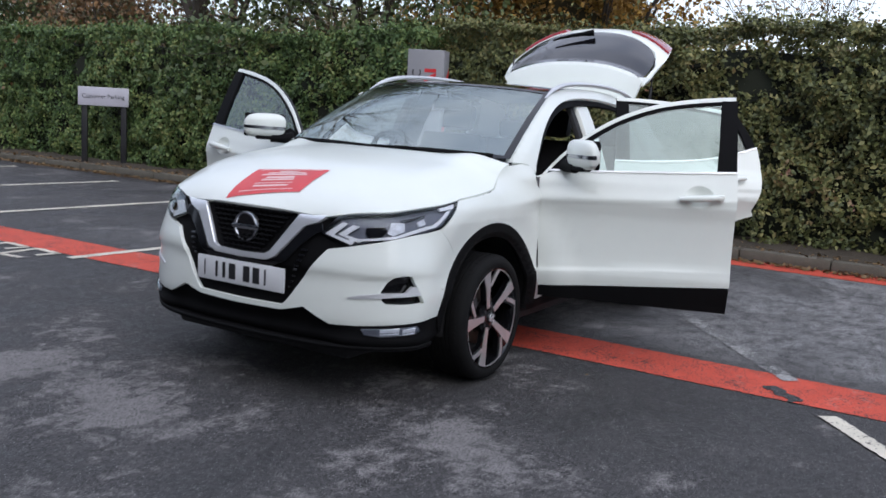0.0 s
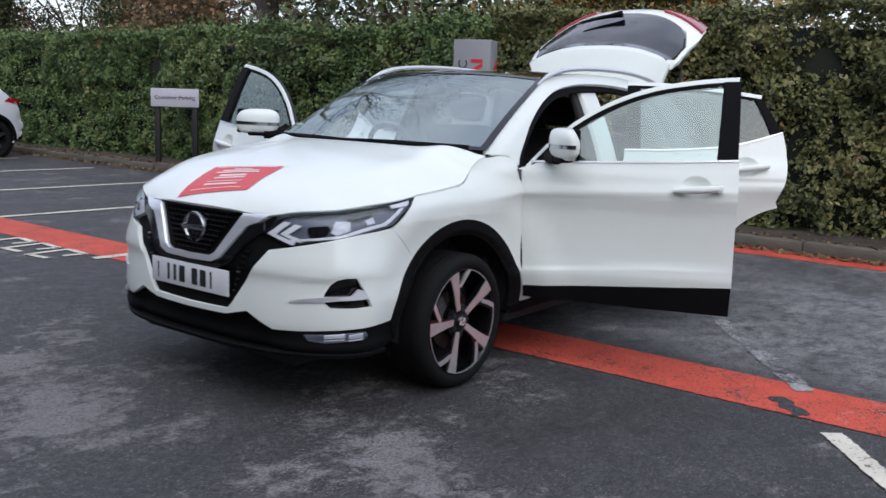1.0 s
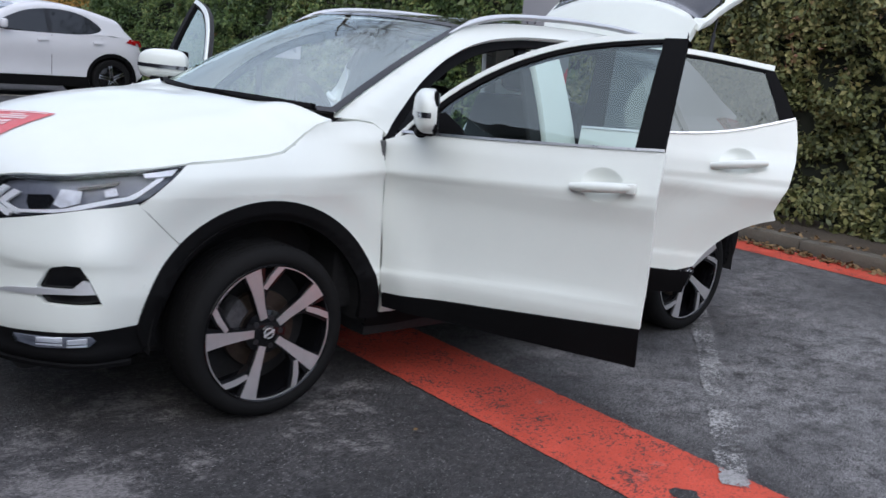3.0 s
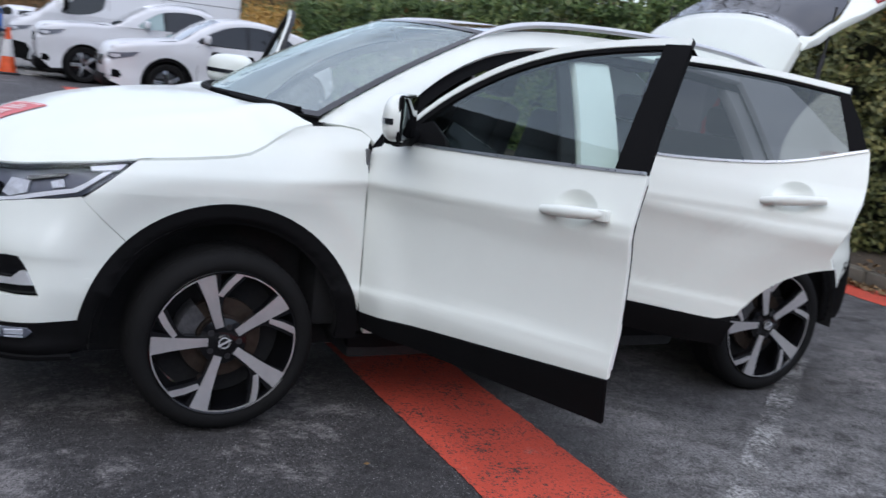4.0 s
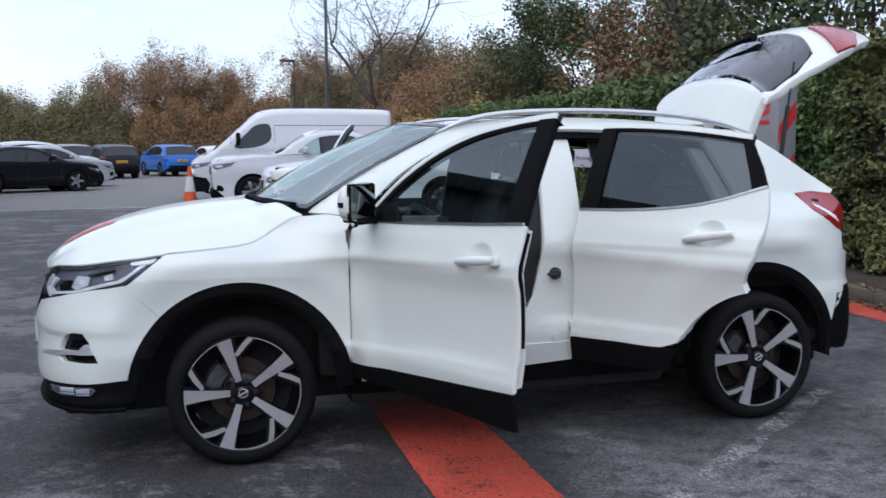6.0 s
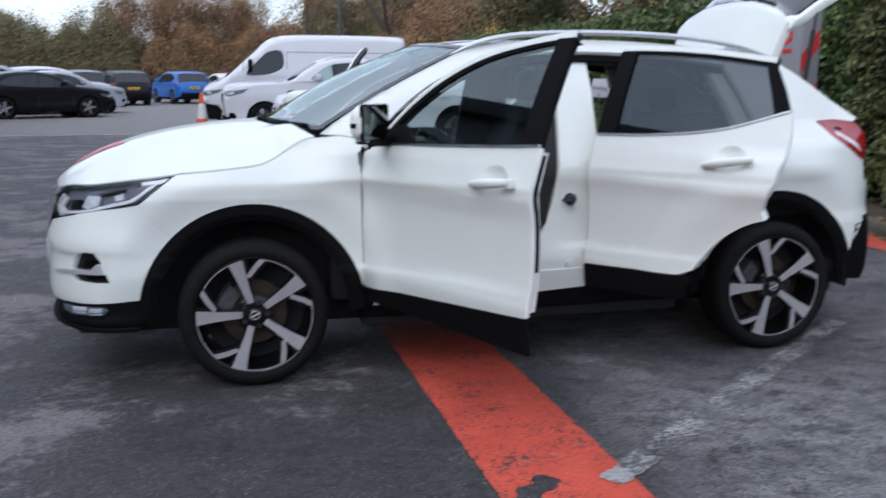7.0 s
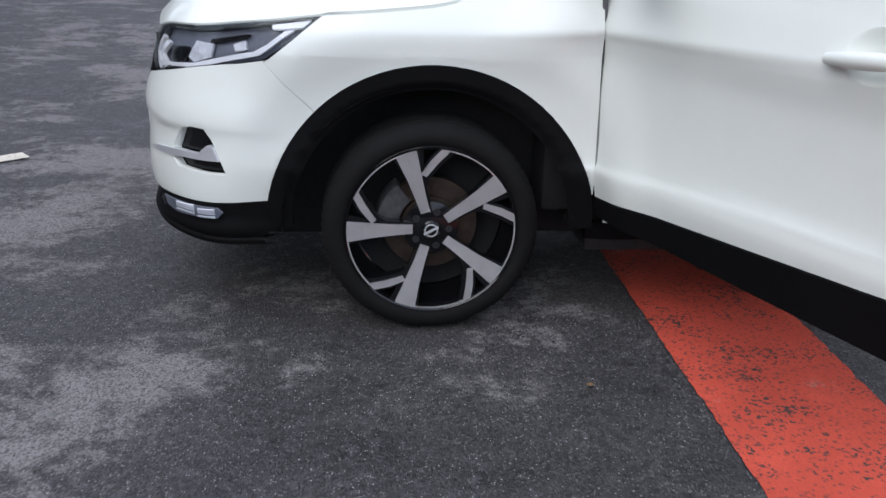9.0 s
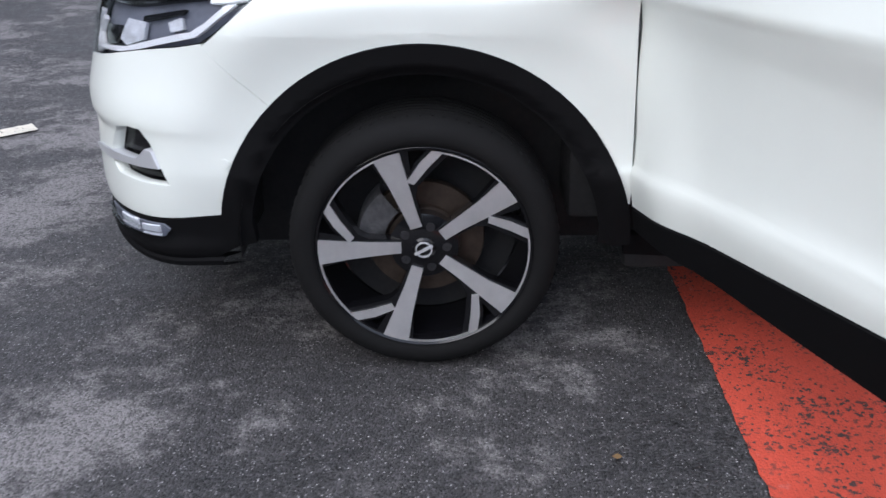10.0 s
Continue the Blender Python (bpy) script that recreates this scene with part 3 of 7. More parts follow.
# ---- foliage ----
def leaf_cloud(pts, nrm, lo, hi, width=0.55, rise=-0.35):
    """Many small four-cornered leaves; pts and nrm are (n, 3)."""
    n = len(pts)
    nrm = nrm / np.maximum(1e-6, np.linalg.norm(nrm, axis=1))[:, None]
    a = rng.normal(size=(n, 3))
    a[:, 2] += rise
    a -= nrm * np.sum(a * nrm, axis=1)[:, None]
    a /= np.maximum(1e-6, np.linalg.norm(a, axis=1))[:, None]
    b = np.cross(nrm, a)
    s = rng.uniform(lo, hi, n)[:, None]
    fold = nrm * s * rng.uniform(-0.25, 0.25, n)[:, None]
    quad = np.stack([pts - a * s * 0.5, pts + b * s * width * 0.5 + fold, pts + a * s * 0.5, pts - b * s * width * 0.5 + fold], axis=1)
    return quad.reshape(-1, 3)


def leaf_mesh(name, co, mat):
    me = bpy.data.meshes.new(name)
    nv = len(co)
    me.vertices.add(nv)
    me.vertices.foreach_set("co", co.astype(np.float32).ravel())
    me.loops.add(nv)
    me.loops.foreach_set("vertex_index", np.arange(nv, dtype=np.int32))
    me.polygons.add(nv // 4)
    me.polygons.foreach_set("loop_start", np.arange(0, nv, 4, dtype=np.int32))
    me.materials.append(mat)
    me.update(calc_edges=True)
    me.validate()
    return me


def bumps(y, z, seed, k=1.0):
    return np.array([noise.noise((a * k + seed, b * k, seed * 1.7)) for a, b in zip(y, z)])


def hedge(name, y0, y1, height, mat, count, label, seed, x0=6.42, thick=1.3):
    root = thing(name, (x0, (y0 + y1) / 2, 0.1), label, "hedge")
    mid = (y0 + y1) / 2
    # near-black sheet added inside: the shade between the leaves put into colour
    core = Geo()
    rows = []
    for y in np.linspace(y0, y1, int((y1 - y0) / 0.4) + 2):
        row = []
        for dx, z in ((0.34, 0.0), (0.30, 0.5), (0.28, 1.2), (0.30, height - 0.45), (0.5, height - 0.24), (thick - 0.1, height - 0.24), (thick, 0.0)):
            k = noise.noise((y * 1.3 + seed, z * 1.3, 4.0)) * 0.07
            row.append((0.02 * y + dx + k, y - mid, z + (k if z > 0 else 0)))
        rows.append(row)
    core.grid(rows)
    part("hedge_shade_core", core, HEDGE_SHADE_CORE, root)
    n = count
    face = rng.uniform(size=n)
    y = rng.uniform(y0, y1, n)
    z = rng.uniform(0.02, height, n) ** 1.0
    on_top = face > 0.80
    wave = bumps(y * 1.1, z * 1.1, seed) * 0.24 + bumps(y * 3.1, z * 3.1, seed + 9) * 0.18
    tall = bumps(y * 0.9, y * 0, seed + 3) * 0.13 + bumps(y * 3.3, y * 0, seed + 5) * 0.09
    depth = rng.gamma(1.3, 0.06, n)
    # clumps: leaves gather in tufts, with hollows between them that bare the near-black core
    hollow = bumps(y * 4.3, z * 4.3, seed + 21)
    x = -wave + depth + 0.04
    x = np.where(hollow < -0.22, x + 0.07, x)
    cave = bumps(y * 1.3, z * 1.5, seed + 40)
    keep = on_top | (((hollow > -0.20) | (rng.uniform(size=n) < 0.25)) & ((cave > -0.32 + 0.30 * np.clip(1 - z / 1.6, 0, 1)) | (rng.uniform(size=n) < 0.5)))
    zt = height - 0.02 + tall + rng.gamma(1.2, 0.045, n) - 0.06
    xt = rng.uniform(0.0, thick, n)
    z = np.where(on_top, zt, np.minimum(z, height + tall))
    x = np.where(on_top, xt, x)
    nrm = np.stack([np.where(on_top, -0.35, -1.0), np.zeros(n), np.where(on_top, 1.0, 0.35)], axis=1) + rng.normal(0, 0.75, (n, 3))
    pts = np.stack([x + 0.02 * y, y - mid, z], axis=1)[keep]
    nrm = nrm[keep]
    ob = part("leaves", leaf_mesh("hedge_leaves", leaf_cloud(pts, nrm, 0.030, 0.092), mat), mat, root)
    tagged(ob, kind="stuff")
    return root


hedge("hedge", 3.6, 21.0, 2.30, HEDGE_LEAF, 150000, "tall clipped green hedge in full leaf behind the kerb", 2.0)
hedge("hedge", -9.0, 3.7, 2.38, HEDGE_LEAF_B, 130000, "tall ragged hedge with yellowing autumn leaves", 8.0)

n = 5200
y = rng.uniform(-8, 17, n)
x = 5.62 + 0.02 * y + rng.gamma(1.6, 0.10, n) - 0.12
zl = np.where(x < 5.72 + 0.02 * y, 0.012, np.where(x < 5.88 + 0.02 * y, 0.125, 0.115)) + rng.uniform(0, 0.015, n)
co = leaf_cloud(np.stack([x, y, zl], axis=1), np.array([0, 0, 1.0]) + rng.normal(0, 0.35, (n, 3)), 0.03, 0.07, 0.7)
litter = new("fallen_leaves", leaf_mesh("fallen_leaves", co, LITTER))
tagged(litter, "brown fallen leaves gathered along the kerb", "leaves", kind="stuff")
n = 16
lx, ly = rng.uniform(-3, 5, n), rng.uniform(-3.4, 3, n)
lx[0], ly[0] = 0.43, -1.255
co = leaf_cloud(np.stack([lx, ly, np.full(n, 0.010)], axis=1), np.array([0, 0, 1.0]) + rng.normal(0, 0.25, (n, 3)), 0.014, 0.030, 0.7)
scattered = new("fallen_leaves", leaf_mesh("scattered_leaves", co, LITTER))
tagged(scattered, "small dry brown leaves lying on the asphalt", "leaves", kind="stuff")


def grow(g, ends, p, d, length, rad, level, seed_rng, spread=0.55, droop=0.0):
    """A limb and its children; the ends collect twig tips."""
    segs = 4
    pts, rads = [p.copy()], [rad]
    for i in range(segs):
        d = (d + Vector(seed_rng.normal(0, 0.10, 3)) + Vector((0, 0, 0.05 - droop))).normalized()
        p = p + d * (length / segs)
        pts.append(p.copy())
        rads.append(rad * (1 - 0.55 * (i + 1) / segs))
    g.tube(pts, [max(q, 0.006) for q in rads], n=7 if level > 2 else (5 if level > 1 else 3), cap=False)
    if level <= 0:
        ends.extend(pts[2:])
        return
    if level <= 1:
        ends.extend(pts[3:])
    for k in range(seed_rng.integers(3, 5)):
        q = pts[-1] if k == 0 else pts[int(seed_rng.integers(2, segs + 1))]
        nd = (d + Vector(seed_rng.normal(0, spread, 3))).normalized()
        grow(g, ends, q.copy(), nd, length * seed_rng.uniform(0.58, 0.82), rads[-1] * 0.85, level - 1, seed_rng, spread, droop)


def tree(name, x, y, height, mat, leaves, label, seed, levels=3, trunk=0.16, lo=0.10, hi=0.22, spread=0.5, puff=0.35, low=0.32, base=0.0, width=0.75, rise=-0.35):
    r = np.random.default_rng(seed)
    root = thing(name, (x, y, base), label, "tree")
    g, ends = Geo(), []
    h0 = height * low
    p = Vector((0, 0, 0))
    pts, rads = [p.copy()], [trunk * 1.25]
    for i in range(5):
        p = p + Vector((r.normal(0, 0.03) * h0, r.normal(0, 0.03) * h0, h0 / 5))
        pts.append(p.copy())
        rads.append(trunk * (1 - 0.07 * i))
    g.tube(pts, rads, n=9, cap=False)
    reach = height * (1 - low) * 0.46
    for k in range(5 if levels > 1 else 4):
        a = 2 * math.pi * (k + r.uniform(0, 0.6)) / 5
        d = Vector((math.cos(a) * 0.55, math.sin(a) * 0.55, 0.9)).normalized() if k else Vector((0, 0, 1))
        grow(g, ends, pts[-1 - (k % 2)].copy(), d, reach * r.uniform(0.8, 1.1), trunk * 0.55, levels, r, spread)
    part("trunk", g, BARK, root)
    if leaves:
        e = np.array([v[:] for v in ends])
        idx = r.integers(0, len(e), leaves)
        pos = e[idx] + r.normal(0, puff, (leaves, 3))
        nr = r.normal(0, 1, (leaves, 3)) + np.array([0, 0, 0.6])
        ob = part("crown", leaf_mesh("crown", leaf_cloud(pos, nr, lo, hi, width, rise), mat), mat, root)
        tagged(ob, kind="stuff")
    return root


def thicket(name, x0, x1, y0, y1, height, mat, count, label, seed, lo=0.12, hi=0.28, rough=0.45, width=0.7, rise=-0.35, fill=0.50):
    """A bank of scrub: stems inside, a billowing shell of leaves outside."""
    r = np.random.default_rng(seed)
    cx, cy = (x0 + x1) / 2, (y0 + y1) / 2
    root = thing(name, (cx, cy, 0), label, "shrubs")
    g = Geo()
    m = max(6, int((x1 - x0) * (y1 - y0) / 6))
    m = min(m, 120)
    for k in range(m):
        bx, by = r.uniform(x0, x1) - cx, r.uniform(y0, y1) - cy
        hh = height * r.uniform(0.6, 1.05)
        q = Vector((bx, by, 0))
        pts = [q + Vector((r.normal(0, 0.12) * i, r.normal(0, 0.12) * i, hh * i / 4)) for i in range(5)]
        g.tube(pts, [0.05, 0.045, 0.035, 0.02, 0.008], n=4, cap=False)
    tagged(part("stems", g, BARK, root), kind="stuff")
    # brown backing sheet added inside to close the gaps between leaves
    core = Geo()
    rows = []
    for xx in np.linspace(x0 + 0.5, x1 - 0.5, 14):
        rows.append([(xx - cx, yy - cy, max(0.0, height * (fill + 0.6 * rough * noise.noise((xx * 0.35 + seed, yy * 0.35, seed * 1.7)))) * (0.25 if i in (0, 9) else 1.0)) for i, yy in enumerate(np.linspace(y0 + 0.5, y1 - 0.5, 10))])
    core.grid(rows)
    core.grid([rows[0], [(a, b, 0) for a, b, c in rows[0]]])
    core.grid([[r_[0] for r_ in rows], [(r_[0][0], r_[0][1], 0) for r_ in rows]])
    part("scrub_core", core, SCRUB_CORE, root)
    n = count
    x, y = r.uniform(x0, x1, n), r.uniform(y0, y1, n)
    top = height * (0.72 + rough * bumps(x * 0.35, y * 0.35, seed) + 0.60 * rough * bumps(x * 1.3, y * 1.3, seed + 4))
    edge = np.minimum.reduce([x - x0, x1 - x, y - y0, y1 - y])
    top = top * np.clip(0.45 + edge * 0.7, 0.45, 1.0)
    z = top * (1 - r.gamma(1.1, 0.16, n))
    z = np.where(z < 0, r.uniform(0.0, 1.0, n) * top, z)
    k = r.normal(0, 0.12, (n, 3))
    pts = np.stack([x - cx, y - cy, z], axis=1) + k
    pts[:, 2] = np.maximum(pts[:, 2], 0.05)
    nr = r.normal(0, 0.8, (n, 3)) + np.array([-0.2, -0.6, 0.6])
    ob = part("leaves", leaf_mesh("scrub_leaves", leaf_cloud(pts, nr, lo, hi, width, rise), mat), mat, root)
    tagged(ob, kind="stuff")
    return root


# trees and scrub behind the hedge and round the lot
thicket("shrub_bank", 8.2, 14.0, -8, 5, 2.6, LEAF_OLIVE, 24000, "tangled olive scrub behind the hedge", 31, 0.07, 0.15, rough=0.5)
thicket("shrub_bank", 8.4, 13.0, 5, 20, 2.75, LEAF_BROWN, 30000, "tangled brown scrub behind the hedge", 32, 0.06, 0.14, rough=0.5)
thicket("shrub_bank", 6.9, 16.0, 21.5, 34, 2.9, LEAF_GREEN, 60000, "green bramble bank beside the parking rows", 33, 0.06, 0.14)
thicket("shrub_bank", 7.6, 17.0, 31, 42, 5.4, LEAF_BROWN, 80000, "rust brown autumn scrub behind the parking rows", 34, 0.07, 0.17, rough=0.55, width=0.42, rise=1.2, fill=0.58)
thicket("shrub_bank", 5.6, 21.0, 42, 56, 8.2, LEAF_OLIVE, 110000, "tall olive autumn scrub behind the parking rows", 35, 0.08, 0.20, rough=0.42, width=0.4, rise=1.2, fill=0.62)
thicket("shrub_bank", -3.6, 7.4, 56, 68, 5.8, LEAF_BROWN, 90000, "brown autumn scrub closing the far lot", 36, 0.09, 0.22, rough=0.35, width=0.38, rise=1.2, fill=0.62)
thicket("shrub_bank", -15.0, -3.4, 57, 68, 4.7, LEAF_OLIVE, 90000, "olive scrub closing the far lot", 41, 0.09, 0.22, rough=0.5, width=0.38, rise=1.2, fill=0.60)
thicket("shrub_bank", -46.0, -14.0, 60, 74, 4.6, LEAF_OLIVE, 90000, "olive trees closing the far lot", 37, 0.12, 0.28, rough=0.45, width=0.38, rise=1.2, fill=0.62)
thicket("shrub_bank", 16.0, 27.0, 3, 34, 4.7, LEAF_OLIVE, 60000, "tall olive autumn scrub beyond the hedge", 38, 0.09, 0.20, rough=0.4, fill=0.60)
thicket("shrub_bank", 15.0, 27.0, -16, 3, 2.4, LEAF_OLIVE, 24000, "far olive scrub beyond the hedge", 42, 0.09, 0.20, fill=0.58)
thicket("shrub_bank", 6.3, 9.5, 22.5, 28.0, 3.1, LEAF_ORANGE, 14000, "yellow and orange autumn bushes beside the van", 39, 0.05, 0.12)
thicket("shrub_bank", 10.8, 14.2, 2.3, 6.6, 4.6, LEAF_ORANGE, 36000, "golden autumn bushes behind the hedge", 43, 0.05, 0.12, rough=0.3, fill=0.62)
thicket("shrub_bank", 8.6, 11.6, 12.6, 17.0, 3.5, LEAF_OLIVE, 26000, "olive bushes behind the hedge", 44, 0.05, 0.13, rough=0.4, fill=0.58)
tree("tree", 9.4, 10.8, 12.5, LEAF_OLIVE, 1600, "tall tree with a stout trunk and bare twigs", 51, 4, 0.22, 0.06, 0.13, puff=0.5, low=0.26, spread=0.6)
tree("tree", 9.6, 13.6, 4.4, LEAF_BROWN, 5000, "small brown autumn tree behind the hedge", 52, 3, 0.07, 0.06, 0.13, puff=0.4, low=0.2)
tree("tree", 10.6, 7.4, 8.0, LEAF_DARK, 26000, "dark evergreen tree behind the hedge", 53, 3, 0.16, 0.06, 0.14, puff=0.5, low=0.12)
tree("tree", 12.2, 3.6, 6.8, LEAF_ORANGE, 26000, "golden autumn tree behind the hedge", 54, 3, 0.13, 0.05, 0.13, puff=0.45, low=0.2)
tree("tree", 13.4, 5.4, 5.6, LEAF_ORANGE, 16000, "golden autumn tree behind the hedge", 55, 3, 0.12, 0.05, 0.13, puff=0.45, low=0.2)
tree("tree", 15.5, 0.7, 4.9, LEAF_BROWN, 700, "thin birch with few leaves behind the hedge", 56, 3, 0.08, 0.05, 0.10, puff=0.3)
tree("tree", 11.6, 29.5, 4.8, LEAF_OLIVE, 9000, "olive autumn tree beside the parking rows", 58, 3, 0.12, 0.06, 0.14, puff=0.5)
tree("tree", 13.9, 24.5, 6.7, LEAF_DARK, 42000, "dense dark evergreen tree", 59, 3, 0.17, 0.05, 0.13, puff=0.26, low=0.06, spread=0.24)
tree("tree", 16.6, 25.0, 5.0, LEAF_OLIVE, 16000, "yellow-brown tree beside the evergreen", 60, 3, 0.15, 0.05, 0.13, puff=0.42, low=0.15)
tree("tree", 8.4, 38.0, 10.4, LEAF_BROWN, 0, "bare tree with a spreading crown of twigs", 61, 4, 0.22, spread=0.6, low=0.30)
tree("tree", 18.6, 19.5, 9.5, LEAF_BROWN, 2600, "large nearly bare tree with a thick trunk", 62, 4, 0.26, 0.05, 0.11, spread=0.6, low=0.30)
tree("tree", 19.0, 25.0, 7.5, LEAF_BROWN, 1200, "nearly bare autumn tree", 63, 3, 0.16, 0.05, 0.12, spread=0.6)
for k, (tx, ty, hh, mt) in enumerate(((-3.9, 62, 7.4, LEAF_BROWN), (-1.6, 64, 8.0, LEAF_BROWN), (1.0, 62, 7.0, LEAF_BROWN), (3.2, 63, 7.2, LEAF_BROWN), (-7.5, 61, 5.0, LEAF_OLIVE), (-15, 66, 5.0, LEAF_OLIVE), (-12, 64, 5.4, LEAF_OLIVE), (-31, 66, 5.0, LEAF_OLIVE), (8.8, 46, 7.2, LEAF_BROWN), (13.5, 44, 6.6, LEAF_OLIVE), (16.5, 40, 5.8, LEAF_BROWN))):
    tree("tree", tx, ty, hh, mt, 16000, "autumn tree with a ragged brown crown", 70 + k, 3, 0.12, 0.07, 0.18, puff=0.26, low=0.12, width=0.4, rise=0.8)
tree("tree", -14.5, 36, 6.4, LEAF_BROWN, 0, "bare tree with thin twigs beside the building", 90, 4, 0.13, spread=0.6, low=0.25)
tree("tree", -9.0, -9.5, 10.5, LEAF_BROWN, 0, "large bare tree with hanging twigs", 91, 4, 0.24, spread=0.62, low=0.34)


# ---- sign, pylon, pillar, cones, lamp posts ----
def customer_sign(x, y):
    root = thing("parking_sign", (x, y, 0.1), "pale grey customer parking sign on two black posts", "sign", turn=-52)
    b = Geo().box(-0.41, 0.41, -0.02, 0.02, 0.98, 1.29, 0.006)
    board = part("board", b, SIGN_GREY, root, "pale grey sign board")
    t = text_mesh("lettering", "Customer Parking", 0.094, PRINT_BLACK)
    t.transform(pose(0, -0.0225, 1.135, 90, 0, 0))
    part("lettering", t, PRINT_BLACK, board, "dark lettering")
    for sx in (-0.32, 0.32):
        part("post", Geo().box(sx - 0.045, sx + 0.045, 0.022, 0.10, -0.1, 1.28, 0.006), POST_BLACK, root)
    return root


def pylon(x, y):
    root = thing("sign_pylon", (x, y, 0), "grey and red upright sign box beside the kerb", "sign", turn=-70)
    w, d, h = 0.22, 0.15, 2.06
    part("box", Geo().box(-w, w, -d, d, 0, h, 0.008), PYLON_GREY, root)
    part("plinth", Geo().box(-w - 0.04, w + 0.04, -d - 0.04, d + 0.04, 0, 0.08, 0.01), POST_BLACK, root)
    for z in (0.45, 0.95, 1.45):
        g = Geo()
        g.grid([[(w + 0.003, -d + 0.02, z), (w + 0.003, -d + 0.02, z + 0.17)], [(w + 0.003, d - 0.02, z + 0.25), (w + 0.003, d - 0.02, z + 0.42)]])
        part("red_band", g, PYLON_RED, root)
    g = Geo()
    for q in (((-0.01, 1.84), (0.13, 1.84), (0.13, 1.80), (-0.01, 1.80)), ((0.13, 1.80), (0.13, 1.755), (-0.01, 1.68), (-0.01, 1.725)), ((-0.01, 1.68), (0.13, 1.68), (0.13, 1.64), (-0.01, 1.64))):
        g.cap([(a, -d - 0.003, b) for a, b in q], flip=True)
    part("red_mark", g, PYLON_RED, root)
    t = text_mesh("letter", "C", 0.15, PRINT_BLACK)
    t.transform(pose(-0.10, -d - 0.003, 1.78, 90, -90, 0))
    part("letter", t, PRINT_BLACK, root)
    for z in (1.60, 1.50, 1.40):
        part("lettering_bar", Geo().box(-0.15, -0.06, -d - 0.003, -d + 0.01, z - 0.035, z + 0.035), PRINT_BLACK, root)
    return root


customer_sign(6.25, 10.02)
pylon(5.28, 2.98)


def cone(x, y, h=1.0, base=0.0):
    root = thing("traffic_cone", (x, y, base), "orange and white traffic cone on the tarmac", "traffic cone", "traffic cones")
    k = h
    part("foot", Geo().box(-0.24 * k, 0.24 * k, -0.24 * k, 0.24 * k, 0, 0.05 * k, 0.015), POST_BLACK, root)
    body = lambda z: 0.185 - 0.155 * z
    part("lower_cone", Geo().lathe([(body(z) * k, z * k) for z in (0.05, 0.2, 0.38)], "z"), CONE_ORANGE, root)
    part("sleeve", Geo().lathe([(body(z) * k + 0.004, z * k) for z in (0.38, 0.55, 0.74)], "z"), CONE_WHITE, root)
    part("tip", Geo().lathe([(body(z) * k, z * k) for z in (0.74, 0.9)] + [(0.035 * k, 0.985 * k), (0.001, 1.0 * k)], "z"), CONE_ORANGE, root)
    return root


cone(-6.38, 20.1, 1.12)
cone(-0.2, 18.4, 1.0)
cone(-8.75, 21.6, 0.75)

island = thing("kerbed_island", (-9.2, 17.4, 0), "low kerbed island with yellow lines round it", "kerb", kind="structure")
out = curve_pts([(-14, -2.2), (-4, -1.9), (1.9, -1.35), (3.35, -0.2), (3.2, 1.0), (2.2, 2.0), (-4, 3.0), (-14, 3.4)], 8)
g = Geo()
g.grid([[(a, b, z) for a, b in out] for z in (0.0, 0.10)])
g.cap([(a, b, 0.10) for a, b in out])
part("kerb_edge", g, KERB, island)
for off in (0.16, 0.36):
    g = Geo()
    inner, outer = [], []
    for i, (a, b) in enumerate(out):
        p, q = out[max(i - 1, 0)], out[min(i + 1, len(out) - 1)]
        d = Vector((q[0] - p[0], q[1] - p[1], 0)).normalized()
        s = Vector((d.y, -d.x, 0))
        inner.append((a + s.x * off, b + s.y * off, 0.008))
        outer.append((a + s.x * (off + 0.09), b + s.y * (off + 0.09), 0.008))
    g.grid([inner, outer])
    part("yellow_line", g, YELLOW_LINE, island)

pillar = thing("clad_pillar", (-8.53, 18.4, 0.10), "tall slate grey clad pillar on the island", "pillar")
part("shaft", Geo().box(-0.9, 0.62, -0.35, 0.35, 0.0, 9.0, 0.02), PILLAR_GREY, pillar)
part("plinth", Geo().box(-1.0, 0.86, -0.45, 0.45, 0.0, 0.12, 0.02), PILLAR_GREY, pillar)
part("bracket", Geo().box(0.62, 0.85, -0.1, 0.1, 3.75, 3.9, 0.02), POST_BLACK, pillar)


def lamp_post(x, y, h):
    root = thing("street_lamp", (x, y, 0), "slim grey street lamp over the parking lot", "street lamp", "street lamps")
    part("pole", Geo().tube([(0, 0, 0), (0, 0, h * 0.5), (0, 0, h)], [0.075, 0.06, 0.045], 8), PILLAR_GREY, root)
    part("lamp_head", Geo().box(-0.75, 0.05, -0.16, 0.16, h, h + 0.12, 0.03), POST_BLACK, root)
    return root


lamp_post(5.4, 46.0, 6.0)
lamp_post(5.0, 31.0, 12.0)

# the dealership hall on the far side of the lane, seen only as a reflection
hall = thing("dealership_hall", (-10.6, 0.5, 0), "dark grey dealership hall with tall windows", "building")
part("wall", Geo().box(-12, 0, -14, 17.0, 0, 7.6, 0.05), PILLAR_GREY, hall)
part("fascia", Geo().box(-12.3, 0.4, -14.3, 17.3, 7.6, 8.4, 0.05), POST_BLACK, hall)
part("annex", Geo().box(-16.5, -4.5, 17.3, 33.0, 0, 5.6, 0.05), PILLAR_GREY, hall)
for k in range(6):
    part("window", Geo().box(0.0, 0.03, -13 + k * 4.5, -9.4 + k * 4.5, 0.3, 3.4, 0.01), DARK_GLASS, hall)

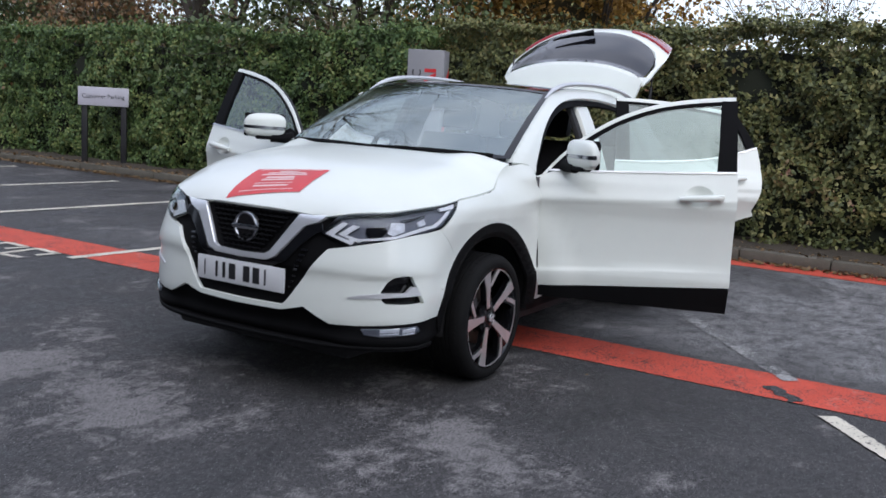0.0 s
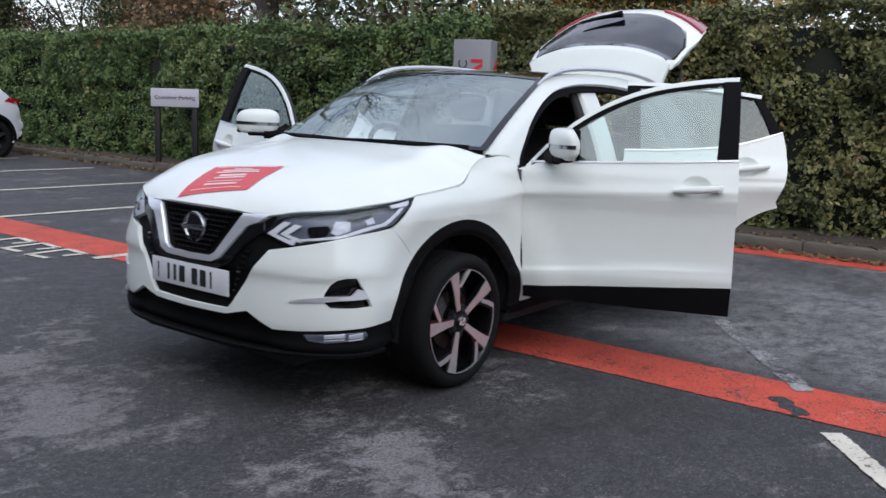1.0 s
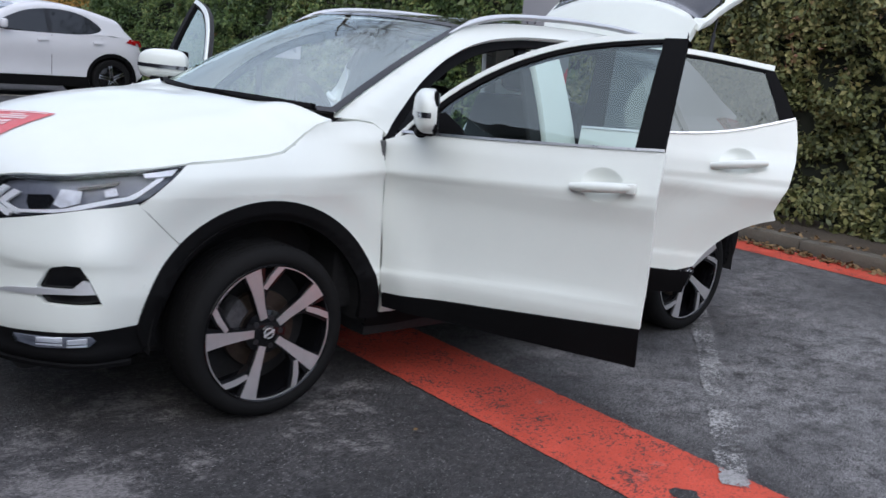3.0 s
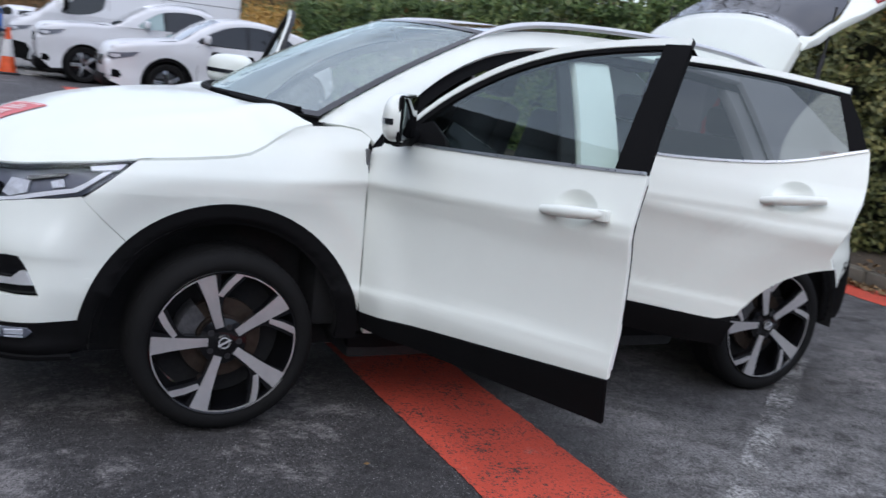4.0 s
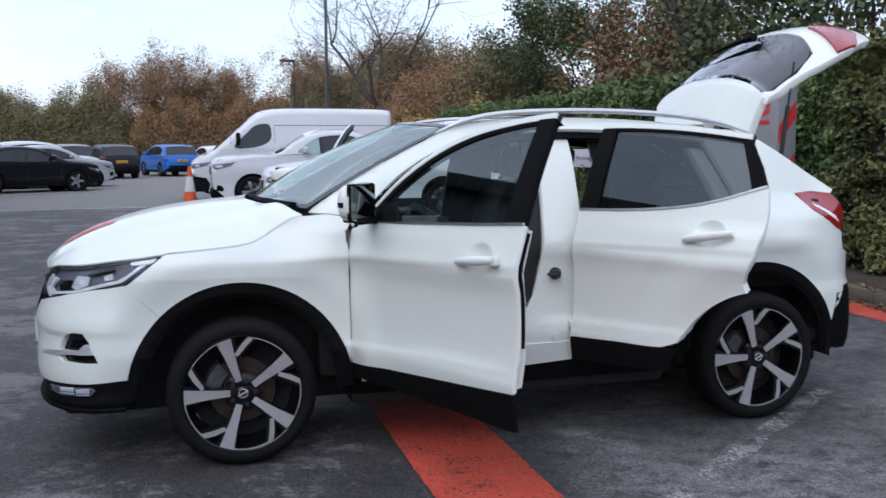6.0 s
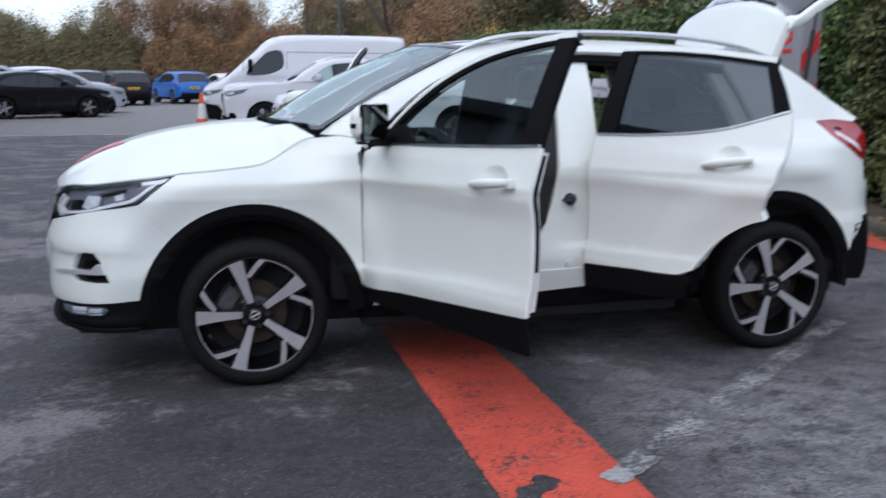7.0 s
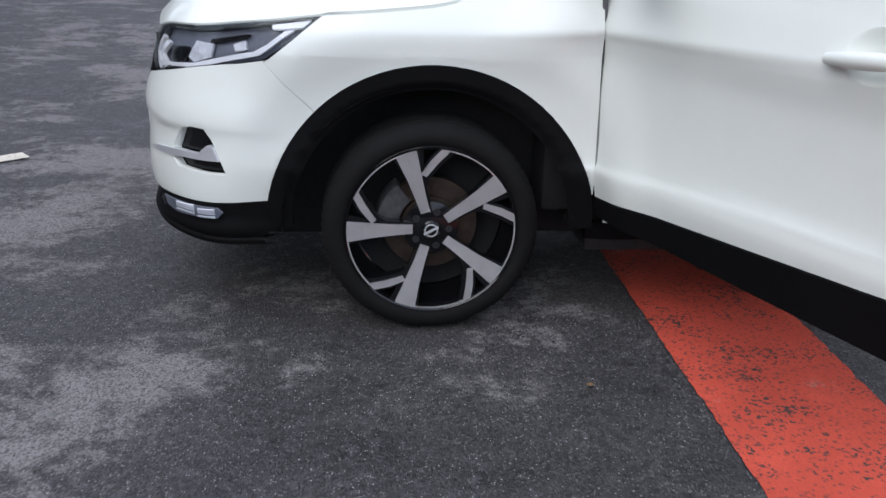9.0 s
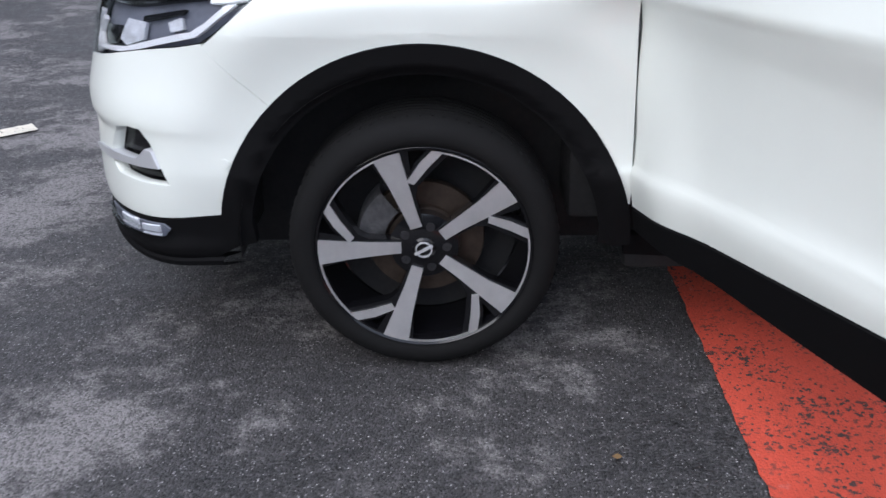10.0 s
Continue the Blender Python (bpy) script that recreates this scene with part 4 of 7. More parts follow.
# the showroom behind the walker, seen only as a reflection
showroom = thing("showroom", (2.0, -24.0, 0), "long low dark clad building across the lot", "building")
part("wall", Geo().box(-26, 22, -6, 0, 0, 4.6, 0.05), BRICK_WALL, showroom)
part("fascia", Geo().box(-26.4, 22.4, -6.4, 0.4, 4.6, 5.4, 0.05), PILLAR_GREY, showroom)
for k in range(9):
    win = part("window", Geo().box(-24 + k * 5.0, -20 + k * 5.0, 0.0, 0.03, 0.4, 3.6, 0.01), DARK_GLASS, showroom)


# ---- the white crossover: its surfaces ----
# x runs from the front axle (0) to the rear axle (2.646), y is the width with the near side negative, z is up
WB, HUB_Z = 2.646, 0.335
PLAN = curve_pts([(-0.950, 0.0), (-0.946, 0.21), (-0.926, 0.40), (-0.888, 0.545), (-0.826, 0.665), (-0.745, 0.755), (-0.640, 0.806), (-0.50, 0.828), (-0.30, 0.840),
                  (0.0, 0.850), (0.5, 0.866), (1.1, 0.874), (1.7, 0.876), (2.3, 0.872), (2.75, 0.858), (3.02, 0.828), (3.22, 0.765), (3.36, 0.65), (3.43, 0.47), (3.465, 0.24), (3.475, 0.0)], 8)
ARC = [0.0]
for (a, b), (c, d) in zip(PLAN, PLAN[1:]):
    ARC.append(ARC[-1] + math.hypot(c - a, d - b))
SIDE_TABLE = [(x, y) for x, y in PLAN if -0.93 <= x <= 3.45]


def along(s):
    """Point and outward normal of the plan outline, s metres from the middle of the nose (half widths positive)."""
    s = max(0.0, min(ARC[-1] - 1e-6, s))
    i = int(np.searchsorted(ARC, s, side="right")) - 1
    i = max(0, min(len(PLAN) - 2, i))
    t = (s - ARC[i]) / (ARC[i + 1] - ARC[i])

    def tang(k):
        a, b = PLAN[max(k - 1, 0)], PLAN[min(k + 1, len(PLAN) - 1)]
        if k == 0:
            return (0.0, 1.0)
        if k == len(PLAN) - 1:
            return (0.0, -1.0)
        m = math.hypot(b[0] - a[0], b[1] - a[1])
        return ((b[0] - a[0]) / m, (b[1] - a[1]) / m)

    (x0, y0), (x1, y1) = PLAN[i], PLAN[i + 1]
    t0, t1 = tang(i), tang(i + 1)
    tx, ty = t0[0] * (1 - t) + t1[0] * t, t0[1] * (1 - t) + t1[1] * t
    m = math.hypot(tx, ty)
    return x0 + (x1 - x0) * t, y0 + (y1 - y0) * t, -ty / m, tx / m


def s_front(y):
    return float(np.interp(y, [p[1] for p in PLAN[:60]], ARC[:60]))


def s_side(x):
    k = [i for i, p in enumerate(PLAN) if p[1] > 0.5]
    return float(np.interp(x, [PLAN[i][0] for i in k], [ARC[i] for i in k]))


def s_rear(y):
    n = len(PLAN)
    return float(np.interp(-y, [-p[1] for p in PLAN[n - 60:]], ARC[n - 60:]))


FRONT_SEC = [(0.20, -0.10), (0.27, -0.035), (0.32, -0.002), (0.36, -0.012), (0.42, -0.004), (0.50, -0.006), (0.60, -0.014), (0.625, -0.006), (0.64, -0.004), (0.68, -0.010), (0.74, -0.028), (0.80, -0.045), (0.86, -0.062), (0.90, -0.085), (0.95, -0.13), (1.0, -0.19)]
SIDE_SEC = [(0.22, -0.05), (0.30, -0.022), (0.38, -0.010), (0.46, 0.003), (0.52, 0.009), (0.56, 0.004), (0.63, -0.006), (0.74, -0.011), (0.86, -0.004), (0.915, 0.008), (0.935, 0.010), (0.955, 0.006), (1.0, -0.010), (1.06, -0.030), (1.12, -0.055)]
REAR_SEC = [(0.22, -0.08), (0.32, -0.02), (0.42, 0.0), (0.66, 0.0), (0.72, -0.012), (0.85, -0.015), (1.0, -0.030), (1.12, -0.055), (1.25, -0.10), (1.4, -0.18)]
WING_SEC = [(0.86, 0.0), (0.92, -0.010), (0.96, -0.032), (1.0, -0.056), (1.06, -0.095), (1.12, -0.135), (1.2, -0.19)]


def flare(x, z):
    """The wheel arches swell a little round the wheels."""
    f = 0.0
    for cx in (0.0, WB):
        r = math.hypot(x - cx, z - HUB_Z)
        f += (0.006 + 0.012 * smooth(0.50, 0.632, r)) * (1 - smooth(0.632, 0.80, r))
    return f


def crease(x, z):
    """The pressed shoulder line along the doors, with a hollow below it, and the fold above the sill."""
    k = smooth(0.05, 0.50, x) * (1 - 0.6 * smooth(2.5, 2.9, x))
    zc = 0.948 + 0.030 * (x - 0.5)
    d = z - zc
    o = 0.0
    if d < 0:
        o += -0.008 * smooth(0.0, -0.040, d) * (1 - smooth(-0.06, -0.36, d))
    lo = 0.528 + 0.045 * (x - 0.5)
    e = z - lo
    if e > 0:
        o += -0.006 * smooth(0.0, 0.032, e) * (1 - smooth(0.03, 0.22, e))
    return k * o


def swell(x, z):
    wf = 1 - smooth(-0.72, -0.40, x)
    wr = smooth(2.75, 3.15, x)
    o = lerp_table(z, SIDE_SEC)
    if wf > 0:
        o = o * (1 - wf) + lerp_table(z, FRONT_SEC) * wf
    if wr > 0:
        o = o * (1 - wr) + lerp_table(z, REAR_SEC) * wr
    ww = (1 - smooth(0.12, 0.44, x)) * (1 - wf)
    if ww > 0 and z > 0.86:
        o += ww * (lerp_table(z, WING_SEC) - lerp_table(z, SIDE_SEC) + lerp_table(0.86, SIDE_SEC))
    return o + flare(x, z) + crease(x, z)


def shell(s, z):
    """Body surface at s along the plan; negative s is the far side."""
    x, y, nx, ny = along(abs(s))
    o = swell(x, z)
    px, py = x + nx * o, y + ny * o
    return (px, -py if s >= 0 else py, z)


def half_width(x, z):
    return float(np.interp(x, [p[0] for p in SIDE_TABLE], [p[1] for p in SIDE_TABLE])) + swell(x, z)


GH_BASE = [(0.25, 0.775), (0.45, 0.805), (0.7, 0.826), (1.2, 0.838), (2.0, 0.836), (2.4, 0.815), (2.8, 0.765), (3.1, 0.70)]


def cabin_width(x, z):
    d = z - 1.08
    return lerp_table(x, GH_BASE) - 0.34 * d - 0.22 * d * d


def side(x, z):
    """The near flank, from sill to roof."""
    k = smooth(1.04, 1.13, z)
    h = half_width(x, z) * (1 - k) if k < 1 else 0.0
    if k > 0:
        h += cabin_width(x, z) * k
    return (x, -h, z)


def inset(fmap, d):
    def f(u, v):
        x, y, z = fmap(u, v)
        return (x, y + d if y <= 0 else y - d, z)
    return f


def door_low(x):
    return 0.45 + 0.056 * (x - 0.5)


ARCH_R = 0.500


def arch_edge(cx, a0, a1, r=ARCH_R, n=26):
    return arc_pts(cx, HUB_Z, r, a0, a1, n)


# upper outline of the door windows
ROOF_LINE = [(0.50, 1.075), (0.60, 1.185), (0.74, 1.305), (0.92, 1.412), (1.12, 1.486), (1.34, 1.526), (1.58, 1.546), (1.85, 1.542), (2.12, 1.522), (2.40, 1.486)]


def roof_line(x):
    return lerp_table(x, ROOF_LINE)


def belt(x):
    return lerp_table(x, [(0.48, 1.096), (0.9, 1.106), (1.4, 1.122), (1.57, 1.130), (1.9, 1.142), (2.25, 1.182), (2.55, 1.272)])


def hinge(x, y, degrees):
    """Turns a closed door (near side) open about its upright hinge."""
    return Matrix.Translation((x, y, 0)) @ Matrix.Rotation(radians(-degrees), 4, "Z") @ Matrix.Translation((-x, -y, 0))


# the body is drawn 1.76 m wide and widened about its near flank, which stays where it is
WIDER = Matrix.Translation((0, 0.032, 0)) @ Matrix.Diagonal((1, 1.037, 1, 1))
car = thing("car", (0, 0, 0), "pearl white crossover car with doors and tailgate open", "car")
car.matrix_basis = WIDER


def both(name, mat, outlines, fmap, parent=None, label="", **kw):
    for m in (None, MIRROR_Y):
        part(name, panel_mesh(name, mat, outlines, fmap, after=m, **kw), mat, parent or car, label)


def near(name, mat, outlines, fmap, parent=None, label="", **kw):
    return part(name, panel_mesh(name, mat, outlines, fmap, **kw), mat, parent or car, label)


F = lambda y, z: (s_front(y), z)
S = lambda x, z: (s_side(x), z)
R = lambda y, z: (s_rear(y), z)
mirror_s = lambda pts: [(-u, v) for u, v in reversed(pts)]

# headlamp outline, and the seam from it down to the arch
LAMP_TOP = [F(0.415, 0.873), F(0.50, 0.887), F(0.60, 0.905), S(-0.70, 0.920), S(-0.55, 0.938), S(-0.42, 0.955), S(-0.315, 0.968)]
LAMP_LOW = [S(-0.315, 0.968), S(-0.38, 0.922), S(-0.45, 0.868), S(-0.495, 0.838), S(-0.56, 0.825), S(-0.66, 0.812), S(-0.754, 0.796), F(0.572, 0.760)]
LAMP_IN = [F(0.572, 0.760), F(0.432, 0.806), F(0.50, 0.887)]
lamp_outline = curve_pts(LAMP_TOP[1:], 4)[:-1] + LAMP_LOW[:-1] + LAMP_IN[:-1]
SEAM = [S(-0.495, 0.838), S(-0.43, 0.770), S(-0.348, 0.690)]

# front bumper: the painted skin on each side, with the fog lamp opening
ang_seam = math.degrees(math.atan2(0.690 - HUB_Z, -0.348))
bumper_side = (LAMP_LOW[3:-1] + [F(0.572, 0.756), F(0.476, 0.738), F(0.416, 0.665), F(0.348, 0.566), F(0.290, 0.482), F(0.258, 0.448), F(0.0, 0.443)])
bumper_foot = [F(0.0, 0.418), F(0.25, 0.424), F(0.375, 0.456), F(0.44, 0.422), F(0.505, 0.390), F(0.62, 0.393), S(-0.66, 0.408), S(-0.462, 0.422)]
arch_bit = [S(*p) for p in arch_edge(0.0, 170.2, ang_seam, n=10)]
fog_hole = [S(-0.793, 0.556), S(-0.774, 0.600), S(-0.752, 0.624), S(-0.715, 0.632), S(-0.675, 0.630), S(-0.644, 0.580), S(-0.607, 0.498), S(-0.69, 0.496), S(-0.773, 0.498), S(-0.790, 0.518)]
bumper_half = bumper_side + bumper_foot + arch_bit + [SEAM[1]]
both("front_bumper", WHITE_PAINT, [bumper_half, fog_hole], shell, step=0.03, depth=0.03)
fog_back = [S(-0.815, 0.560), S(-0.775, 0.640), S(-0.675, 0.645), S(-0.625, 0.60), S(-0.585, 0.485), S(-0.79, 0.482), S(-0.815, 0.51)]
both("fog_recess", GLOSS_BLACK, [fog_back], inset(shell, 0.045), depth=0)
both("fog_blade", RAIL_SILVER, [[F(0.580, 0.524), F(0.63, 0.539), S(-0.793, 0.549), S(-0.697, 0.552), S(-0.667, 0.581), S(-0.648, 0.577), S(-0.628, 0.538), S(-0.68, 0.535), S(-0.741, 0.533), S(-0.80, 0.526), F(0.580, 0.519)]], shell, label="satin silver fog lamp blade", depth=0.03, lift=0.006, step=0.03)

# black lower valance all across, with bright fog lamps
low_half = [F(0.0, 0.412), F(0.25, 0.418), F(0.375, 0.450), F(0.44, 0.416), F(0.505, 0.384), F(0.62, 0.387), S(-0.66, 0.402), S(-0.468, 0.416)]
low_foot = [S(-0.455, 0.335), S(-0.52, 0.300), S(-0.66, 0.288), F(0.60, 0.278), F(0.40, 0.262), F(0.0, 0.255)]
valance = low_half + low_foot


def valance_map(s, z):
    """The middle of the lower intake lies back behind the lip."""
    x, y, zz = shell(s, z)
    return (x + 0.045 * (1 - smooth(0.42, 0.60, abs(y))), y, zz)


near("front_valance", BLACK_PLASTIC, [valance + mirror_s(valance)[1:-1]], valance_map, step=0.04, depth=0.05)
lip = Geo()
rows = []
for i in range(61):
    s = -s_side(-0.50) + 2 * s_side(-0.50) * i / 60
    x, y, z = shell(s, 0.285)
    d = Vector((x, y, 0)) - Vector((0.3, 0, 0))
    d.normalize()
    rows.append([(x + d.x * a, y + d.y * a, 0.282 + b) for a, b in ((-0.05, 0.01), (0.006, 0.014), (0.014, 0.006), (0.010, -0.008), (-0.05, -0.020))])
lip.grid(rows)
part("front_lip", lip, BLACK_PLASTIC, car, "dark splitter lip")
both("fog_lamp", LAMP_GREY, [[F(0.640, 0.379), S(-0.745, 0.386), S(-0.642, 0.392), S(-0.628, 0.378), S(-0.646, 0.356), S(-0.788, 0.344), F(0.655, 0.352)]], shell, label="clear rectangular front fog lamp", depth=0.02, lift=0.004, step=0.02)
for u0, u1 in ((-0.790, -0.722), (-0.708, -0.652)):
    for z0, z1 in ((0.352, 0.360), (0.364, 0.384)):
        both("fog_reflector", DRL_WHITE, [[S(u0, z0), S(u1, z0 + 0.005), S(u1, z1 + 0.004), S(u0, z1 - 0.003)]], shell, depth=0.008, lift=0.009, step=0.02)
both("fog_lamp_lens", LENS, [[F(0.638, 0.380), S(-0.745, 0.387), S(-0.640, 0.394), S(-0.626, 0.378), S(-0.645, 0.354), S(-0.788, 0.342), F(0.653, 0.350)]], shell, depth=0.006, lift=0.014, step=0.02)

# centre of the nose: gloss black surround, mesh grille, chrome vee, badge, plate
nose = [F(0.0, 0.898), F(0.20, 0.893), F(0.415, 0.873), F(0.50, 0.886), F(0.436, 0.806), F(0.575, 0.762), F(0.476, 0.736), F(0.416, 0.663), F(0.348, 0.564), F(0.290, 0.480), F(0.258, 0.448), F(0.0, 0.443)]
near("grille_surround", BLACK_PLASTIC, [nose + mirror_s(nose)[1:-1]], inset(shell, 0.0), step=0.06, depth=0.03, lift=-0.022)
vee = [F(0.448, 0.882), F(0.302, 0.880), F(0.240, 0.790), F(0.175, 0.694), F(0.145, 0.678), F(0.0, 0.673)]
vee_low = [F(0.0, 0.646), F(0.155, 0.650), F(0.205, 0.672), F(0.29, 0.775), F(0.335, 0.826), F(0.40, 0.850)]
near("grille_trim", BRIGHT_TRIM, [[(-u, v) for u, v in vee] + list(reversed(vee))[1:] + list(reversed(vee_low)) + [(-u, v) for u, v in vee_low[1:]]], shell, label="bright chrome vee round the grille", step=0.03, depth=0.03, lift=0.004)
dark_vee = [F(0.43, 0.852), F(0.35, 0.832), F(0.295, 0.768), F(0.212, 0.664), F(0.158, 0.642), F(0.0, 0.638)]
dark_low = [F(0.0, 0.622), F(0.20, 0.626), F(0.265, 0.660), F(0.335, 0.745), F(0.40, 0.800), F(0.438, 0.815)]
near("grille_lower_trim", GLOSS_BLACK, [[(-u, v) for u, v in dark_vee] + list(reversed(dark_vee))[1:] + list(reversed(dark_low)) + [(-u, v) for u, v in dark_low[1:]]], shell, step=0.03, depth=0.025, lift=0.000)
mesh_geo = Geo()
for row in range(9):
    for col in range(-9, 10):
        y = (col + (0.5 if row % 2 else 0.0)) * 0.034
        z = 0.695 + row * 0.0225
        if abs(y) < 0.11 + (z - 0.67) * 0.78 and z < 0.885:
            s = math.copysign(s_front(abs(y)), -y) if y else 0.0
            x, yy, zz = shell(s, z)
            mesh_geo.box(x + 0.006, x + 0.020, yy - 0.0145, yy + 0.0145, zz - 0.0035, zz + 0.0035)
            mesh_geo.box(x + 0.006, x + 0.020, yy + 0.012, yy + 0.0175, zz - 0.010, zz + 0.010)
part("grille_mesh", mesh_geo, GLOSS_BLACK, car)
for z in (0.535, 0.562, 0.589, 0.616, 0.643, 0.670, 0.697, 0.722):
    y0, y1 = 0.270 + (z - 0.5) * 0.30, 0.274 + (z - 0.5) * 0.42
    both("grille_bar", GLOSS_BLACK, [[F(y0, z - 0.005), F(y1, z - 0.005), F(y1 + 0.004, z + 0.005), F(y0, z + 0.005)]], shell, step=0.05, depth=0.012, lift=-0.010)
bx = shell(0, 0.79)[0] + 0.012
badge = part("badge", Geo().lathe([(0.058, -0.006), (0.062, -0.013), (0.071, -0.013), (0.075, -0.006), (0.075, 0.01)], "x", (bx - 0.006, 0, 0.788), 40), DARK_CHROME, car, "round chrome ring badge with a bar")
part("badge_bar", Geo().box(bx - 0.021, bx - 0.006, -0.082, 0.082, 0.776, 0.799, 0.004), DARK_CHROME, badge)
part("badge_disc", Geo().lathe([(0.001, -0.004), (0.06, -0.004)], "x", (bx - 0.006, 0, 0.788), 32), GLOSS_BLACK, badge)

px = -0.946
plate = part("number_plate", Geo().box(px, px + 0.012, -0.272, 0.272, 0.503, 0.622, 0.004), PLATE_WHITE, car, "white number plate with dark bars")
part("plate_backing", Geo().box(px + 0.012, px + 0.05, -0.25, 0.25, 0.52, 0.61), BLACK_PLASTIC, car)
for y0, w in ((0.145, 0.014), (0.098, 0.018), (0.045, 0.040), (-0.045, 0.040), (-0.105, 0.040), (-0.160, 0.010), (0.222, 0.006)):
    part("plate_bar", Geo().box(px - 0.002, px + 0.002, y0 - w / 2, y0 + w / 2, 0.525, 0.602), PRINT_BLACK, plate)

# headlamps
LAMP_BITS = [
    ("light_guide", DRL_WHITE, [F(0.446, 0.806), F(0.528, 0.866), F(0.556, 0.862), F(0.492, 0.808), F(0.592, 0.780), F(0.580, 0.766)], -0.010, "pale running light wedge"),
    ("light_guide", DRL_WHITE, [F(0.512, 0.810), F(0.580, 0.858), F(0.612, 0.852), F(0.552, 0.810), F(0.632, 0.790), F(0.612, 0.778)], -0.014, "pale running light wedge"),
    ("lamp_shade", GLOSS_BLACK, [F(0.640, 0.848), S(-0.785, 0.858), S(-0.772, 0.840), S(-0.790, 0.812), F(0.656, 0.800), F(0.640, 0.822)], -0.018, ""),
    ("lamp_block", LAMP_SILVER, [S(-0.772, 0.826), S(-0.750, 0.880), S(-0.675, 0.876), S(-0.680, 0.834), S(-0.745, 0.815)], -0.018, "bright reflector block"),
    ("lamp_block", LAMP_SILVER, [S(-0.600, 0.880), S(-0.560, 0.893), S(-0.553, 0.868), S(-0.592, 0.856)], -0.022, "bright reflector block"),
    ("lamp_bezel", GLOSS_BLACK, [S(-0.690, 0.890), S(-0.545, 0.912), S(-0.560, 0.900), S(-0.690, 0.878)], -0.020, ""),
    ("running_light", DRL_WHITE, [F(0.566, 0.781), S(-0.72, 0.803), S(-0.62, 0.826), S(-0.512, 0.850), S(-0.462, 0.886), S(-0.402, 0.930), S(-0.430, 0.926), S(-0.486, 0.884), S(-0.526, 0.862), S(-0.63, 0.838), S(-0.73, 0.814), F(0.566, 0.790)], -0.010, "pale running light strip"),
    ("upper_strip", DRL_WHITE, [S(-0.470, 0.941), S(-0.352, 0.958), S(-0.376, 0.938), S(-0.468, 0.929)], -0.010, ""),
]
for m in (None, MIRROR_Y):
    lamp = part("headlamp", panel_mesh("headlamp", LAMP_GREY, [lamp_outline], shell, step=0.05, depth=0.03, lift=-0.035, after=m), LAMP_GREY, car, "slim headlamp with bright blocks behind clear plastic")
    rim_in = [(u + (s_side(-0.62) - u) * 0.022, v + (0.855 - v) * 0.06) for u, v in lamp_outline]
    part("lamp_rim", panel_mesh("lamp_rim", GLOSS_BLACK, [lamp_outline, list(reversed(rim_in))], shell, step=0.05, depth=0.03, lift=-0.004, after=m), GLOSS_BLACK, lamp)
    part("lens_cover", panel_mesh("lens_cover", LENS, [lamp_outline], shell, step=0.04, depth=0.0, lift=0.001, after=m), LENS, lamp).visible_shadow = False
    for nm, mat, pts, lift, lab in LAMP_BITS:
        part(nm, panel_mesh(nm, mat, [pts], shell, step=0.03, depth=0.012, lift=lift, after=m), mat, lamp, lab)

# front wings, from the bumper seam to the door gap and up to the bonnet
SHUT = [(-0.315, 0.972), (-0.15, 0.985), (0.0, 1.000), (0.06, 1.012), (0.12, 1.040), (0.18, 1.078), (0.235, 1.112), (0.29, 1.128)]
wing = [(-0.321, 0.965), (-0.38, 0.920), (-0.45, 0.864), (-0.489, 0.833), (-0.423, 0.767), (-0.342, 0.688)]
wing += arch_edge(0.0, ang_seam, 13.6, n=30)[1:]
wing += [(0.492, 0.450), (0.491, 0.62), (0.488, 0.79), (0.486, 0.92), (0.484, 1.02), (0.492, 1.070), (0.505, 1.095), (0.47, 1.118), (0.40, 1.128)] + [(x, z - 0.008) for x, z in reversed(SHUT)][:-1]
both("front_wing", WHITE_PAINT, [wing], side, step=0.018, depth=0.025)

# bonnet: rows run from the nose back to the screen
edge = [shell(*q) for q in curve_pts(LAMP_TOP, 4)]
edge = [(x, -y, z + 0.004) for x, y, z in edge] + [(x, -side(x, z)[1], z + 0.002) for x, z in curve_pts(SHUT, 5)[1:]]
elen = [0.0]
for a, b in zip(edge, edge[1:]):
    elen.append(elen[-1] + (Vector(a) - Vector(b)).length)


def bonnet_point(u, v):
    """u from 0 (nose) to 1 (screen), v from -1 to 1 across."""
    u = max(0.0, min(1.0, u))
    e = [float(np.interp(u * elen[-1], elen, [p[i] for p in edge])) for i in range(3)]
    xc = lerp_table(u, [(0, -0.895), (0.10, -0.80), (0.35, -0.53), (0.70, -0.20), (0.9, -0.02), (1.0, 0.075)])
    zc = lerp_table(u, [(0, 0.897), (0.04, 0.930), (0.10, 0.971), (0.22, 1.031), (0.40, 1.088), (0.60, 1.127), (0.80, 1.150), (1.0, 1.161)])
    a = abs(v)
    y = e[1] * v
    x = xc + (e[0] - xc) * a**2.0
    z = zc - (zc - e[2]) * a**3.1
    ridge = (0.010 + 0.014 * smooth(0.35, 0.8, u)) * math.exp(-((a - 0.78) / 0.14) ** 2) * smooth(0.05, 0.4, u) * (1 - smooth(0.9, 1.0, a))
    return (x, y, z + ridge + 0.008 * (1 - a * a) * smooth(0.1, 0.4, u))


near("bonnet", WHITE_PAINT, [[(u / 20, -1) for u in range(21)] + [(1, v / 10) for v in range(-9, 10)] + [(u / 20, 1) for u in range(20, -1, -1)] + [(0, v / 10) for v in range(9, -10, -1)]],
     lambda u, v: bonnet_point(u, v), step=0.05, depth=0.018)


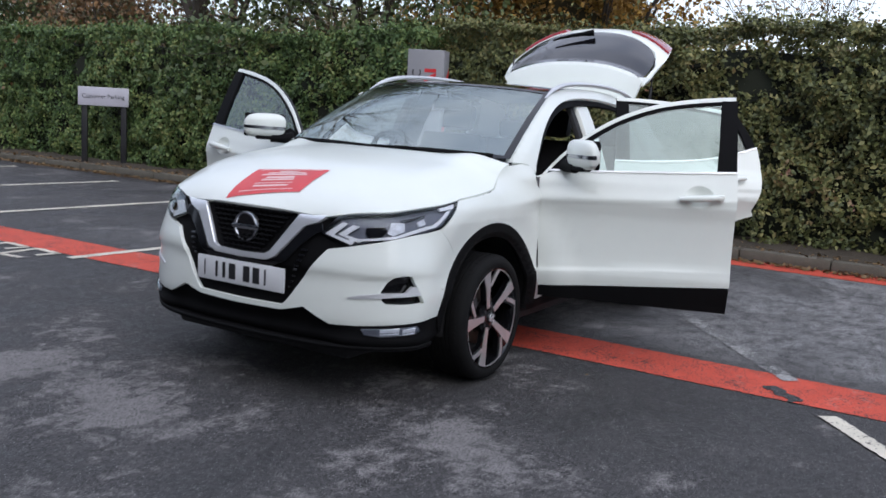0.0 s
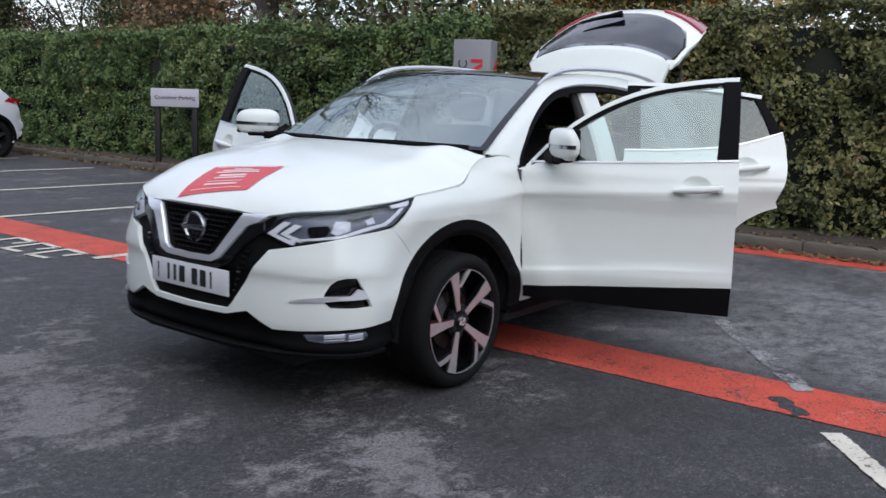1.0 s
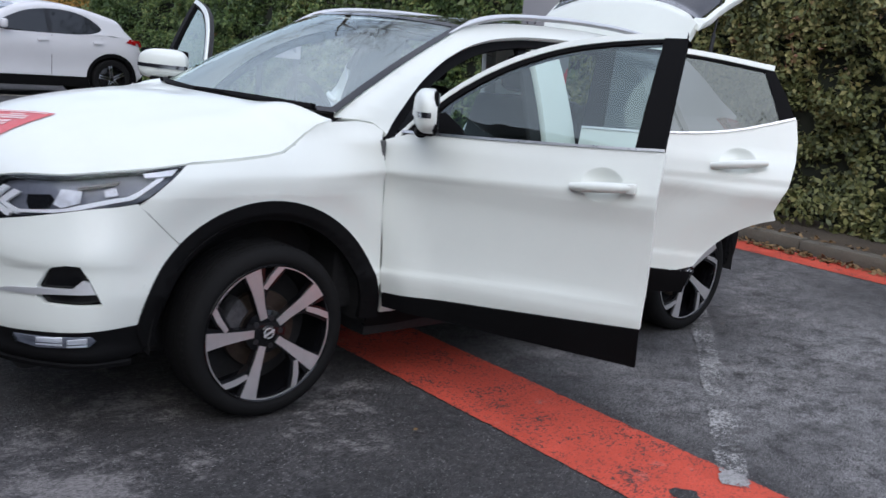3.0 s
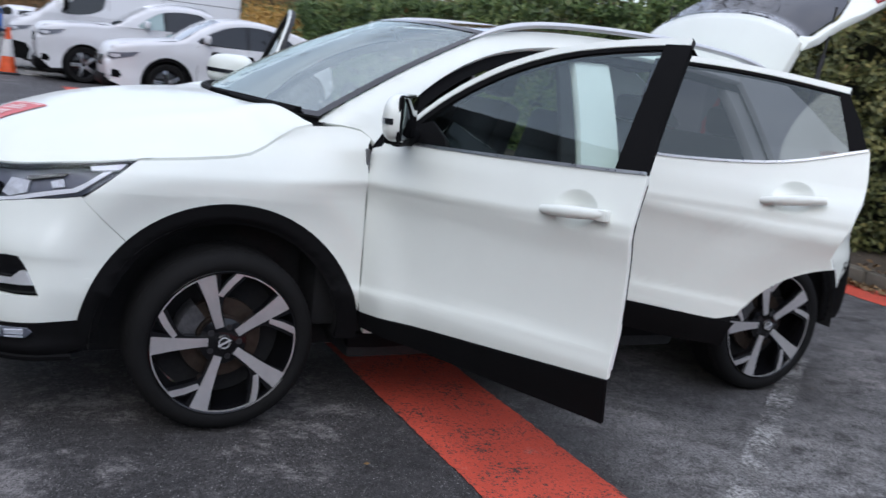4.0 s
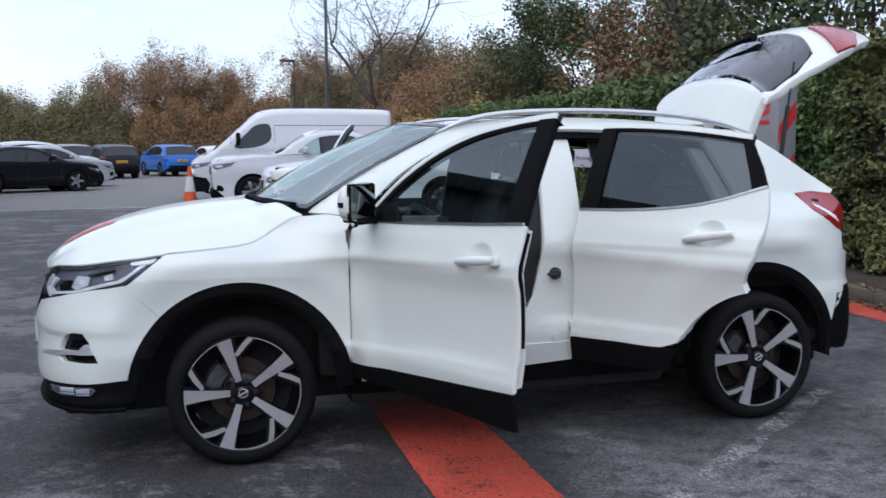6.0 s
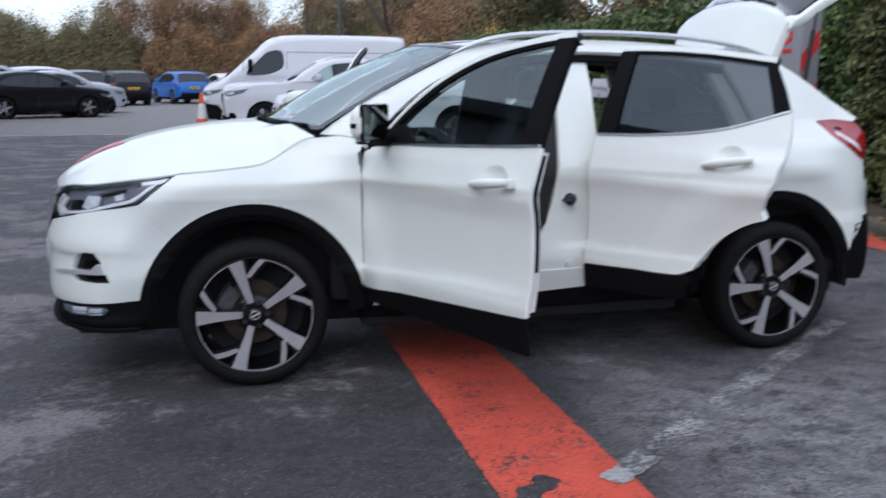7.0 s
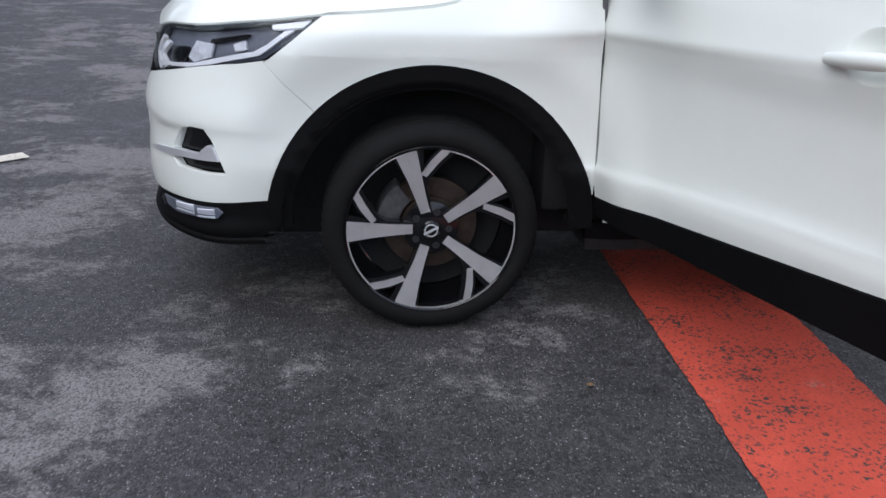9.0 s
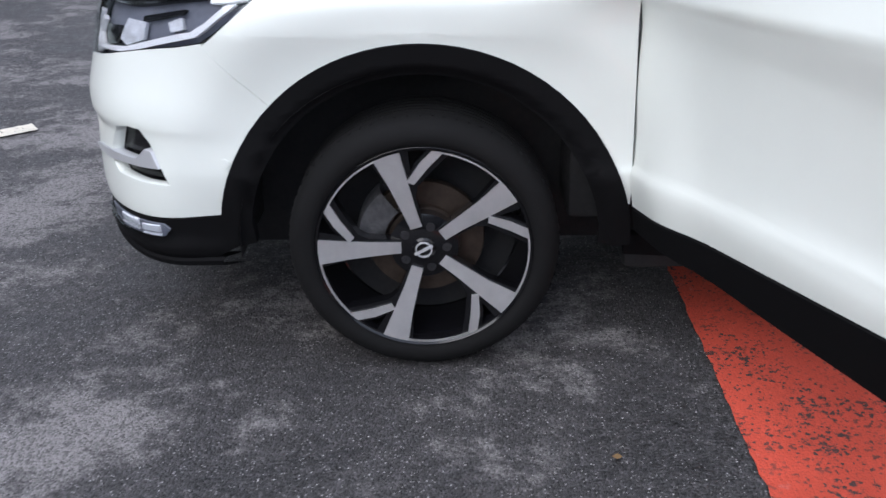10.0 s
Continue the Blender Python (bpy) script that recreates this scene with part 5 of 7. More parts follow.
def on_bonnet(u, v, lift):
    p = Vector(bonnet_point(u, v))
    n = (Vector(bonnet_point(u + 0.01, v)) - Vector(bonnet_point(u - 0.01, v))).cross(Vector(bonnet_point(u, v + 0.01)) - Vector(bonnet_point(u, v - 0.01))).normalized()
    return p + n * (lift if n.z > 0 else -lift)


def bonnet_uv(x, y):
    u = 0.3
    for _ in range(40):
        v = y / max(0.2, abs(bonnet_point(u, 1)[1]))
        u += (x - bonnet_point(u, v)[0]) * 0.7
        u = max(0.01, min(0.99, u))
    return u, v


def sticker_patch(x0, x1, y0, y1, lift, skew=0.0, nx=10, ny=12):
    g = Geo()
    rows = []
    for i in range(nx + 1):
        row = []
        for j in range(ny + 1):
            a, b = i / nx, j / ny
            u, v = bonnet_uv(x0 + (x1 - x0) * a + skew * (b - 0.5), y0 + (y1 - y0) * b)
            p = on_bonnet(u, v, lift)
            row.append((p.x, p.y, p.z))
        rows.append(row)
    g.grid(rows)
    return g


sticker = thing("bonnet_sticker", (0, 0, 0), "red advertising sheet with pale print on the bonnet", "sticker")
sticker.matrix_basis = WIDER
part("sheet", sticker_patch(-0.836, -0.604, -0.224, 0.158, 0.003, -0.086), RED_VINYL, sticker)
for k, (xa, ya, w, h) in enumerate(((-0.618, -0.033, 0.33, 0.008), (-0.640, -0.033, 0.10, 0.010), (-0.657, -0.033, 0.20, 0.013), (-0.675, -0.033, 0.24, 0.013), (-0.705, -0.033, 0.15, 0.018), (-0.727, -0.033, 0.17, 0.014), (-0.757, -0.033, 0.20, 0.006), (-0.780, -0.033, 0.18, 0.014), (-0.812, -0.033, 0.28, 0.005))):
    part("print_bar", sticker_patch(xa - h / 2, xa + h / 2, ya - w / 2, ya + w / 2, 0.005, -0.225 * w, nx=1), PRINT_PALE, sticker)

# cowl, wipers, windscreen
SCREEN_LOW = ((0.105, 1.156), (0.318, 0.752, 1.154))
SCREEN_TOP = ((0.935, 1.566), (1.045, 0.628, 1.537))


def screen_point(u, v):
    a = abs(v)
    x0, z0 = SCREEN_LOW[0]
    x1, z1 = SCREEN_TOP[0]
    xe0, ye0, ze0 = SCREEN_LOW[1]
    xe1, ye1, ze1 = SCREEN_TOP[1]
    bow = 0.022 * math.sin(math.pi * u)
    xc, zc = x0 + (x1 - x0) * u - bow, z0 + (z1 - z0) * u + bow * 1.4
    xe, ye, ze = xe0 + (xe1 - xe0) * u, ye0 + (ye1 - ye0) * u, ze0 + (ze1 - ze0) * u + 0.6 * bow
    return (xc + (xe - xc) * a**2.4, ye * v, zc + (ze - zc) * a**2.4)


frame_uv = lambda m0, m1, n=12: [(i / n * (1 - 2 * m0) + m0, -1 + m1) for i in range(n + 1)] + [(1 - m0, (-1 + m1) + (2 - 2 * m1) * j / n) for j in range(1, n)] + [((1 - m0) - i / n * (1 - 2 * m0), 1 - m1) for i in range(n + 1)] + [(m0, (1 - m1) - (2 - 2 * m1) * j / n) for j in range(1, n)]
screen_ob = near("windscreen", SCREEN_GLASS, [frame_uv(0.0, 0.0)], screen_point, step=0.1, depth=0)
screen_ob.visible_shadow = False
border = near("screen_border", GLOSS_BLACK, [frame_uv(0.0, 0.0), list(reversed(frame_uv(0.035, 0.045)))], screen_point, step=0.1, depth=0, lift=0.003)
cowl = Geo()
cowl.grid([[(lambda p, q: (p[0] * (1 - t) + (q[0] + 0.05) * t, p[1] * (1 - t) + q[1] * t, (p[2] - 0.012) * (1 - t) + (q[2] - 0.01) * t))(bonnet_point(1.0, v / 12), screen_point(0.0, v / 12)) for v in range(-12, 13)] for t in (0.0, 0.35, 0.7, 1.0)])
part("cowl", cowl, BLACK_PLASTIC, car)
for y0, y1, lift in ((-0.62, 0.02, 0.006), (-0.02, 0.64, 0.002)):
    pts, arm = [], []
    for k in range(9):
        t = k / 8
        v = (y0 + (y1 - y0) * t) / 0.69
        p = Vector(screen_point(0.010 + 0.012 * math.sin(math.pi * t) + lift, v))
        pts.append(tuple(p + Vector((-0.010, 0, 0.010))))
        q = Vector(screen_point(0.0 + (0.012 + lift) * t, v))
        arm.append(tuple(q + Vector((-0.012, 0, 0.014))))
    wiper = part("wiper", Geo().tube(pts, 0.009, 6), BLACK_PLASTIC, car)
    part("wiper_arm", Geo().tube(arm[:6], [0.014, 0.013, 0.012, 0.010, 0.008, 0.006], 6), BLACK_PLASTIC, wiper)

# roof: glass panel in front, painted rear edge and cant rails
ROOF_C = [(0.935, 1.562), (1.15, 1.580), (1.45, 1.597), (1.8, 1.600), (2.15, 1.588), (2.5, 1.562), (2.80, 1.530)]
ROOF_E = [(1.045, 1.532), (1.2, 1.560), (1.45, 1.575), (1.8, 1.578), (2.15, 1.563), (2.45, 1.535), (2.72, 1.496)]


def roof_point(u, v):
    a = abs(v)
    xc, xe = 0.935 + (2.80 - 0.935) * u, 1.045 + (2.72 - 1.045) * u
    zc, ze = lerp_table(xc, ROOF_C), lerp_table(xe, ROOF_E)
    ye = lerp_table(u, [(0, 0.620), (0.3, 0.616), (0.7, 0.602), (1.0, 0.560)])
    return (xc + (xe - xc) * a**2.2, ye * v, zc + (ze - zc) * a**2.6)


near("roof_glass", DARK_GLASS, [[(i / 12 * 0.70, -0.93) for i in range(13)] + [(0.70, -0.93 + 1.86 * j / 12) for j in range(1, 12)] + [(0.70 - i / 12 * 0.70, 0.93) for i in range(13)] + [(0.0, 0.93 - 1.86 * j / 12) for j in range(1, 12)]], roof_point, step=0.1, depth=0.01, label="dark panoramic glass roof")
near("roof", WHITE_PAINT, [[(0.705, -1.0), (1.0, -1.0)] + [(1.0, -1 + j / 8) for j in range(1, 16)] + [(1.0, 1.0), (0.705, 1.0)] + [(0.705, 1 - j / 8) for j in range(1, 16)]], roof_point, step=0.08, depth=0.015)
near("roof_lining", CABIN, [frame_uv(0.0, 0.0)], lambda u, v: tuple(np.array(roof_point(u, v)) - np.array((0, 0, 0.035))), step=0.2, depth=0)

# side frame: windscreen pillar, cant rail, middle pillar, rear pillar with the quarter panel
pillar_out = [(0.320, 1.136), (0.42, 1.208), (0.55, 1.284), (0.68, 1.356), (0.80, 1.417), (0.92, 1.474), (1.04, 1.526), (1.2, 1.560), (1.45, 1.577), (1.8, 1.580), (2.15, 1.565), (2.42, 1.535)]


pillar_in = [(2.42, 1.468), (2.12, 1.502), (1.85, 1.520), (1.58, 1.524), (1.34, 1.512), (1.12, 1.476), (0.92, 1.402), (0.74, 1.292), (0.60, 1.166), (0.52, 1.080), (0.505, 1.099), (0.47, 1.124), (0.40, 1.134)]


def cant(x, z):
    """Between the screen or roof edge and the door opening."""
    zo = float(np.interp(x, [p[0] for p in pillar_out], [p[1] for p in pillar_out]))
    yo = float(np.interp(x, [0.320, 0.7, 1.045, 1.3, 1.9, 2.42], [0.750, 0.686, 0.624, 0.618, 0.606, 0.570]))
    zi = zo - 0.075
    t = max(0.0, min(1.0, (z - zi) / 0.075))
    h = -side(x, z)[1] - 0.004
    return (x, -(h * (1 - t**2) + min(h, yo) * t**2), z)


both("door_frame_pillar", WHITE_PAINT, [curve_pts(pillar_out, 4) + curve_pts(pillar_in[:-4], 4) + pillar_in[-4:]], cant, step=0.06, depth=0.03)
both("door_seal", BLACK_PLASTIC, [[(x + 0.010, z - 0.010) for x, z in curve_pts(list(reversed(pillar_in[:-3])), 4)] + [(x + 0.03, z - 0.045) for x, z in curve_pts(pillar_in[:-3], 4)]], inset(side, 0.035), step=0.08, depth=0.02)
b_pillar = [(1.49, 1.520), (1.648, 1.522), (1.668, 1.20), (1.660, 0.90), (1.66, 0.70), (1.70, 0.52), (1.80, 0.455), (1.10, 0.440), (1.30, 0.52), (1.41, 0.70), (1.455, 0.90), (1.478, 1.20)]
both("centre_pillar", WHITE_PAINT, [curve_pts(b_pillar[:7], 4) + curve_pts(b_pillar[7:] + [b_pillar[0]], 4)[:-1]], inset(side, 0.055), step=0.06, depth=0.05)
both("pillar_lining", CABIN, [[(1.46, 1.52), (1.67, 1.52), (1.69, 1.20), (1.68, 0.90), (1.68, 0.62), (1.40, 0.62), (1.44, 0.90), (1.455, 1.20)]], inset(side, 0.112), step=0.1, depth=0.012, back=True)
both("pillar_trim", CABIN, [[(1.42, 1.50), (1.47, 1.50), (1.462, 1.2), (1.447, 0.9), (1.41, 0.70), (1.28, 0.52), (1.16, 0.46), (1.1, 0.5), (1.25, 0.75), (1.38, 1.0)]], inset(side, 0.075), step=0.1, depth=0.03)
part("hinge_jamb", Geo().box(0.496, 0.53, -0.845, -0.78, 0.47, 1.02, 0.004), WHITE_PAINT, car)
# grey strips added behind the hinge gaps, coloured as the shade in them
for sy in (-1, 1):
    part("hinge_gap_strip", Geo().box(0.478, 0.494, sy * 0.835 - 0.02, sy * 0.835 + 0.02, 0.40, 1.06, 0.004), GAP_GREY, car, "grey strip giving the shaded tone of the door gap")
part("hinge_jamb", Geo().box(0.482, 0.52, 0.78, 0.845, 0.47, 1.02, 0.004), WHITE_PAINT, car)
both("parking_sensor", WHITE_PAINT, [[(s_side(-0.466) + 0.011 * math.cos(a), 0.556 + 0.011 * math.sin(a)) for a in np.linspace(0, 2 * math.pi, 18, endpoint=False)]], shell, depth=0.004, lift=0.003)
striker = part("door_striker", Geo().lathe([(0.001, -0.022), (0.016, -0.020), (0.022, -0.010), (0.022, 0.004), (0.030, 0.006), (0.030, 0.020)], "y", (1.520, -0.832, 0.815), 18), POST_BLACK, car)
part("striker_bar", Geo().tube([(1.475, -0.835, 0.815), (1.480, -0.858, 0.815), (1.520, -0.858, 0.815)], 0.006, 8), POST_BLACK, striker)
part("lower_hinge", Geo().box(1.585, 1.640, -0.872, -0.820, 0.545, 0.585, 0.008), WHITE_PAINT, car, "white rear door hinge")
part("pillar_plug", Geo().lathe([(0.001, -0.01), (0.018, -0.009), (0.021, 0.0)], "y", (1.52, -0.826, 0.50), 16), PLATE_WHITE, car)
sill_top = [(0.55, 0.465), (1.1, 0.465), (1.8, 0.48), (2.20, 0.505), (2.19, 0.42), (1.2, 0.352), (0.55, 0.339)]
both("sill", WHITE_PAINT, [sill_top], inset(side, 0.045), step=0.1, depth=0.12)
both("sill_cladding", BLACK_PLASTIC, [[(0.50, 0.332), (1.2, 0.348), (2.16, 0.416), (2.16, 0.29), (1.2, 0.272), (0.50, 0.275)]], inset(side, 0.055), step=0.1, depth=0.08)

# rear quarter: behind the rear door, with the C pillar, down to the bumper
QUARTER_FRONT = [(2.415, 1.475), (2.49, 1.32), (2.545, 1.20), (2.570, 1.10), (2.560, 0.98), (2.505, 0.85)]
quarter = [(2.42, 1.527)] + QUARTER_FRONT + [(2.50, 0.823)] + arch_edge(WB, 105.0, 12.0, n=22)
quarter += [(3.155, 0.445), (3.16, 0.56), (3.22, 0.655), (3.235, 0.69)]
quarter += [(3.25, 0.86), (3.235, 0.972), (3.19, 0.990), (3.025, 1.092), (2.945, 1.182), (3.08, 1.190), (3.205, 1.176), (3.225, 1.195), (3.09, 1.285), (2.92, 1.392), (2.73, 1.500), (2.60, 1.522)]


def rear_side(x, z):
    k = smooth(1.04, 1.20, z)
    h = half_width(x, z) * (1 - k) + cabin_width(x, z) * k
    return (x, -h, z)


both("rear_quarter", WHITE_PAINT, [quarter], rear_side, step=0.05, depth=0.03)
tail_in = [(2.955, 1.178), (3.08, 1.184), (3.205, 1.170), (3.262, 1.10), (3.250, 0.980), (3.20, 0.988), (3.03, 1.092)]
both("tail_lamp", RED_LENS, [tail_in], rear_side, step=0.04, depth=0.03, lift=0.004, label="red tail lamp cluster")
both("tail_lamp_strip", DRL_WHITE, [[(3.04, 1.125), (3.17, 1.060), (3.21, 1.02), (3.16, 1.045), (3.05, 1.108)]], rear_side, step=0.04, depth=0.006, lift=0.008)
aperture = [(2.405, 1.472), (2.48, 1.32), (2.535, 1.20), (2.56, 1.10), (2.55, 0.98), (2.495, 0.85), (2.30, 0.70), (2.23, 0.60), (2.16, 0.50), (2.10, 0.50), (2.16, 0.62), (2.24, 0.74), (2.42, 0.90), (2.47, 0.99), (2.48, 1.1), (2.45, 1.2), (2.40, 1.32), (2.33, 1.47)]
both("door_jamb", WHITE_PAINT, [aperture], inset(rear_side, 0.05), step=0.08, depth=0.05)

# rear bumper, all round the back
rb = [S(3.155, 0.640), S(3.25, 0.655), R(0.60, 0.665), R(0.30, 0.67), R(0.0, 0.67)]
rb_low = [R(0.0, 0.30), R(0.4, 0.30), R(0.62, 0.31), S(3.2, 0.33), S(3.085, 0.36)]
rb_half = [S(3.13, 0.50), S(3.15, 0.58)] + rb + rb_low
rear_panel = rb_half[2:] + rb_half[:2]
near("rear_bumper", BLACK_PLASTIC, [rear_panel[:5] + [(2 * ARC[-1] - u, v) for u, v in reversed(rear_panel[:5])][1:] + [(2 * ARC[-1] - u, v) for u, v in reversed(rear_panel[5:])] + rear_panel[5:]],
     lambda s, z: shell(s, z) if s <= ARC[-1] else (lambda p: (p[0], -p[1], p[2]))(shell(2 * ARC[-1] - s, z)), step=0.07, depth=0.05)
rw = [S(3.225, 0.68), R(0.62, 0.68), R(0.3, 0.685), R(0.0, 0.685)]
rw_up = [R(0.0, 0.80), R(0.45, 0.80), R(0.60, 0.83), S(3.225, 0.88)]
near("rear_bumper_upper", WHITE_PAINT, [rw + [(2 * ARC[-1] - u, v) for u, v in reversed(rw)][1:] + [(2 * ARC[-1] - u, v) for u, v in reversed(rw_up)] + rw_up[1:]],
     lambda s, z: shell(s, z) if s <= ARC[-1] else (lambda p: (p[0], -p[1], p[2]))(shell(2 * ARC[-1] - s, z)), step=0.07, depth=0.04)

# black arch mouldings
for cx, a0, a1 in ((0.0, 172.0, 6.0), (WB, 172.0, 6.0)):
    outer = arch_edge(cx, a0, a1, ARCH_R + 0.001, 34)
    inner = arch_edge(cx, a1, a0, 0.428, 34)
    if cx == 0.0:
        ring = [(-0.470, 0.335)] + outer[0:] + [(0.500, 0.340), (0.425, 0.335)] + inner + [(-0.42, 0.335)]
    else:
        ring = [(cx - 0.49, 0.33)] + outer + [(cx + 0.50, 0.335), (cx + 0.43, 0.335)] + inner + [(cx - 0.43, 0.33)]

    def lip_map(x, z, cx=cx):
        r = math.hypot(x - cx, z - HUB_Z)
        p = side(x, max(z, 0.30))
        return (x, p[1] - 0.009 + 0.018 * smooth(0.46, 0.425, r), z)

    both("arch_moulding", BLACK_PLASTIC, [ring], lip_map, step=0.04, depth=0.03)

# wheel wells and underside
for cx in (0.0, WB):
    for sy in (-1, 1):
        g = Geo()
        rows = []
        for y in (0.845, 0.56):
            rows.append([(cx + 0.455 * math.cos(a), sy * y, HUB_Z + 0.445 * math.sin(a)) for a in np.linspace(-0.06, math.pi + 0.06, 26)])
        g.grid(rows)
        g.cap([(cx + 0.455 * math.cos(a), sy * 0.56, HUB_Z + 0.445 * math.sin(a)) for a in np.linspace(-0.06, math.pi + 0.06, 26)])
        part("wheel_well", g, CABIN, car)
part("underside", Geo().box(-0.80, 3.25, -0.55, 0.55, 0.20, 0.42, 0.03).join(Geo().box(0.5, 2.15, -0.78, 0.78, 0.22, 0.42, 0.03)), CABIN, car)
part("engine_tray", Geo().box(-0.70, -0.45, -0.50, 0.50, 0.22, 0.78, 0.03), CABIN, car)
part("bulkhead", Geo().box(0.36, 0.48, -0.74, 0.74, 0.35, 1.08, 0.02), CABIN, car)

# roof rails
for sy in (-1, 1):
    pts = []
    for k in range(29):
        t = k / 28
        x = 0.96 + (2.74 - 0.96) * t
        z = lerp_table(x, [(0.96, 1.500), (1.03, 1.533), (1.12, 1.566), (1.3, 1.598), (1.6, 1.614), (1.9, 1.615), (2.2, 1.602), (2.5, 1.568), (2.74, 1.510)])
        y = lerp_table(x, [(0.96, 0.634), (1.1, 0.626), (1.5, 0.616), (2.2, 0.603), (2.74, 0.575)])
        pts.append((x, sy * y, z))
    rail = part("roof_rail", Geo().tube(pts, [0.005 + 0.013 * smooth(0.0, 0.10, k / 28) * smooth(1.0, 0.90, k / 28) for k in range(29)], 10, flat=0.8), RAIL_SILVER, car, "satin silver roof rail")
    for k in (24,):
        x, y, z = pts[k]
        part("rail_foot", Geo().box(x - 0.03, x + 0.03, y - 0.008, y + 0.008, z - 0.045, z - 0.008, 0.004), RAIL_SILVER, rail)


# ---- doors ----
def door(front, m, far):
    """One side door, built shut and swung open by m."""
    name = "front_door" if front else "rear_door"
    mm = WIDER.inverted() @ m if not far else MIRROR_Y @ m

    def put(nm, mat, outlines, fmap, parent=None, label="", **kw):
        return part(nm, panel_mesh(nm, mat, outlines, fmap, after=mm, **kw), mat, parent, label)

    def solid(nm, geo, mat, parent, label=""):
        geo.moved(mm)
        if far:
            geo.f = [tuple(reversed(q)) for q in geo.f]
        return part(nm, geo, mat, parent, label)

    sill_z = (lambda x: 0.45 + 0.042 * (x - 0.5)) if front else door_low
    xs = lambda a, b, n: [a + (b - a) * i / n for i in range(n + 1)]
    if front:
        fx, rx = 0.505, 1.570
        skin = [(0.509, sill_z(0.5)), (0.503, 0.62), (0.490, 0.79), (0.492, 0.92), (0.470, 1.02), (0.468, 1.062)]
        skin = list(reversed(skin))
        low = [(x, sill_z(x)) for x in xs(0.509, rx - 0.004, 10)]
        back = [(rx - 0.004, sill_z(rx)), (rx, 0.75), (rx + 0.002, 0.95), (rx + 0.004, belt(rx) - 0.004)]
        top = [(x, belt(x) - 0.004) for x in xs(rx + 0.004, 0.49, 14)]
        outline = skin[:-1] + low + back[1:] + top[1:-1]
    else:
        fx, rx = 1.592, 2.56
        low = [(x, sill_z(x)) for x in xs(1.594, 2.205, 8)]
        arch = arch_edge(WB, 152.5, 105.0, ARCH_R + 0.006, 14)
        back = [(2.500, 0.858), (2.548, 0.98), (2.558, 1.08), (2.550, 1.17), (2.530, belt(2.53) - 0.004)]
        top = [(x, belt(x) - 0.004) for x in xs(2.530, 1.594, 14)]
        outline = low[:-1] + arch + back + top[1:]
    hx, hz = (1.380, 0.986) if front else (2.330, 1.050)
    dish = [(hx - 0.01 + 0.080 * math.cos(a), hz + 0.006 + 0.062 * math.sin(a)) for a in np.linspace(0, 2 * math.pi, 28, endpoint=False)]
    skin_ob = put(name, WHITE_PAINT, [outline, list(reversed(dish))], side, car, "open white car door" if front else "open white rear car door", step=0.045, depth=0.022, rows=[0.948 + 0.030 * 0.6 * (0 if front else 2.2) + q for q in (-0.030, -0.018, -0.009, 0.0, 0.009, 0.018, 0.027, 0.036)] + [0.52 + q for q in (0, 0.010, 0.020, 0.030, 0.040, 0.052)])
    mu, mv = (1.04, 0.78) if front else (2.05, 0.85)
    shrink = lambda k: [(mu + (u - mu) * k, mv + (v - mv) * k) for u, v in outline]
    put("door_shell", WHITE_PAINT, [shrink(0.965)], inset(side, 0.024), skin_ob, step=0.2, depth=0.045)
    if front:
        put("edge_seal", BLACK_PLASTIC, [[(rx - 0.016, 0.66), (rx - 0.0135, 0.66), (rx - 0.009, belt(rx) - 0.03), (rx - 0.020, belt(rx) - 0.03)]], inset(side, 0.026), skin_ob, "black rubber edge seal", step=0.06, depth=0.030, back=True)
    put("door_lining", CABIN, [shrink(0.89)], inset(side, 0.070), skin_ob, step=0.2, depth=0.035, back=True)
    if front:
        clad = [(0.512, sill_z(0.5) - 0.004)] + [(x, sill_z(x) - 0.004) for x in xs(0.6, rx - 0.006, 8)] + [(rx - 0.010, sill_z(rx) - 0.150), (1.0, sill_z(1.0) - 0.105), (0.512, sill_z(0.5) - 0.060)]
    else:
        clad = [(x, sill_z(x) - 0.004) for x in xs(1.596, 2.20, 6)] + [(2.180, 0.50), (2.165, 0.440), (1.9, 0.412), (1.596, 0.395)]
    put("door_cladding", BLACK_PLASTIC, [clad], side, skin_ob, "black plastic lower cladding", step=0.06, depth=0.016, lift=0.004, back=True)
    # window frame, pillar trims and glass
    if front:
        outer = [(x, roof_line(x)) for x in xs(0.505, rx - 0.006, 22)]
        glass = [(0.60, belt(0.60) + 0.004)] + [(x, belt(x) + 0.004) for x in xs(0.7, rx - 0.105, 10)] + [(rx - 0.085, roof_line(rx) - 0.045)] + [(x, roof_line(x) - 0.045 - 0.02 * smooth(1.0, 0.6, x)) for x in xs(rx - 0.12, 0.70, 14)]
        pil = [(rx - 0.105, belt(rx) + 0.002), (rx - 0.002, belt(rx) + 0.002), (rx + 0.002, roof_line(rx) - 0.023), (rx - 0.082, roof_line(rx) - 0.025)]
    else:
        outer = [(x, roof_line(x)) for x in xs(1.592, 2.40, 16)]
        glass = [(1.690, belt(1.69) + 0.004)] + [(x, belt(x) + 0.004) for x in xs(1.8, 2.465, 10)] + [(2.425, 1.34), (2.365, roof_line(2.36) - 0.04)] + [(x, roof_line(x) - 0.040) for x in xs(2.32, 1.67, 12)]
        pil = [(1.594, belt(1.6) + 0.002), (1.692, belt(1.69) + 0.002), (1.672, roof_line(1.67) - 0.028), (1.592, roof_line(1.6) - 0.028)]
    inner = [(x, z - 0.022) for x, z in reversed(outer)]
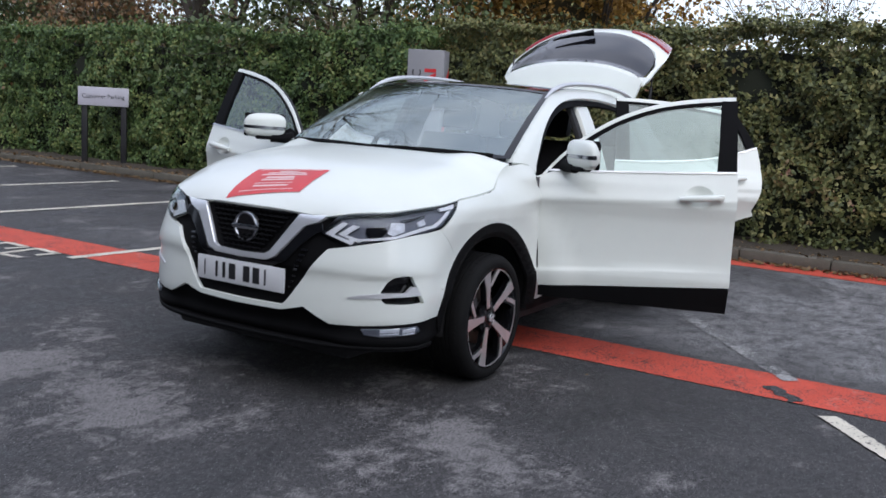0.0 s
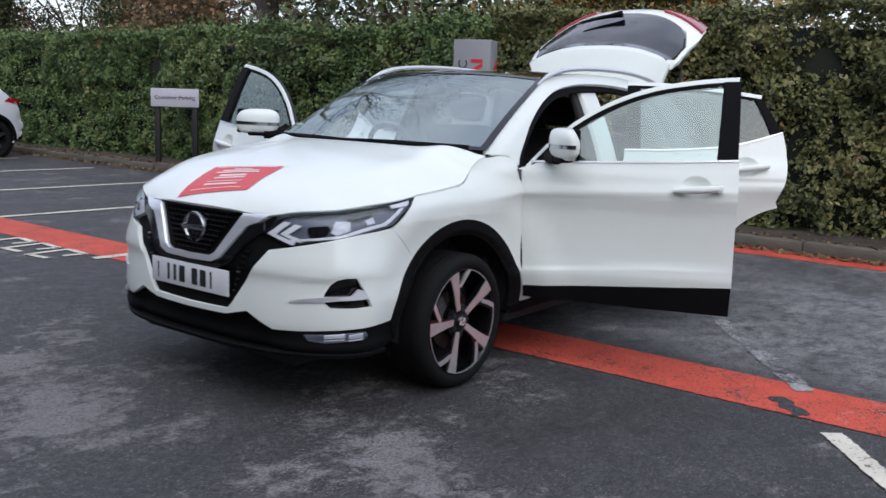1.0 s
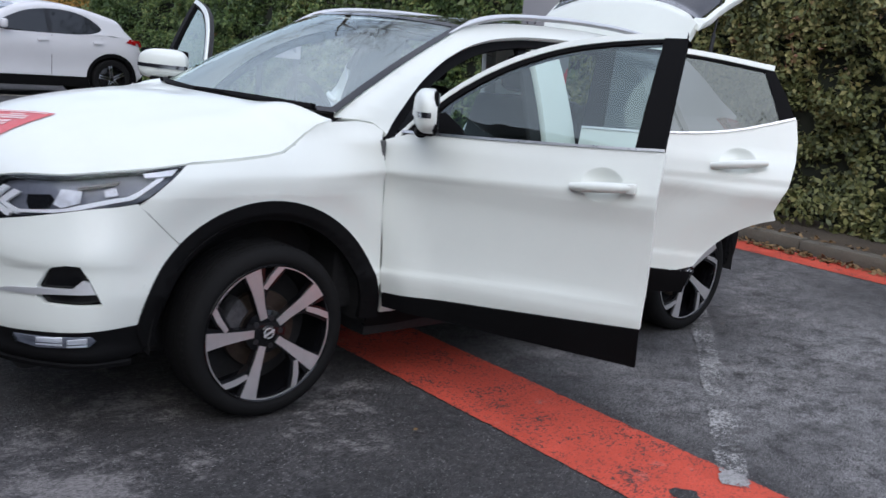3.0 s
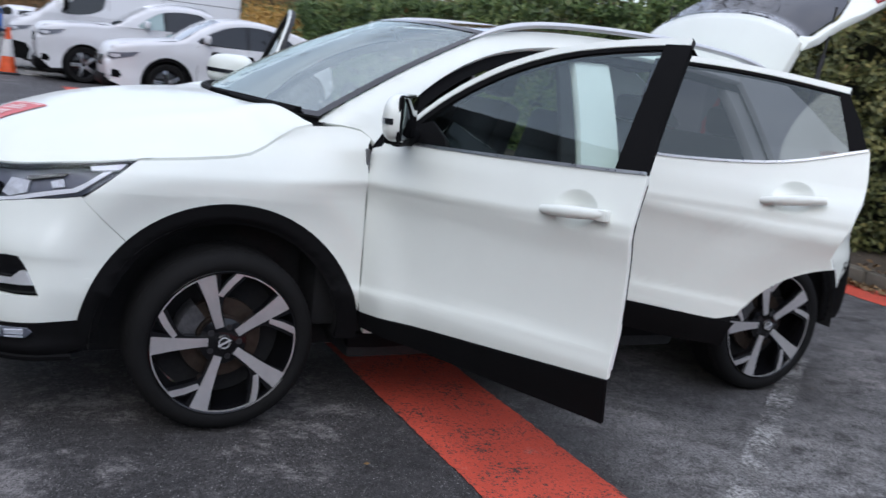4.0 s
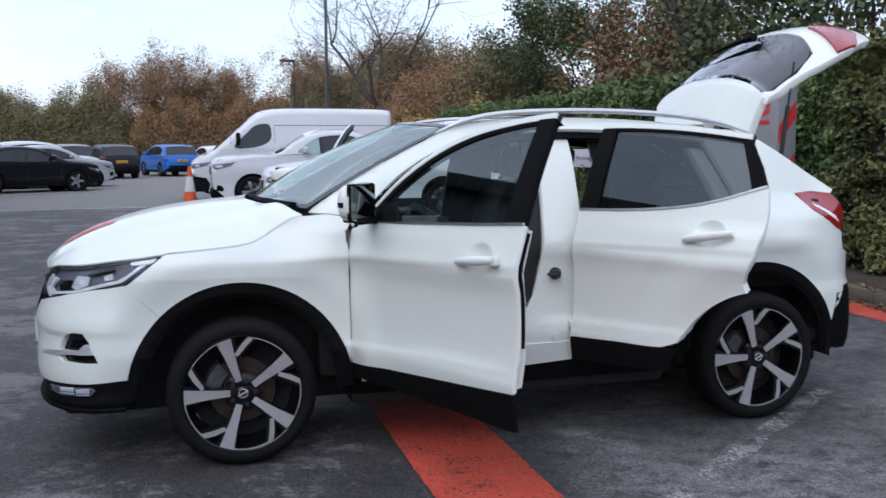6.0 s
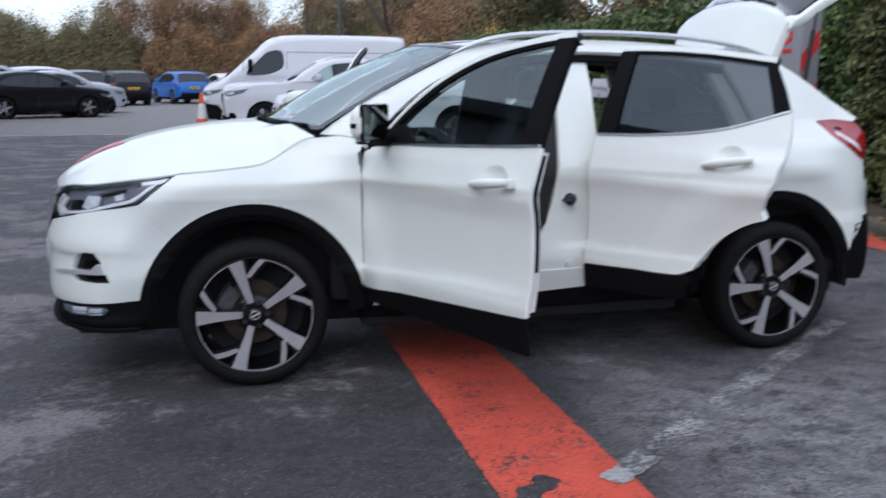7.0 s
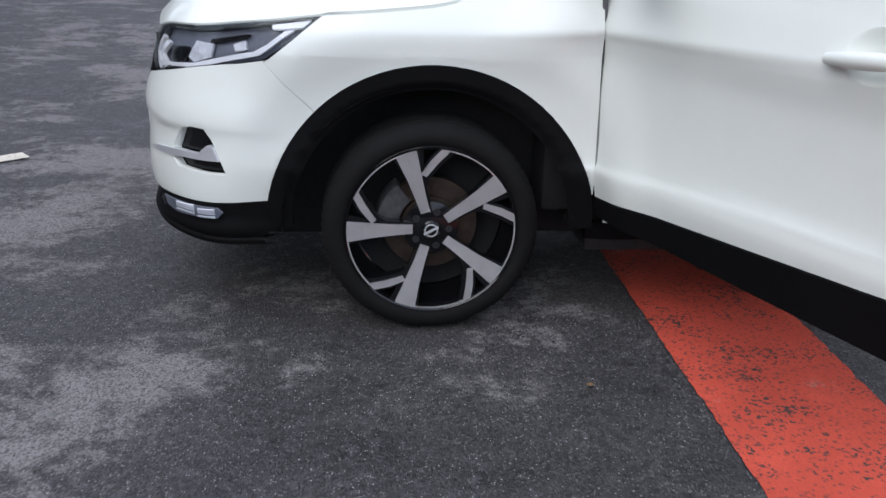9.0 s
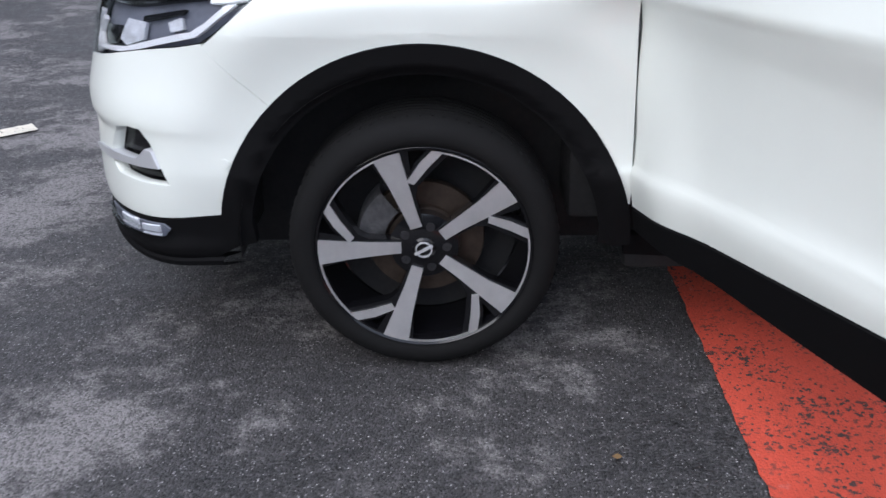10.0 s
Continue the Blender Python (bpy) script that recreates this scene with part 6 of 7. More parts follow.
    put("frame_lining", CABIN, [outer + [(x, z - 0.004) for x, z in inner]], inset(side, 0.0125), skin_ob, step=0.08, depth=0.026, back=True)
    put("window_frame", WHITE_PAINT, [outer + inner], side, skin_ob, step=0.06, depth=0.012)
    inner2 = [(x, z - 0.023) for x, z in outer]
    put("window_seal", BLACK_PLASTIC, [inner2 + [(x + (0.02 if front else 0), z - 0.012) for x, z in reversed(inner2)]], inset(side, 0.006), skin_ob, step=0.08, depth=0.035, back=True)
    put("pillar_trim", BLACK_PLASTIC, [pil], side, skin_ob, "black window pillar trim", step=0.06, depth=0.030, lift=0.002, back=True)
    if front:
        sail = [(0.500, 1.100)] + [(x, belt(x) + 0.003) for x in (0.52, 0.60, 0.70, 0.80)] + [(0.78, belt(0.78) + 0.035), (0.70, roof_line(0.70) - 0.085), (0.62, roof_line(0.62) - 0.040), (0.55, roof_line(0.55) - 0.03)]
        put("mirror_sail", BLACK_PLASTIC, [sail], side, skin_ob, step=0.06, depth=0.03, lift=0.001, back=True)
        win = put("window_glass", GLASS, [glass], inset(side, 0.014), skin_ob, "clear side window", step=0.12, depth=0)
    else:
        qt = [(2.463, belt(2.463) + 0.003), (2.520, belt(2.52) + 0.003), (2.470, 1.36), (2.402, roof_line(2.40) - 0.026), (2.362, roof_line(2.36) - 0.030), (2.422, 1.34)]
        put("quarter_trim", BLACK_PLASTIC, [qt], side, skin_ob, step=0.06, depth=0.04, lift=0.002, back=True)
        win = put("window_glass", PRIVACY, [glass], inset(side, 0.014), skin_ob, "dark privacy glass", step=0.12, depth=0)
    win.visible_shadow = False
    x0, x1 = (0.53, rx) if front else (1.594, 2.525)
    strip = [(x, belt(x) + 0.005) for x in xs(x0, x1, 14)] + [(x, belt(x) - 0.004) for x in xs(x1, x0, 14)]
    put("belt_trim", SATIN, [strip], side, skin_ob, "thin bright belt trim", step=0.1, depth=0.012, lift=0.006)
    # handle: a shallow dish with a bar across it
    tilt = 0.02 if front else 0.04
    def dish_map(x, z):
        p = side(x, z)
        r = math.hypot((x - hx + 0.01) / 0.080, (z - hz - 0.006) / 0.062)
        return (x, p[1] + 0.024 * max(0.0, 1 - r * r) ** 1.3, z)

    put("handle_dish", WHITE_PAINT, [dish], dish_map, skin_ob, step=0.012, depth=0.0)
    bar = []
    for k in range(15):
        t = k / 14
        x = hx - 0.118 + 0.236 * t
        y = side(x, hz)[1]
        bar.append((x, y - 0.006 - 0.024 * math.sin(math.pi * min(1, max(0, 0.06 + 0.88 * t))) ** 0.5, hz + tilt * (t - 0.5)))
    hob = solid("door_handle", Geo().tube(bar, [0.010 + 0.010 * math.sin(math.pi * (0.12 + 0.76 * k / 14)) for k in range(15)], 10, flat=1.0), WHITE_PAINT, skin_ob, "white pull handle")
    if front:
        cap = Geo().box(hx + 0.085, hx + 0.120, side(hx + 0.1, hz)[1] - 0.034, side(hx + 0.1, hz)[1] - 0.002, hz - 0.012, hz + 0.024, 0.006)
        solid("lock_cap", cap, WHITE_PAINT, skin_ob)
        # mirror: housing, black base, bright strip, glass
        mx, my, mz = 0.0, 0.0, 0.0
        g = Geo()
        rows = []
        for i in range(13):
            t = i / 12
            d = -0.036 + 0.078 * t
            k = (1 - max(0.0, (0.62 - t) / 0.62) ** 2.4) ** 0.5 if t < 0.62 else 1.0
            k = max(k, 0.06)
            row = []
            for j in range(28):
                a = 2 * math.pi * j / 28
                c, s2 = math.cos(a), math.sin(a)
                row.append((mx + d, my + 0.134 * k * math.copysign(abs(c) ** 0.62, c), mz + 0.080 * k * math.copysign(abs(s2) ** 0.66, s2) + 0.008 * c))
            rows.append(row)
        g.grid(rows, close_v=True)
        g.cap(rows[0])
        g.cap(rows[-1], flip=True)
        mir = Matrix.Translation((0.700, -0.985, 1.200)) @ Matrix.Rotation(radians(30), 4, "Z")
        mirror = solid("door_mirror", g.moved(mir), WHITE_PAINT, skin_ob, "white door mirror with a dark strip")
        gl = Geo().box(mx + 0.0475, mx + 0.051, my - 0.123, my + 0.123, mz - 0.070, mz + 0.070, 0.003)
        solid("mirror_glass", gl.moved(mir), MIRROR, skin_ob)
        bez = Geo().box(mx + 0.030, mx + 0.047, my - 0.131, my + 0.131, mz - 0.077, mz + 0.077, 0.012)
        solid("mirror_bezel", bez.moved(mir), BLACK_PLASTIC, skin_ob)
        plan_in = [rows[i][0][:2] + (0,) for i in range(9, -1, -1)] + [rows[i][14][:2] + (0,) for i in range(0, 10)]
        band = [[(x - 0.002, y * 1.012, z) for x, y, _ in plan_in] for z in (-0.020, 0.000)]
        solid("mirror_strip", Geo().grid(band, flip=True).moved(mir), DARK_CHROME, skin_ob)
        base = Geo().tube([(0.63, -0.815, 1.130), (0.65, -0.88, 1.122), (0.68, -0.95, 1.124)], [0.040, 0.030, 0.030], 10)
        base.join(Geo().box(-0.026, 0.046, -0.06, 0.06, -0.090, -0.064, 0.012).moved(mir))
        solid("mirror_foot", base, BLACK_PLASTIC, skin_ob)
    return skin_ob


HINGE_F = hinge(0.495, -0.868, 65.0) @ Matrix.Translation((0.495, 0, 0.6)) @ Matrix.Rotation(radians(-1.0), 4, "Y") @ Matrix.Translation((-0.495, 0, -0.6))
HINGE_R = hinge(1.590, -0.868, 63.0)
HINGE_FAR = hinge(0.500, -0.862, 76.0) @ Matrix.Translation((0.50, 0, 0.615)) @ Matrix.Rotation(radians(-2.5), 4, "Y") @ Matrix.Translation((-0.50, 0, -0.6))
for far in (False, True):
    door(True, HINGE_F if not far else HINGE_FAR, far)
    door(False, HINGE_R if not far else hinge(1.590, -0.862, 68.0), far)


# ---- wheels ----
def wheel_parts(cx, near_side):
    """Tyre, dark rim, bright twin-angle spokes, disc; built for the near side and turned for the far one."""
    m = Matrix.Identity(4) if near_side else Matrix.Translation((2 * cx, 0, 0)) @ Matrix.Rotation(math.pi, 4, "Z")
    c = (cx, 0.0, HUB_Z)
    face = -0.879

    def put(nm, g, mat, parent, label="", angle=40.0):
        g.moved(m)
        return part(nm, g, mat, parent, label, angle)

    y0 = face + 0.002
    tyre_prof = [(0.262, y0 + 0.012), (0.268, y0 + 0.004), (0.285, y0 - 0.004), (0.305, y0 - 0.002), (0.322, y0 + 0.010), (0.331, y0 + 0.026), (0.335, y0 + 0.05)]
    for k in range(6):
        yk = y0 + 0.05 + k * 0.022
        tyre_prof += [(0.335, yk), (0.335, yk + 0.015), (0.328, yk + 0.0165), (0.328, yk + 0.0205)]
    tyre_prof += [(0.335, y0 + 0.182), (0.331, y0 + 0.20), (0.315, y0 + 0.216), (0.262, y0 + 0.205)]
    tyre = put("tyre", Geo().lathe(tyre_prof, "y", c, 72), RUBBER, car, "black low-profile tyre on a bright-spoked alloy wheel")
    tread = Geo()
    for k in range(72):
        a = 2 * math.pi * k / 72
        g = Geo().box(-0.003, 0.003, y0 + 0.034, y0 + 0.052, 0.3275, 0.3354)
        g.moved(Matrix.Translation(c) @ Matrix.Rotation(a, 4, "Y"))
        tread.join(g)
    tagged(put("tread_block", tread, RUBBER, tyre), kind="stuff")
    rim_prof = [(0.263, y0 + 0.016), (0.268, y0 + 0.006), (0.262, y0 + 0.002), (0.256, y0 + 0.010), (0.250, y0 + 0.03), (0.240, y0 + 0.10), (0.236, y0 + 0.19)]
    put("rim", Geo().lathe(rim_prof, "y", c, 72), GLOSS_BLACK, tyre, "gloss black rim")
    put("rim_edge", Geo().lathe([(0.2665, y0 + 0.0065), (0.2645, y0 + 0.0005), (0.259, y0 + 0.0035)], "y", c, 72), GLOSS_BLACK, tyre)

    def flat_piece(corners, y_out, y_in, thick, grow_by=0.0):
        """A bar between polar corners (radius, degrees), dished towards the hub."""
        pts = []
        for r, a in corners:
            pts.append((r * math.cos(radians(a)), r * math.sin(radians(a)), r))
        ctr = (sum(p[0] for p in pts) / len(pts), sum(p[1] for p in pts) / len(pts))
        g = Geo()
        top, bot = [], []
        for x, z, r in pts:
            dx, dz = x - ctr[0], z - ctr[1]
            q = 1 + grow_by
            d = y_in + (y_out - y_in) * smooth(0.05, 0.26, r)
            top.append((cx + ctr[0] + dx, d, HUB_Z + ctr[1] + dz))
            bot.append((cx + ctr[0] + dx * q, d + thick, HUB_Z + ctr[1] + dz * q))
        g.grid([top + [top[0]], bot + [bot[0]]])
        g.cap(top)
        return g

    for k in range(5):
        a = 108.0 + 72.0 * k
        blade = [(0.058, a - 15), (0.110, a - 9.0), (0.18, a - 7.6), (0.264, a - 7.0), (0.264, a + 7.6), (0.18, a + 7.2), (0.110, a + 9.0), (0.058, a + 14)]
        put("spoke", flat_piece(blade, face + 0.006, face + 0.022, 0.004), MACHINED, tyre, "bright machined spoke")
        back = [(0.045, a - 26), (0.110, a - 13), (0.18, a - 10.5), (0.262, a - 11.5), (0.262, a + 10), (0.18, a + 8), (0.110, a + 10), (0.045, a + 24)]
        put("spoke_back", flat_piece(back, face + 0.011, face + 0.027, 0.03), GLOSS_BLACK, tyre)
        hook = [(0.262, a + 41.5), (0.262, a + 47.5), (0.225, a + 55.0), (0.182, a + 65.0), (0.172, a + 60.0), (0.215, a + 49.5)]
        put("spoke_hook", flat_piece(hook, face + 0.006, face + 0.018, 0.004), MACHINED, tyre)
        arc = [(0.2625, a + 7 + 3.5 * q) for q in range(11)] + [(0.2545, a + 42 - 3.5 * q) for q in range(11)]
        put("rim_arc", flat_piece(arc, face + 0.006, face + 0.006, 0.004), MACHINED, tyre)
        hook_b = [(0.262, a + 38), (0.262, a + 50), (0.225, a + 58.0), (0.150, a + 74.0), (0.110, a + 66), (0.165, a + 57.0), (0.205, a + 47)]
        put("hook_back", flat_piece(hook_b, face + 0.012, face + 0.024, 0.03), GLOSS_BLACK, tyre)
        nut_a = radians(a + 36)
        put("wheel_nut", Geo().lathe([(0.001, -0.012), (0.011, -0.012), (0.012, 0.0)], "y", (cx + 0.056 * math.cos(nut_a), face + 0.036, HUB_Z + 0.056 * math.sin(nut_a)), 10), POST_BLACK, tyre)
    put("hub", Geo().lathe([(0.001, 0.022), (0.034, 0.022), (0.060, 0.028), (0.085, 0.036), (0.080, 0.08)], "y", (cx, face, HUB_Z), 40), GLOSS_BLACK, tyre)
    cap = put("hub_cap", Geo().lathe([(0.001, 0.012), (0.024, 0.013), (0.029, 0.018), (0.030, 0.03)], "y", (cx, face, HUB_Z), 32), GLOSS_BLACK, tyre)
    ring = Geo().lathe([(0.0165, 0.0125), (0.0175, 0.009), (0.0205, 0.009), (0.0215, 0.0125)], "y", (cx, face, HUB_Z), 28)
    bar = Geo().box(-0.025, 0.025, face + 0.0085, face + 0.0125, -0.0035, 0.0035)
    bar.moved(Matrix.Translation((cx, 0, HUB_Z)) @ Matrix.Rotation(radians(-28), 4, "Y"))
    put("cap_mark", ring.join(bar), BRIGHT_TRIM, tyre, "small bright ring mark")
    put("brake_disc", Geo().lathe([(0.05, 0.075), (0.088, 0.075), (0.09, 0.085), (0.148, 0.085), (0.150, 0.09), (0.148, 0.11), (0.09, 0.11)], "y", (cx, face, HUB_Z), 56), DISC_STEEL, tyre, "rusty steel brake disc")
    cal = Geo()
    rows = []
    for rr, yy in ((0.100, 0.060), (0.165, 0.060), (0.172, 0.075), (0.172, 0.125), (0.100, 0.125)):
        rows.append([(cx + rr * math.cos(radians(q)), face + yy, HUB_Z + rr * math.sin(radians(q))) for q in np.linspace(128, 176, 9)])
    cal.grid(rows, close_u=True, flip=True)
    put("brake_caliper", cal, CALIPER, tyre, "grey cast brake caliper")
    put("backplate", Geo().lathe([(0.001, 0.15), (0.235, 0.15)], "y", (cx, face, HUB_Z), 40), CABIN, tyre)
    return tyre


for cx in (0.0, WB):
    wheel_parts(cx, True)
    wheel_parts(cx, False)


# ---- tailgate, raised ----
GATE_ANGLE = 83.5
gate_m = Matrix.Translation((2.74, 0, 1.555)) @ Matrix.Rotation(radians(-GATE_ANGLE), 4, "Y") @ Matrix.Translation((-2.80, 0, -1.535))
GATE_C = [(0.0, 2.815, 1.528), (0.12, 2.95, 1.512), (0.25, 3.085, 1.478), (0.30, 3.095, 1.448), (0.42, 3.215, 1.335), (0.58, 3.355, 1.175), (0.64, 3.405, 1.110), (0.75, 3.455, 1.00), (0.90, 3.480, 0.86), (1.0, 3.485, 0.75)]


def gate_point(u, v):
    a = abs(v)
    xc = lerp_table(u, [(k, x) for k, x, z in GATE_C])
    zc = lerp_table(u, [(k, z) for k, x, z in GATE_C])
    ye = lerp_table(u, [(0, 0.565), (0.25, 0.598), (0.30, 0.605), (0.45, 0.628), (0.62, 0.635), (0.8, 0.600), (1.0, 0.52)])
    back = lerp_table(u, [(0, 0.10), (0.25, 0.13), (0.5, 0.17), (0.64, 0.20), (1.0, 0.14)])
    return (xc - back * a**2.6, ye * v, zc - 0.035 * a**2.4 * smooth(0.5, 0.0, u))


def gate_piece(nm, mat, outline, label="", depth=0.03, lift=0.0, parent=None, back=True):
    me = panel_mesh(nm, mat, [outline], gate_point, step=0.06, depth=depth, lift=lift, after=gate_m, back=back)
    return part(nm, me, mat, parent or car, label)


def uv_rect(u0, u1, v0, v1, n=10):
    return [(u0 + (u1 - u0) * i / n, v0) for i in range(n)] + [(u1, v0 + (v1 - v0) * i / n) for i in range(n)] + [(u1 - (u1 - u0) * i / n, v1) for i in range(n)] + [(u0, v1 - (v1 - v0) * i / n) for i in range(n)]


spoiler_out = [(0.0, -0.92)] + [(0.23, -0.96), (0.255, -0.86)] + [(0.27, v / 10) for v in range(-7, 8)] + [(0.255, 0.86), (0.23, 0.96), (0.0, 0.92)] + [(0.0, v / 10) for v in range(8, -9, -1)]
gate = gate_piece("tailgate", WHITE_PAINT, spoiler_out, "raised white tailgate with dark rear window", depth=0.05)
glass_out = curve_pts([(0.285, -0.86), (0.33, -0.93), (0.46, -0.93), (0.58, -0.82), (0.625, -0.55), (0.635, 0.0), (0.625, 0.55), (0.58, 0.82), (0.46, 0.93), (0.33, 0.93), (0.285, 0.86), (0.28, 0.0)], 5, closed=True)
gate_piece("rear_window", DARK_GLASS, glass_out, "dark rear window glass", 0.01, 0.0, gate)
low_out = [(0.285, -1.0), (0.62, -1.0), (0.80, -1.0), (0.99, -0.92)] + [(1.0, v / 10) for v in range(-8, 9)] + [(0.99, 0.92), (0.80, 1.0), (0.62, 1.0), (0.285, 1.0), (0.285, 0.90), (0.33, 0.96), (0.46, 0.965), (0.59, 0.85), (0.636, 0.55), (0.646, 0.0), (0.636, -0.55), (0.59, -0.85), (0.46, -0.965), (0.33, -0.96), (0.285, -0.90)]
gate_piece("gate_panel", WHITE_PAINT, low_out, "", 0.05, 0.0, gate)
for sg in (-1, 1):
    gate_piece("gate_lamp", RED_LENS, [(0.72, sg * 0.46), (0.68, sg * 0.985), (0.82, sg * 0.995), (0.90, sg * 0.84), (0.84, sg * 0.50)][::sg], "red lamp on the tailgate", 0.03, 0.020, gate)
gate_piece("gate_lining", CABIN, uv_rect(0.04, 0.96, -0.86, 0.86), "", 0.0, -0.055, gate)
wp = [tuple(gate_m @ (Vector(gate_point(0.575 - 0.07 * t, -0.05 + 0.50 * t)) + Vector((0.028, 0, 0.028)))) for t in np.linspace(0, 1, 8)]
part("rear_wiper", Geo().tube(wp, [0.03, 0.024, 0.018, 0.016, 0.014, 0.012, 0.010, 0.008], 6), BLACK_PLASTIC, gate)
for sg in (-1, 1):
    a = Vector((2.93, sg * 0.60, 1.36))
    b = gate_m @ Vector((3.16, sg * 0.60, 1.32))
    part("gas_strut", Geo().tube([a, a + (b - a) * 0.55, a + (b - a) * 0.56, b], [0.012, 0.012, 0.006, 0.006], 8), POST_BLACK, car)


# ---- cabin ----
def seat(y, x=1.02):
    """A front seat with cushion, back and headrest."""
    g = Geo().box(x - 0.08, x + 0.46, y - 0.25, y + 0.25, 0.55, 0.70, 0.05)
    ob = part("seat", g, SEAT_CLOTH, car, "dark leather front seat")
    b = Geo().box(-0.06, 0.08, -0.25, 0.25, 0.0, 0.62, 0.05).moved(Matrix.Translation((x + 0.46, y, 0.64)) @ Matrix.Rotation(radians(18), 4, "Y"))
    part("seat_back", b, SEAT_CLOTH, ob)
    h = Geo().box(-0.04, 0.06, -0.13, 0.13, 0.0, 0.19, 0.045).moved(Matrix.Translation((x + 0.665, y, 1.255)) @ Matrix.Rotation(radians(14), 4, "Y"))
    part("headrest", h, SEAT_CLOTH, ob)
    return ob


seat(-0.37)
seat(0.37)
bench = part("rear_bench", Geo().box(1.92, 2.42, -0.64, 0.64, 0.55, 0.72, 0.05), SEAT_CLOTH, car, "dark rear bench seat")
for y0, y1 in ((-0.64, -0.02), (0.0, 0.64)):
    part("bench_back", Geo().box(-0.06, 0.08, y0, y1, 0, 0.56, 0.05).moved(Matrix.Translation((2.42, 0, 0.66)) @ Matrix.Rotation(radians(20), 4, "Y")), SEAT_CLOTH, bench)
for y in (-0.38, 0.38):
    part("headrest", Geo().box(-0.04, 0.06, y - 0.12, y + 0.12, 0, 0.15, 0.04).moved(Matrix.Translation((2.62, 0, 1.19))), SEAT_CLOTH, bench)
dash_rows = []
for y in np.linspace(-0.72, 0.72, 19):
    hood = 0.035 * math.exp(-((y - 0.37) / 0.16) ** 2)
    k = 0.05 * (abs(y) / 0.72) ** 2
    dash_rows.append([(0.30, y, 1.06), (0.50, y, 1.105 + hood * 0.3 - k), (0.68 - k, y, 1.10 + hood - k), (0.76 - k, y, 1.045 + hood * 0.6 - k), (0.79 - k, y, 0.95), (0.72, y, 0.80), (0.62, y, 0.62)])
part("dashboard", Geo().grid(dash_rows), CABIN, car, "dark dashboard")
wheel_m = Matrix.Translation((0.945, 0.385, 1.060)) @ Matrix.Rotation(radians(-24), 4, "Y")
sw = Geo()
ring = []
for k in range(40):
    a = 2 * math.pi * k / 40
    ring.append([(0.018 * math.cos(b), (0.182 + 0.018 * math.sin(b)) * math.cos(a), (0.182 + 0.018 * math.sin(b)) * math.sin(a)) for b in np.linspace(0, 2 * math.pi, 10, endpoint=False)])
sw.grid(ring, close_u=True, close_v=True)
steer = part("steering_wheel", sw.moved(wheel_m), CABIN, car, "dark steering wheel")
hubg = Geo().box(-0.03, 0.05, -0.075, 0.075, -0.07, 0.06, 0.02)
for y0, y1, z0, z1 in ((-0.175, -0.06, -0.03, 0.01), (0.06, 0.175, -0.03, 0.01), (-0.02, 0.02, -0.175, -0.06)):
    hubg.join(Geo().box(-0.008, 0.012, y0, y1, z0, z1, 0.004))
part("steering_boss", hubg.moved(wheel_m), CABIN, steer)
part("centre_console", Geo().box(0.62, 1.62, -0.13, 0.13, 0.40, 0.72, 0.04), CABIN, car)
part("cabin_floor", Geo().box(0.48, 3.2, -0.74, 0.74, 0.36, 0.44, 0.02), CABIN, car)
part("boot_floor", Geo().box(2.5, 3.36, -0.60, 0.60, 0.62, 0.70, 0.02), CABIN, car)
for sy in (-1, 1):
    part("boot_side", Geo().box(2.62, 3.10, sy * 0.70 - 0.02, sy * 0.70 + 0.02, 0.68, 1.15, 0.015), CABIN, car)
mirror_in = part("inside_mirror", Geo().box(0.93, 0.96, -0.12, 0.12, 1.40, 1.465, 0.015), CABIN, car)
part("mirror_stem", Geo().tube([(0.955, 0, 1.46), (0.90, 0, 1.53)], 0.012, 6), CABIN, mirror_in)


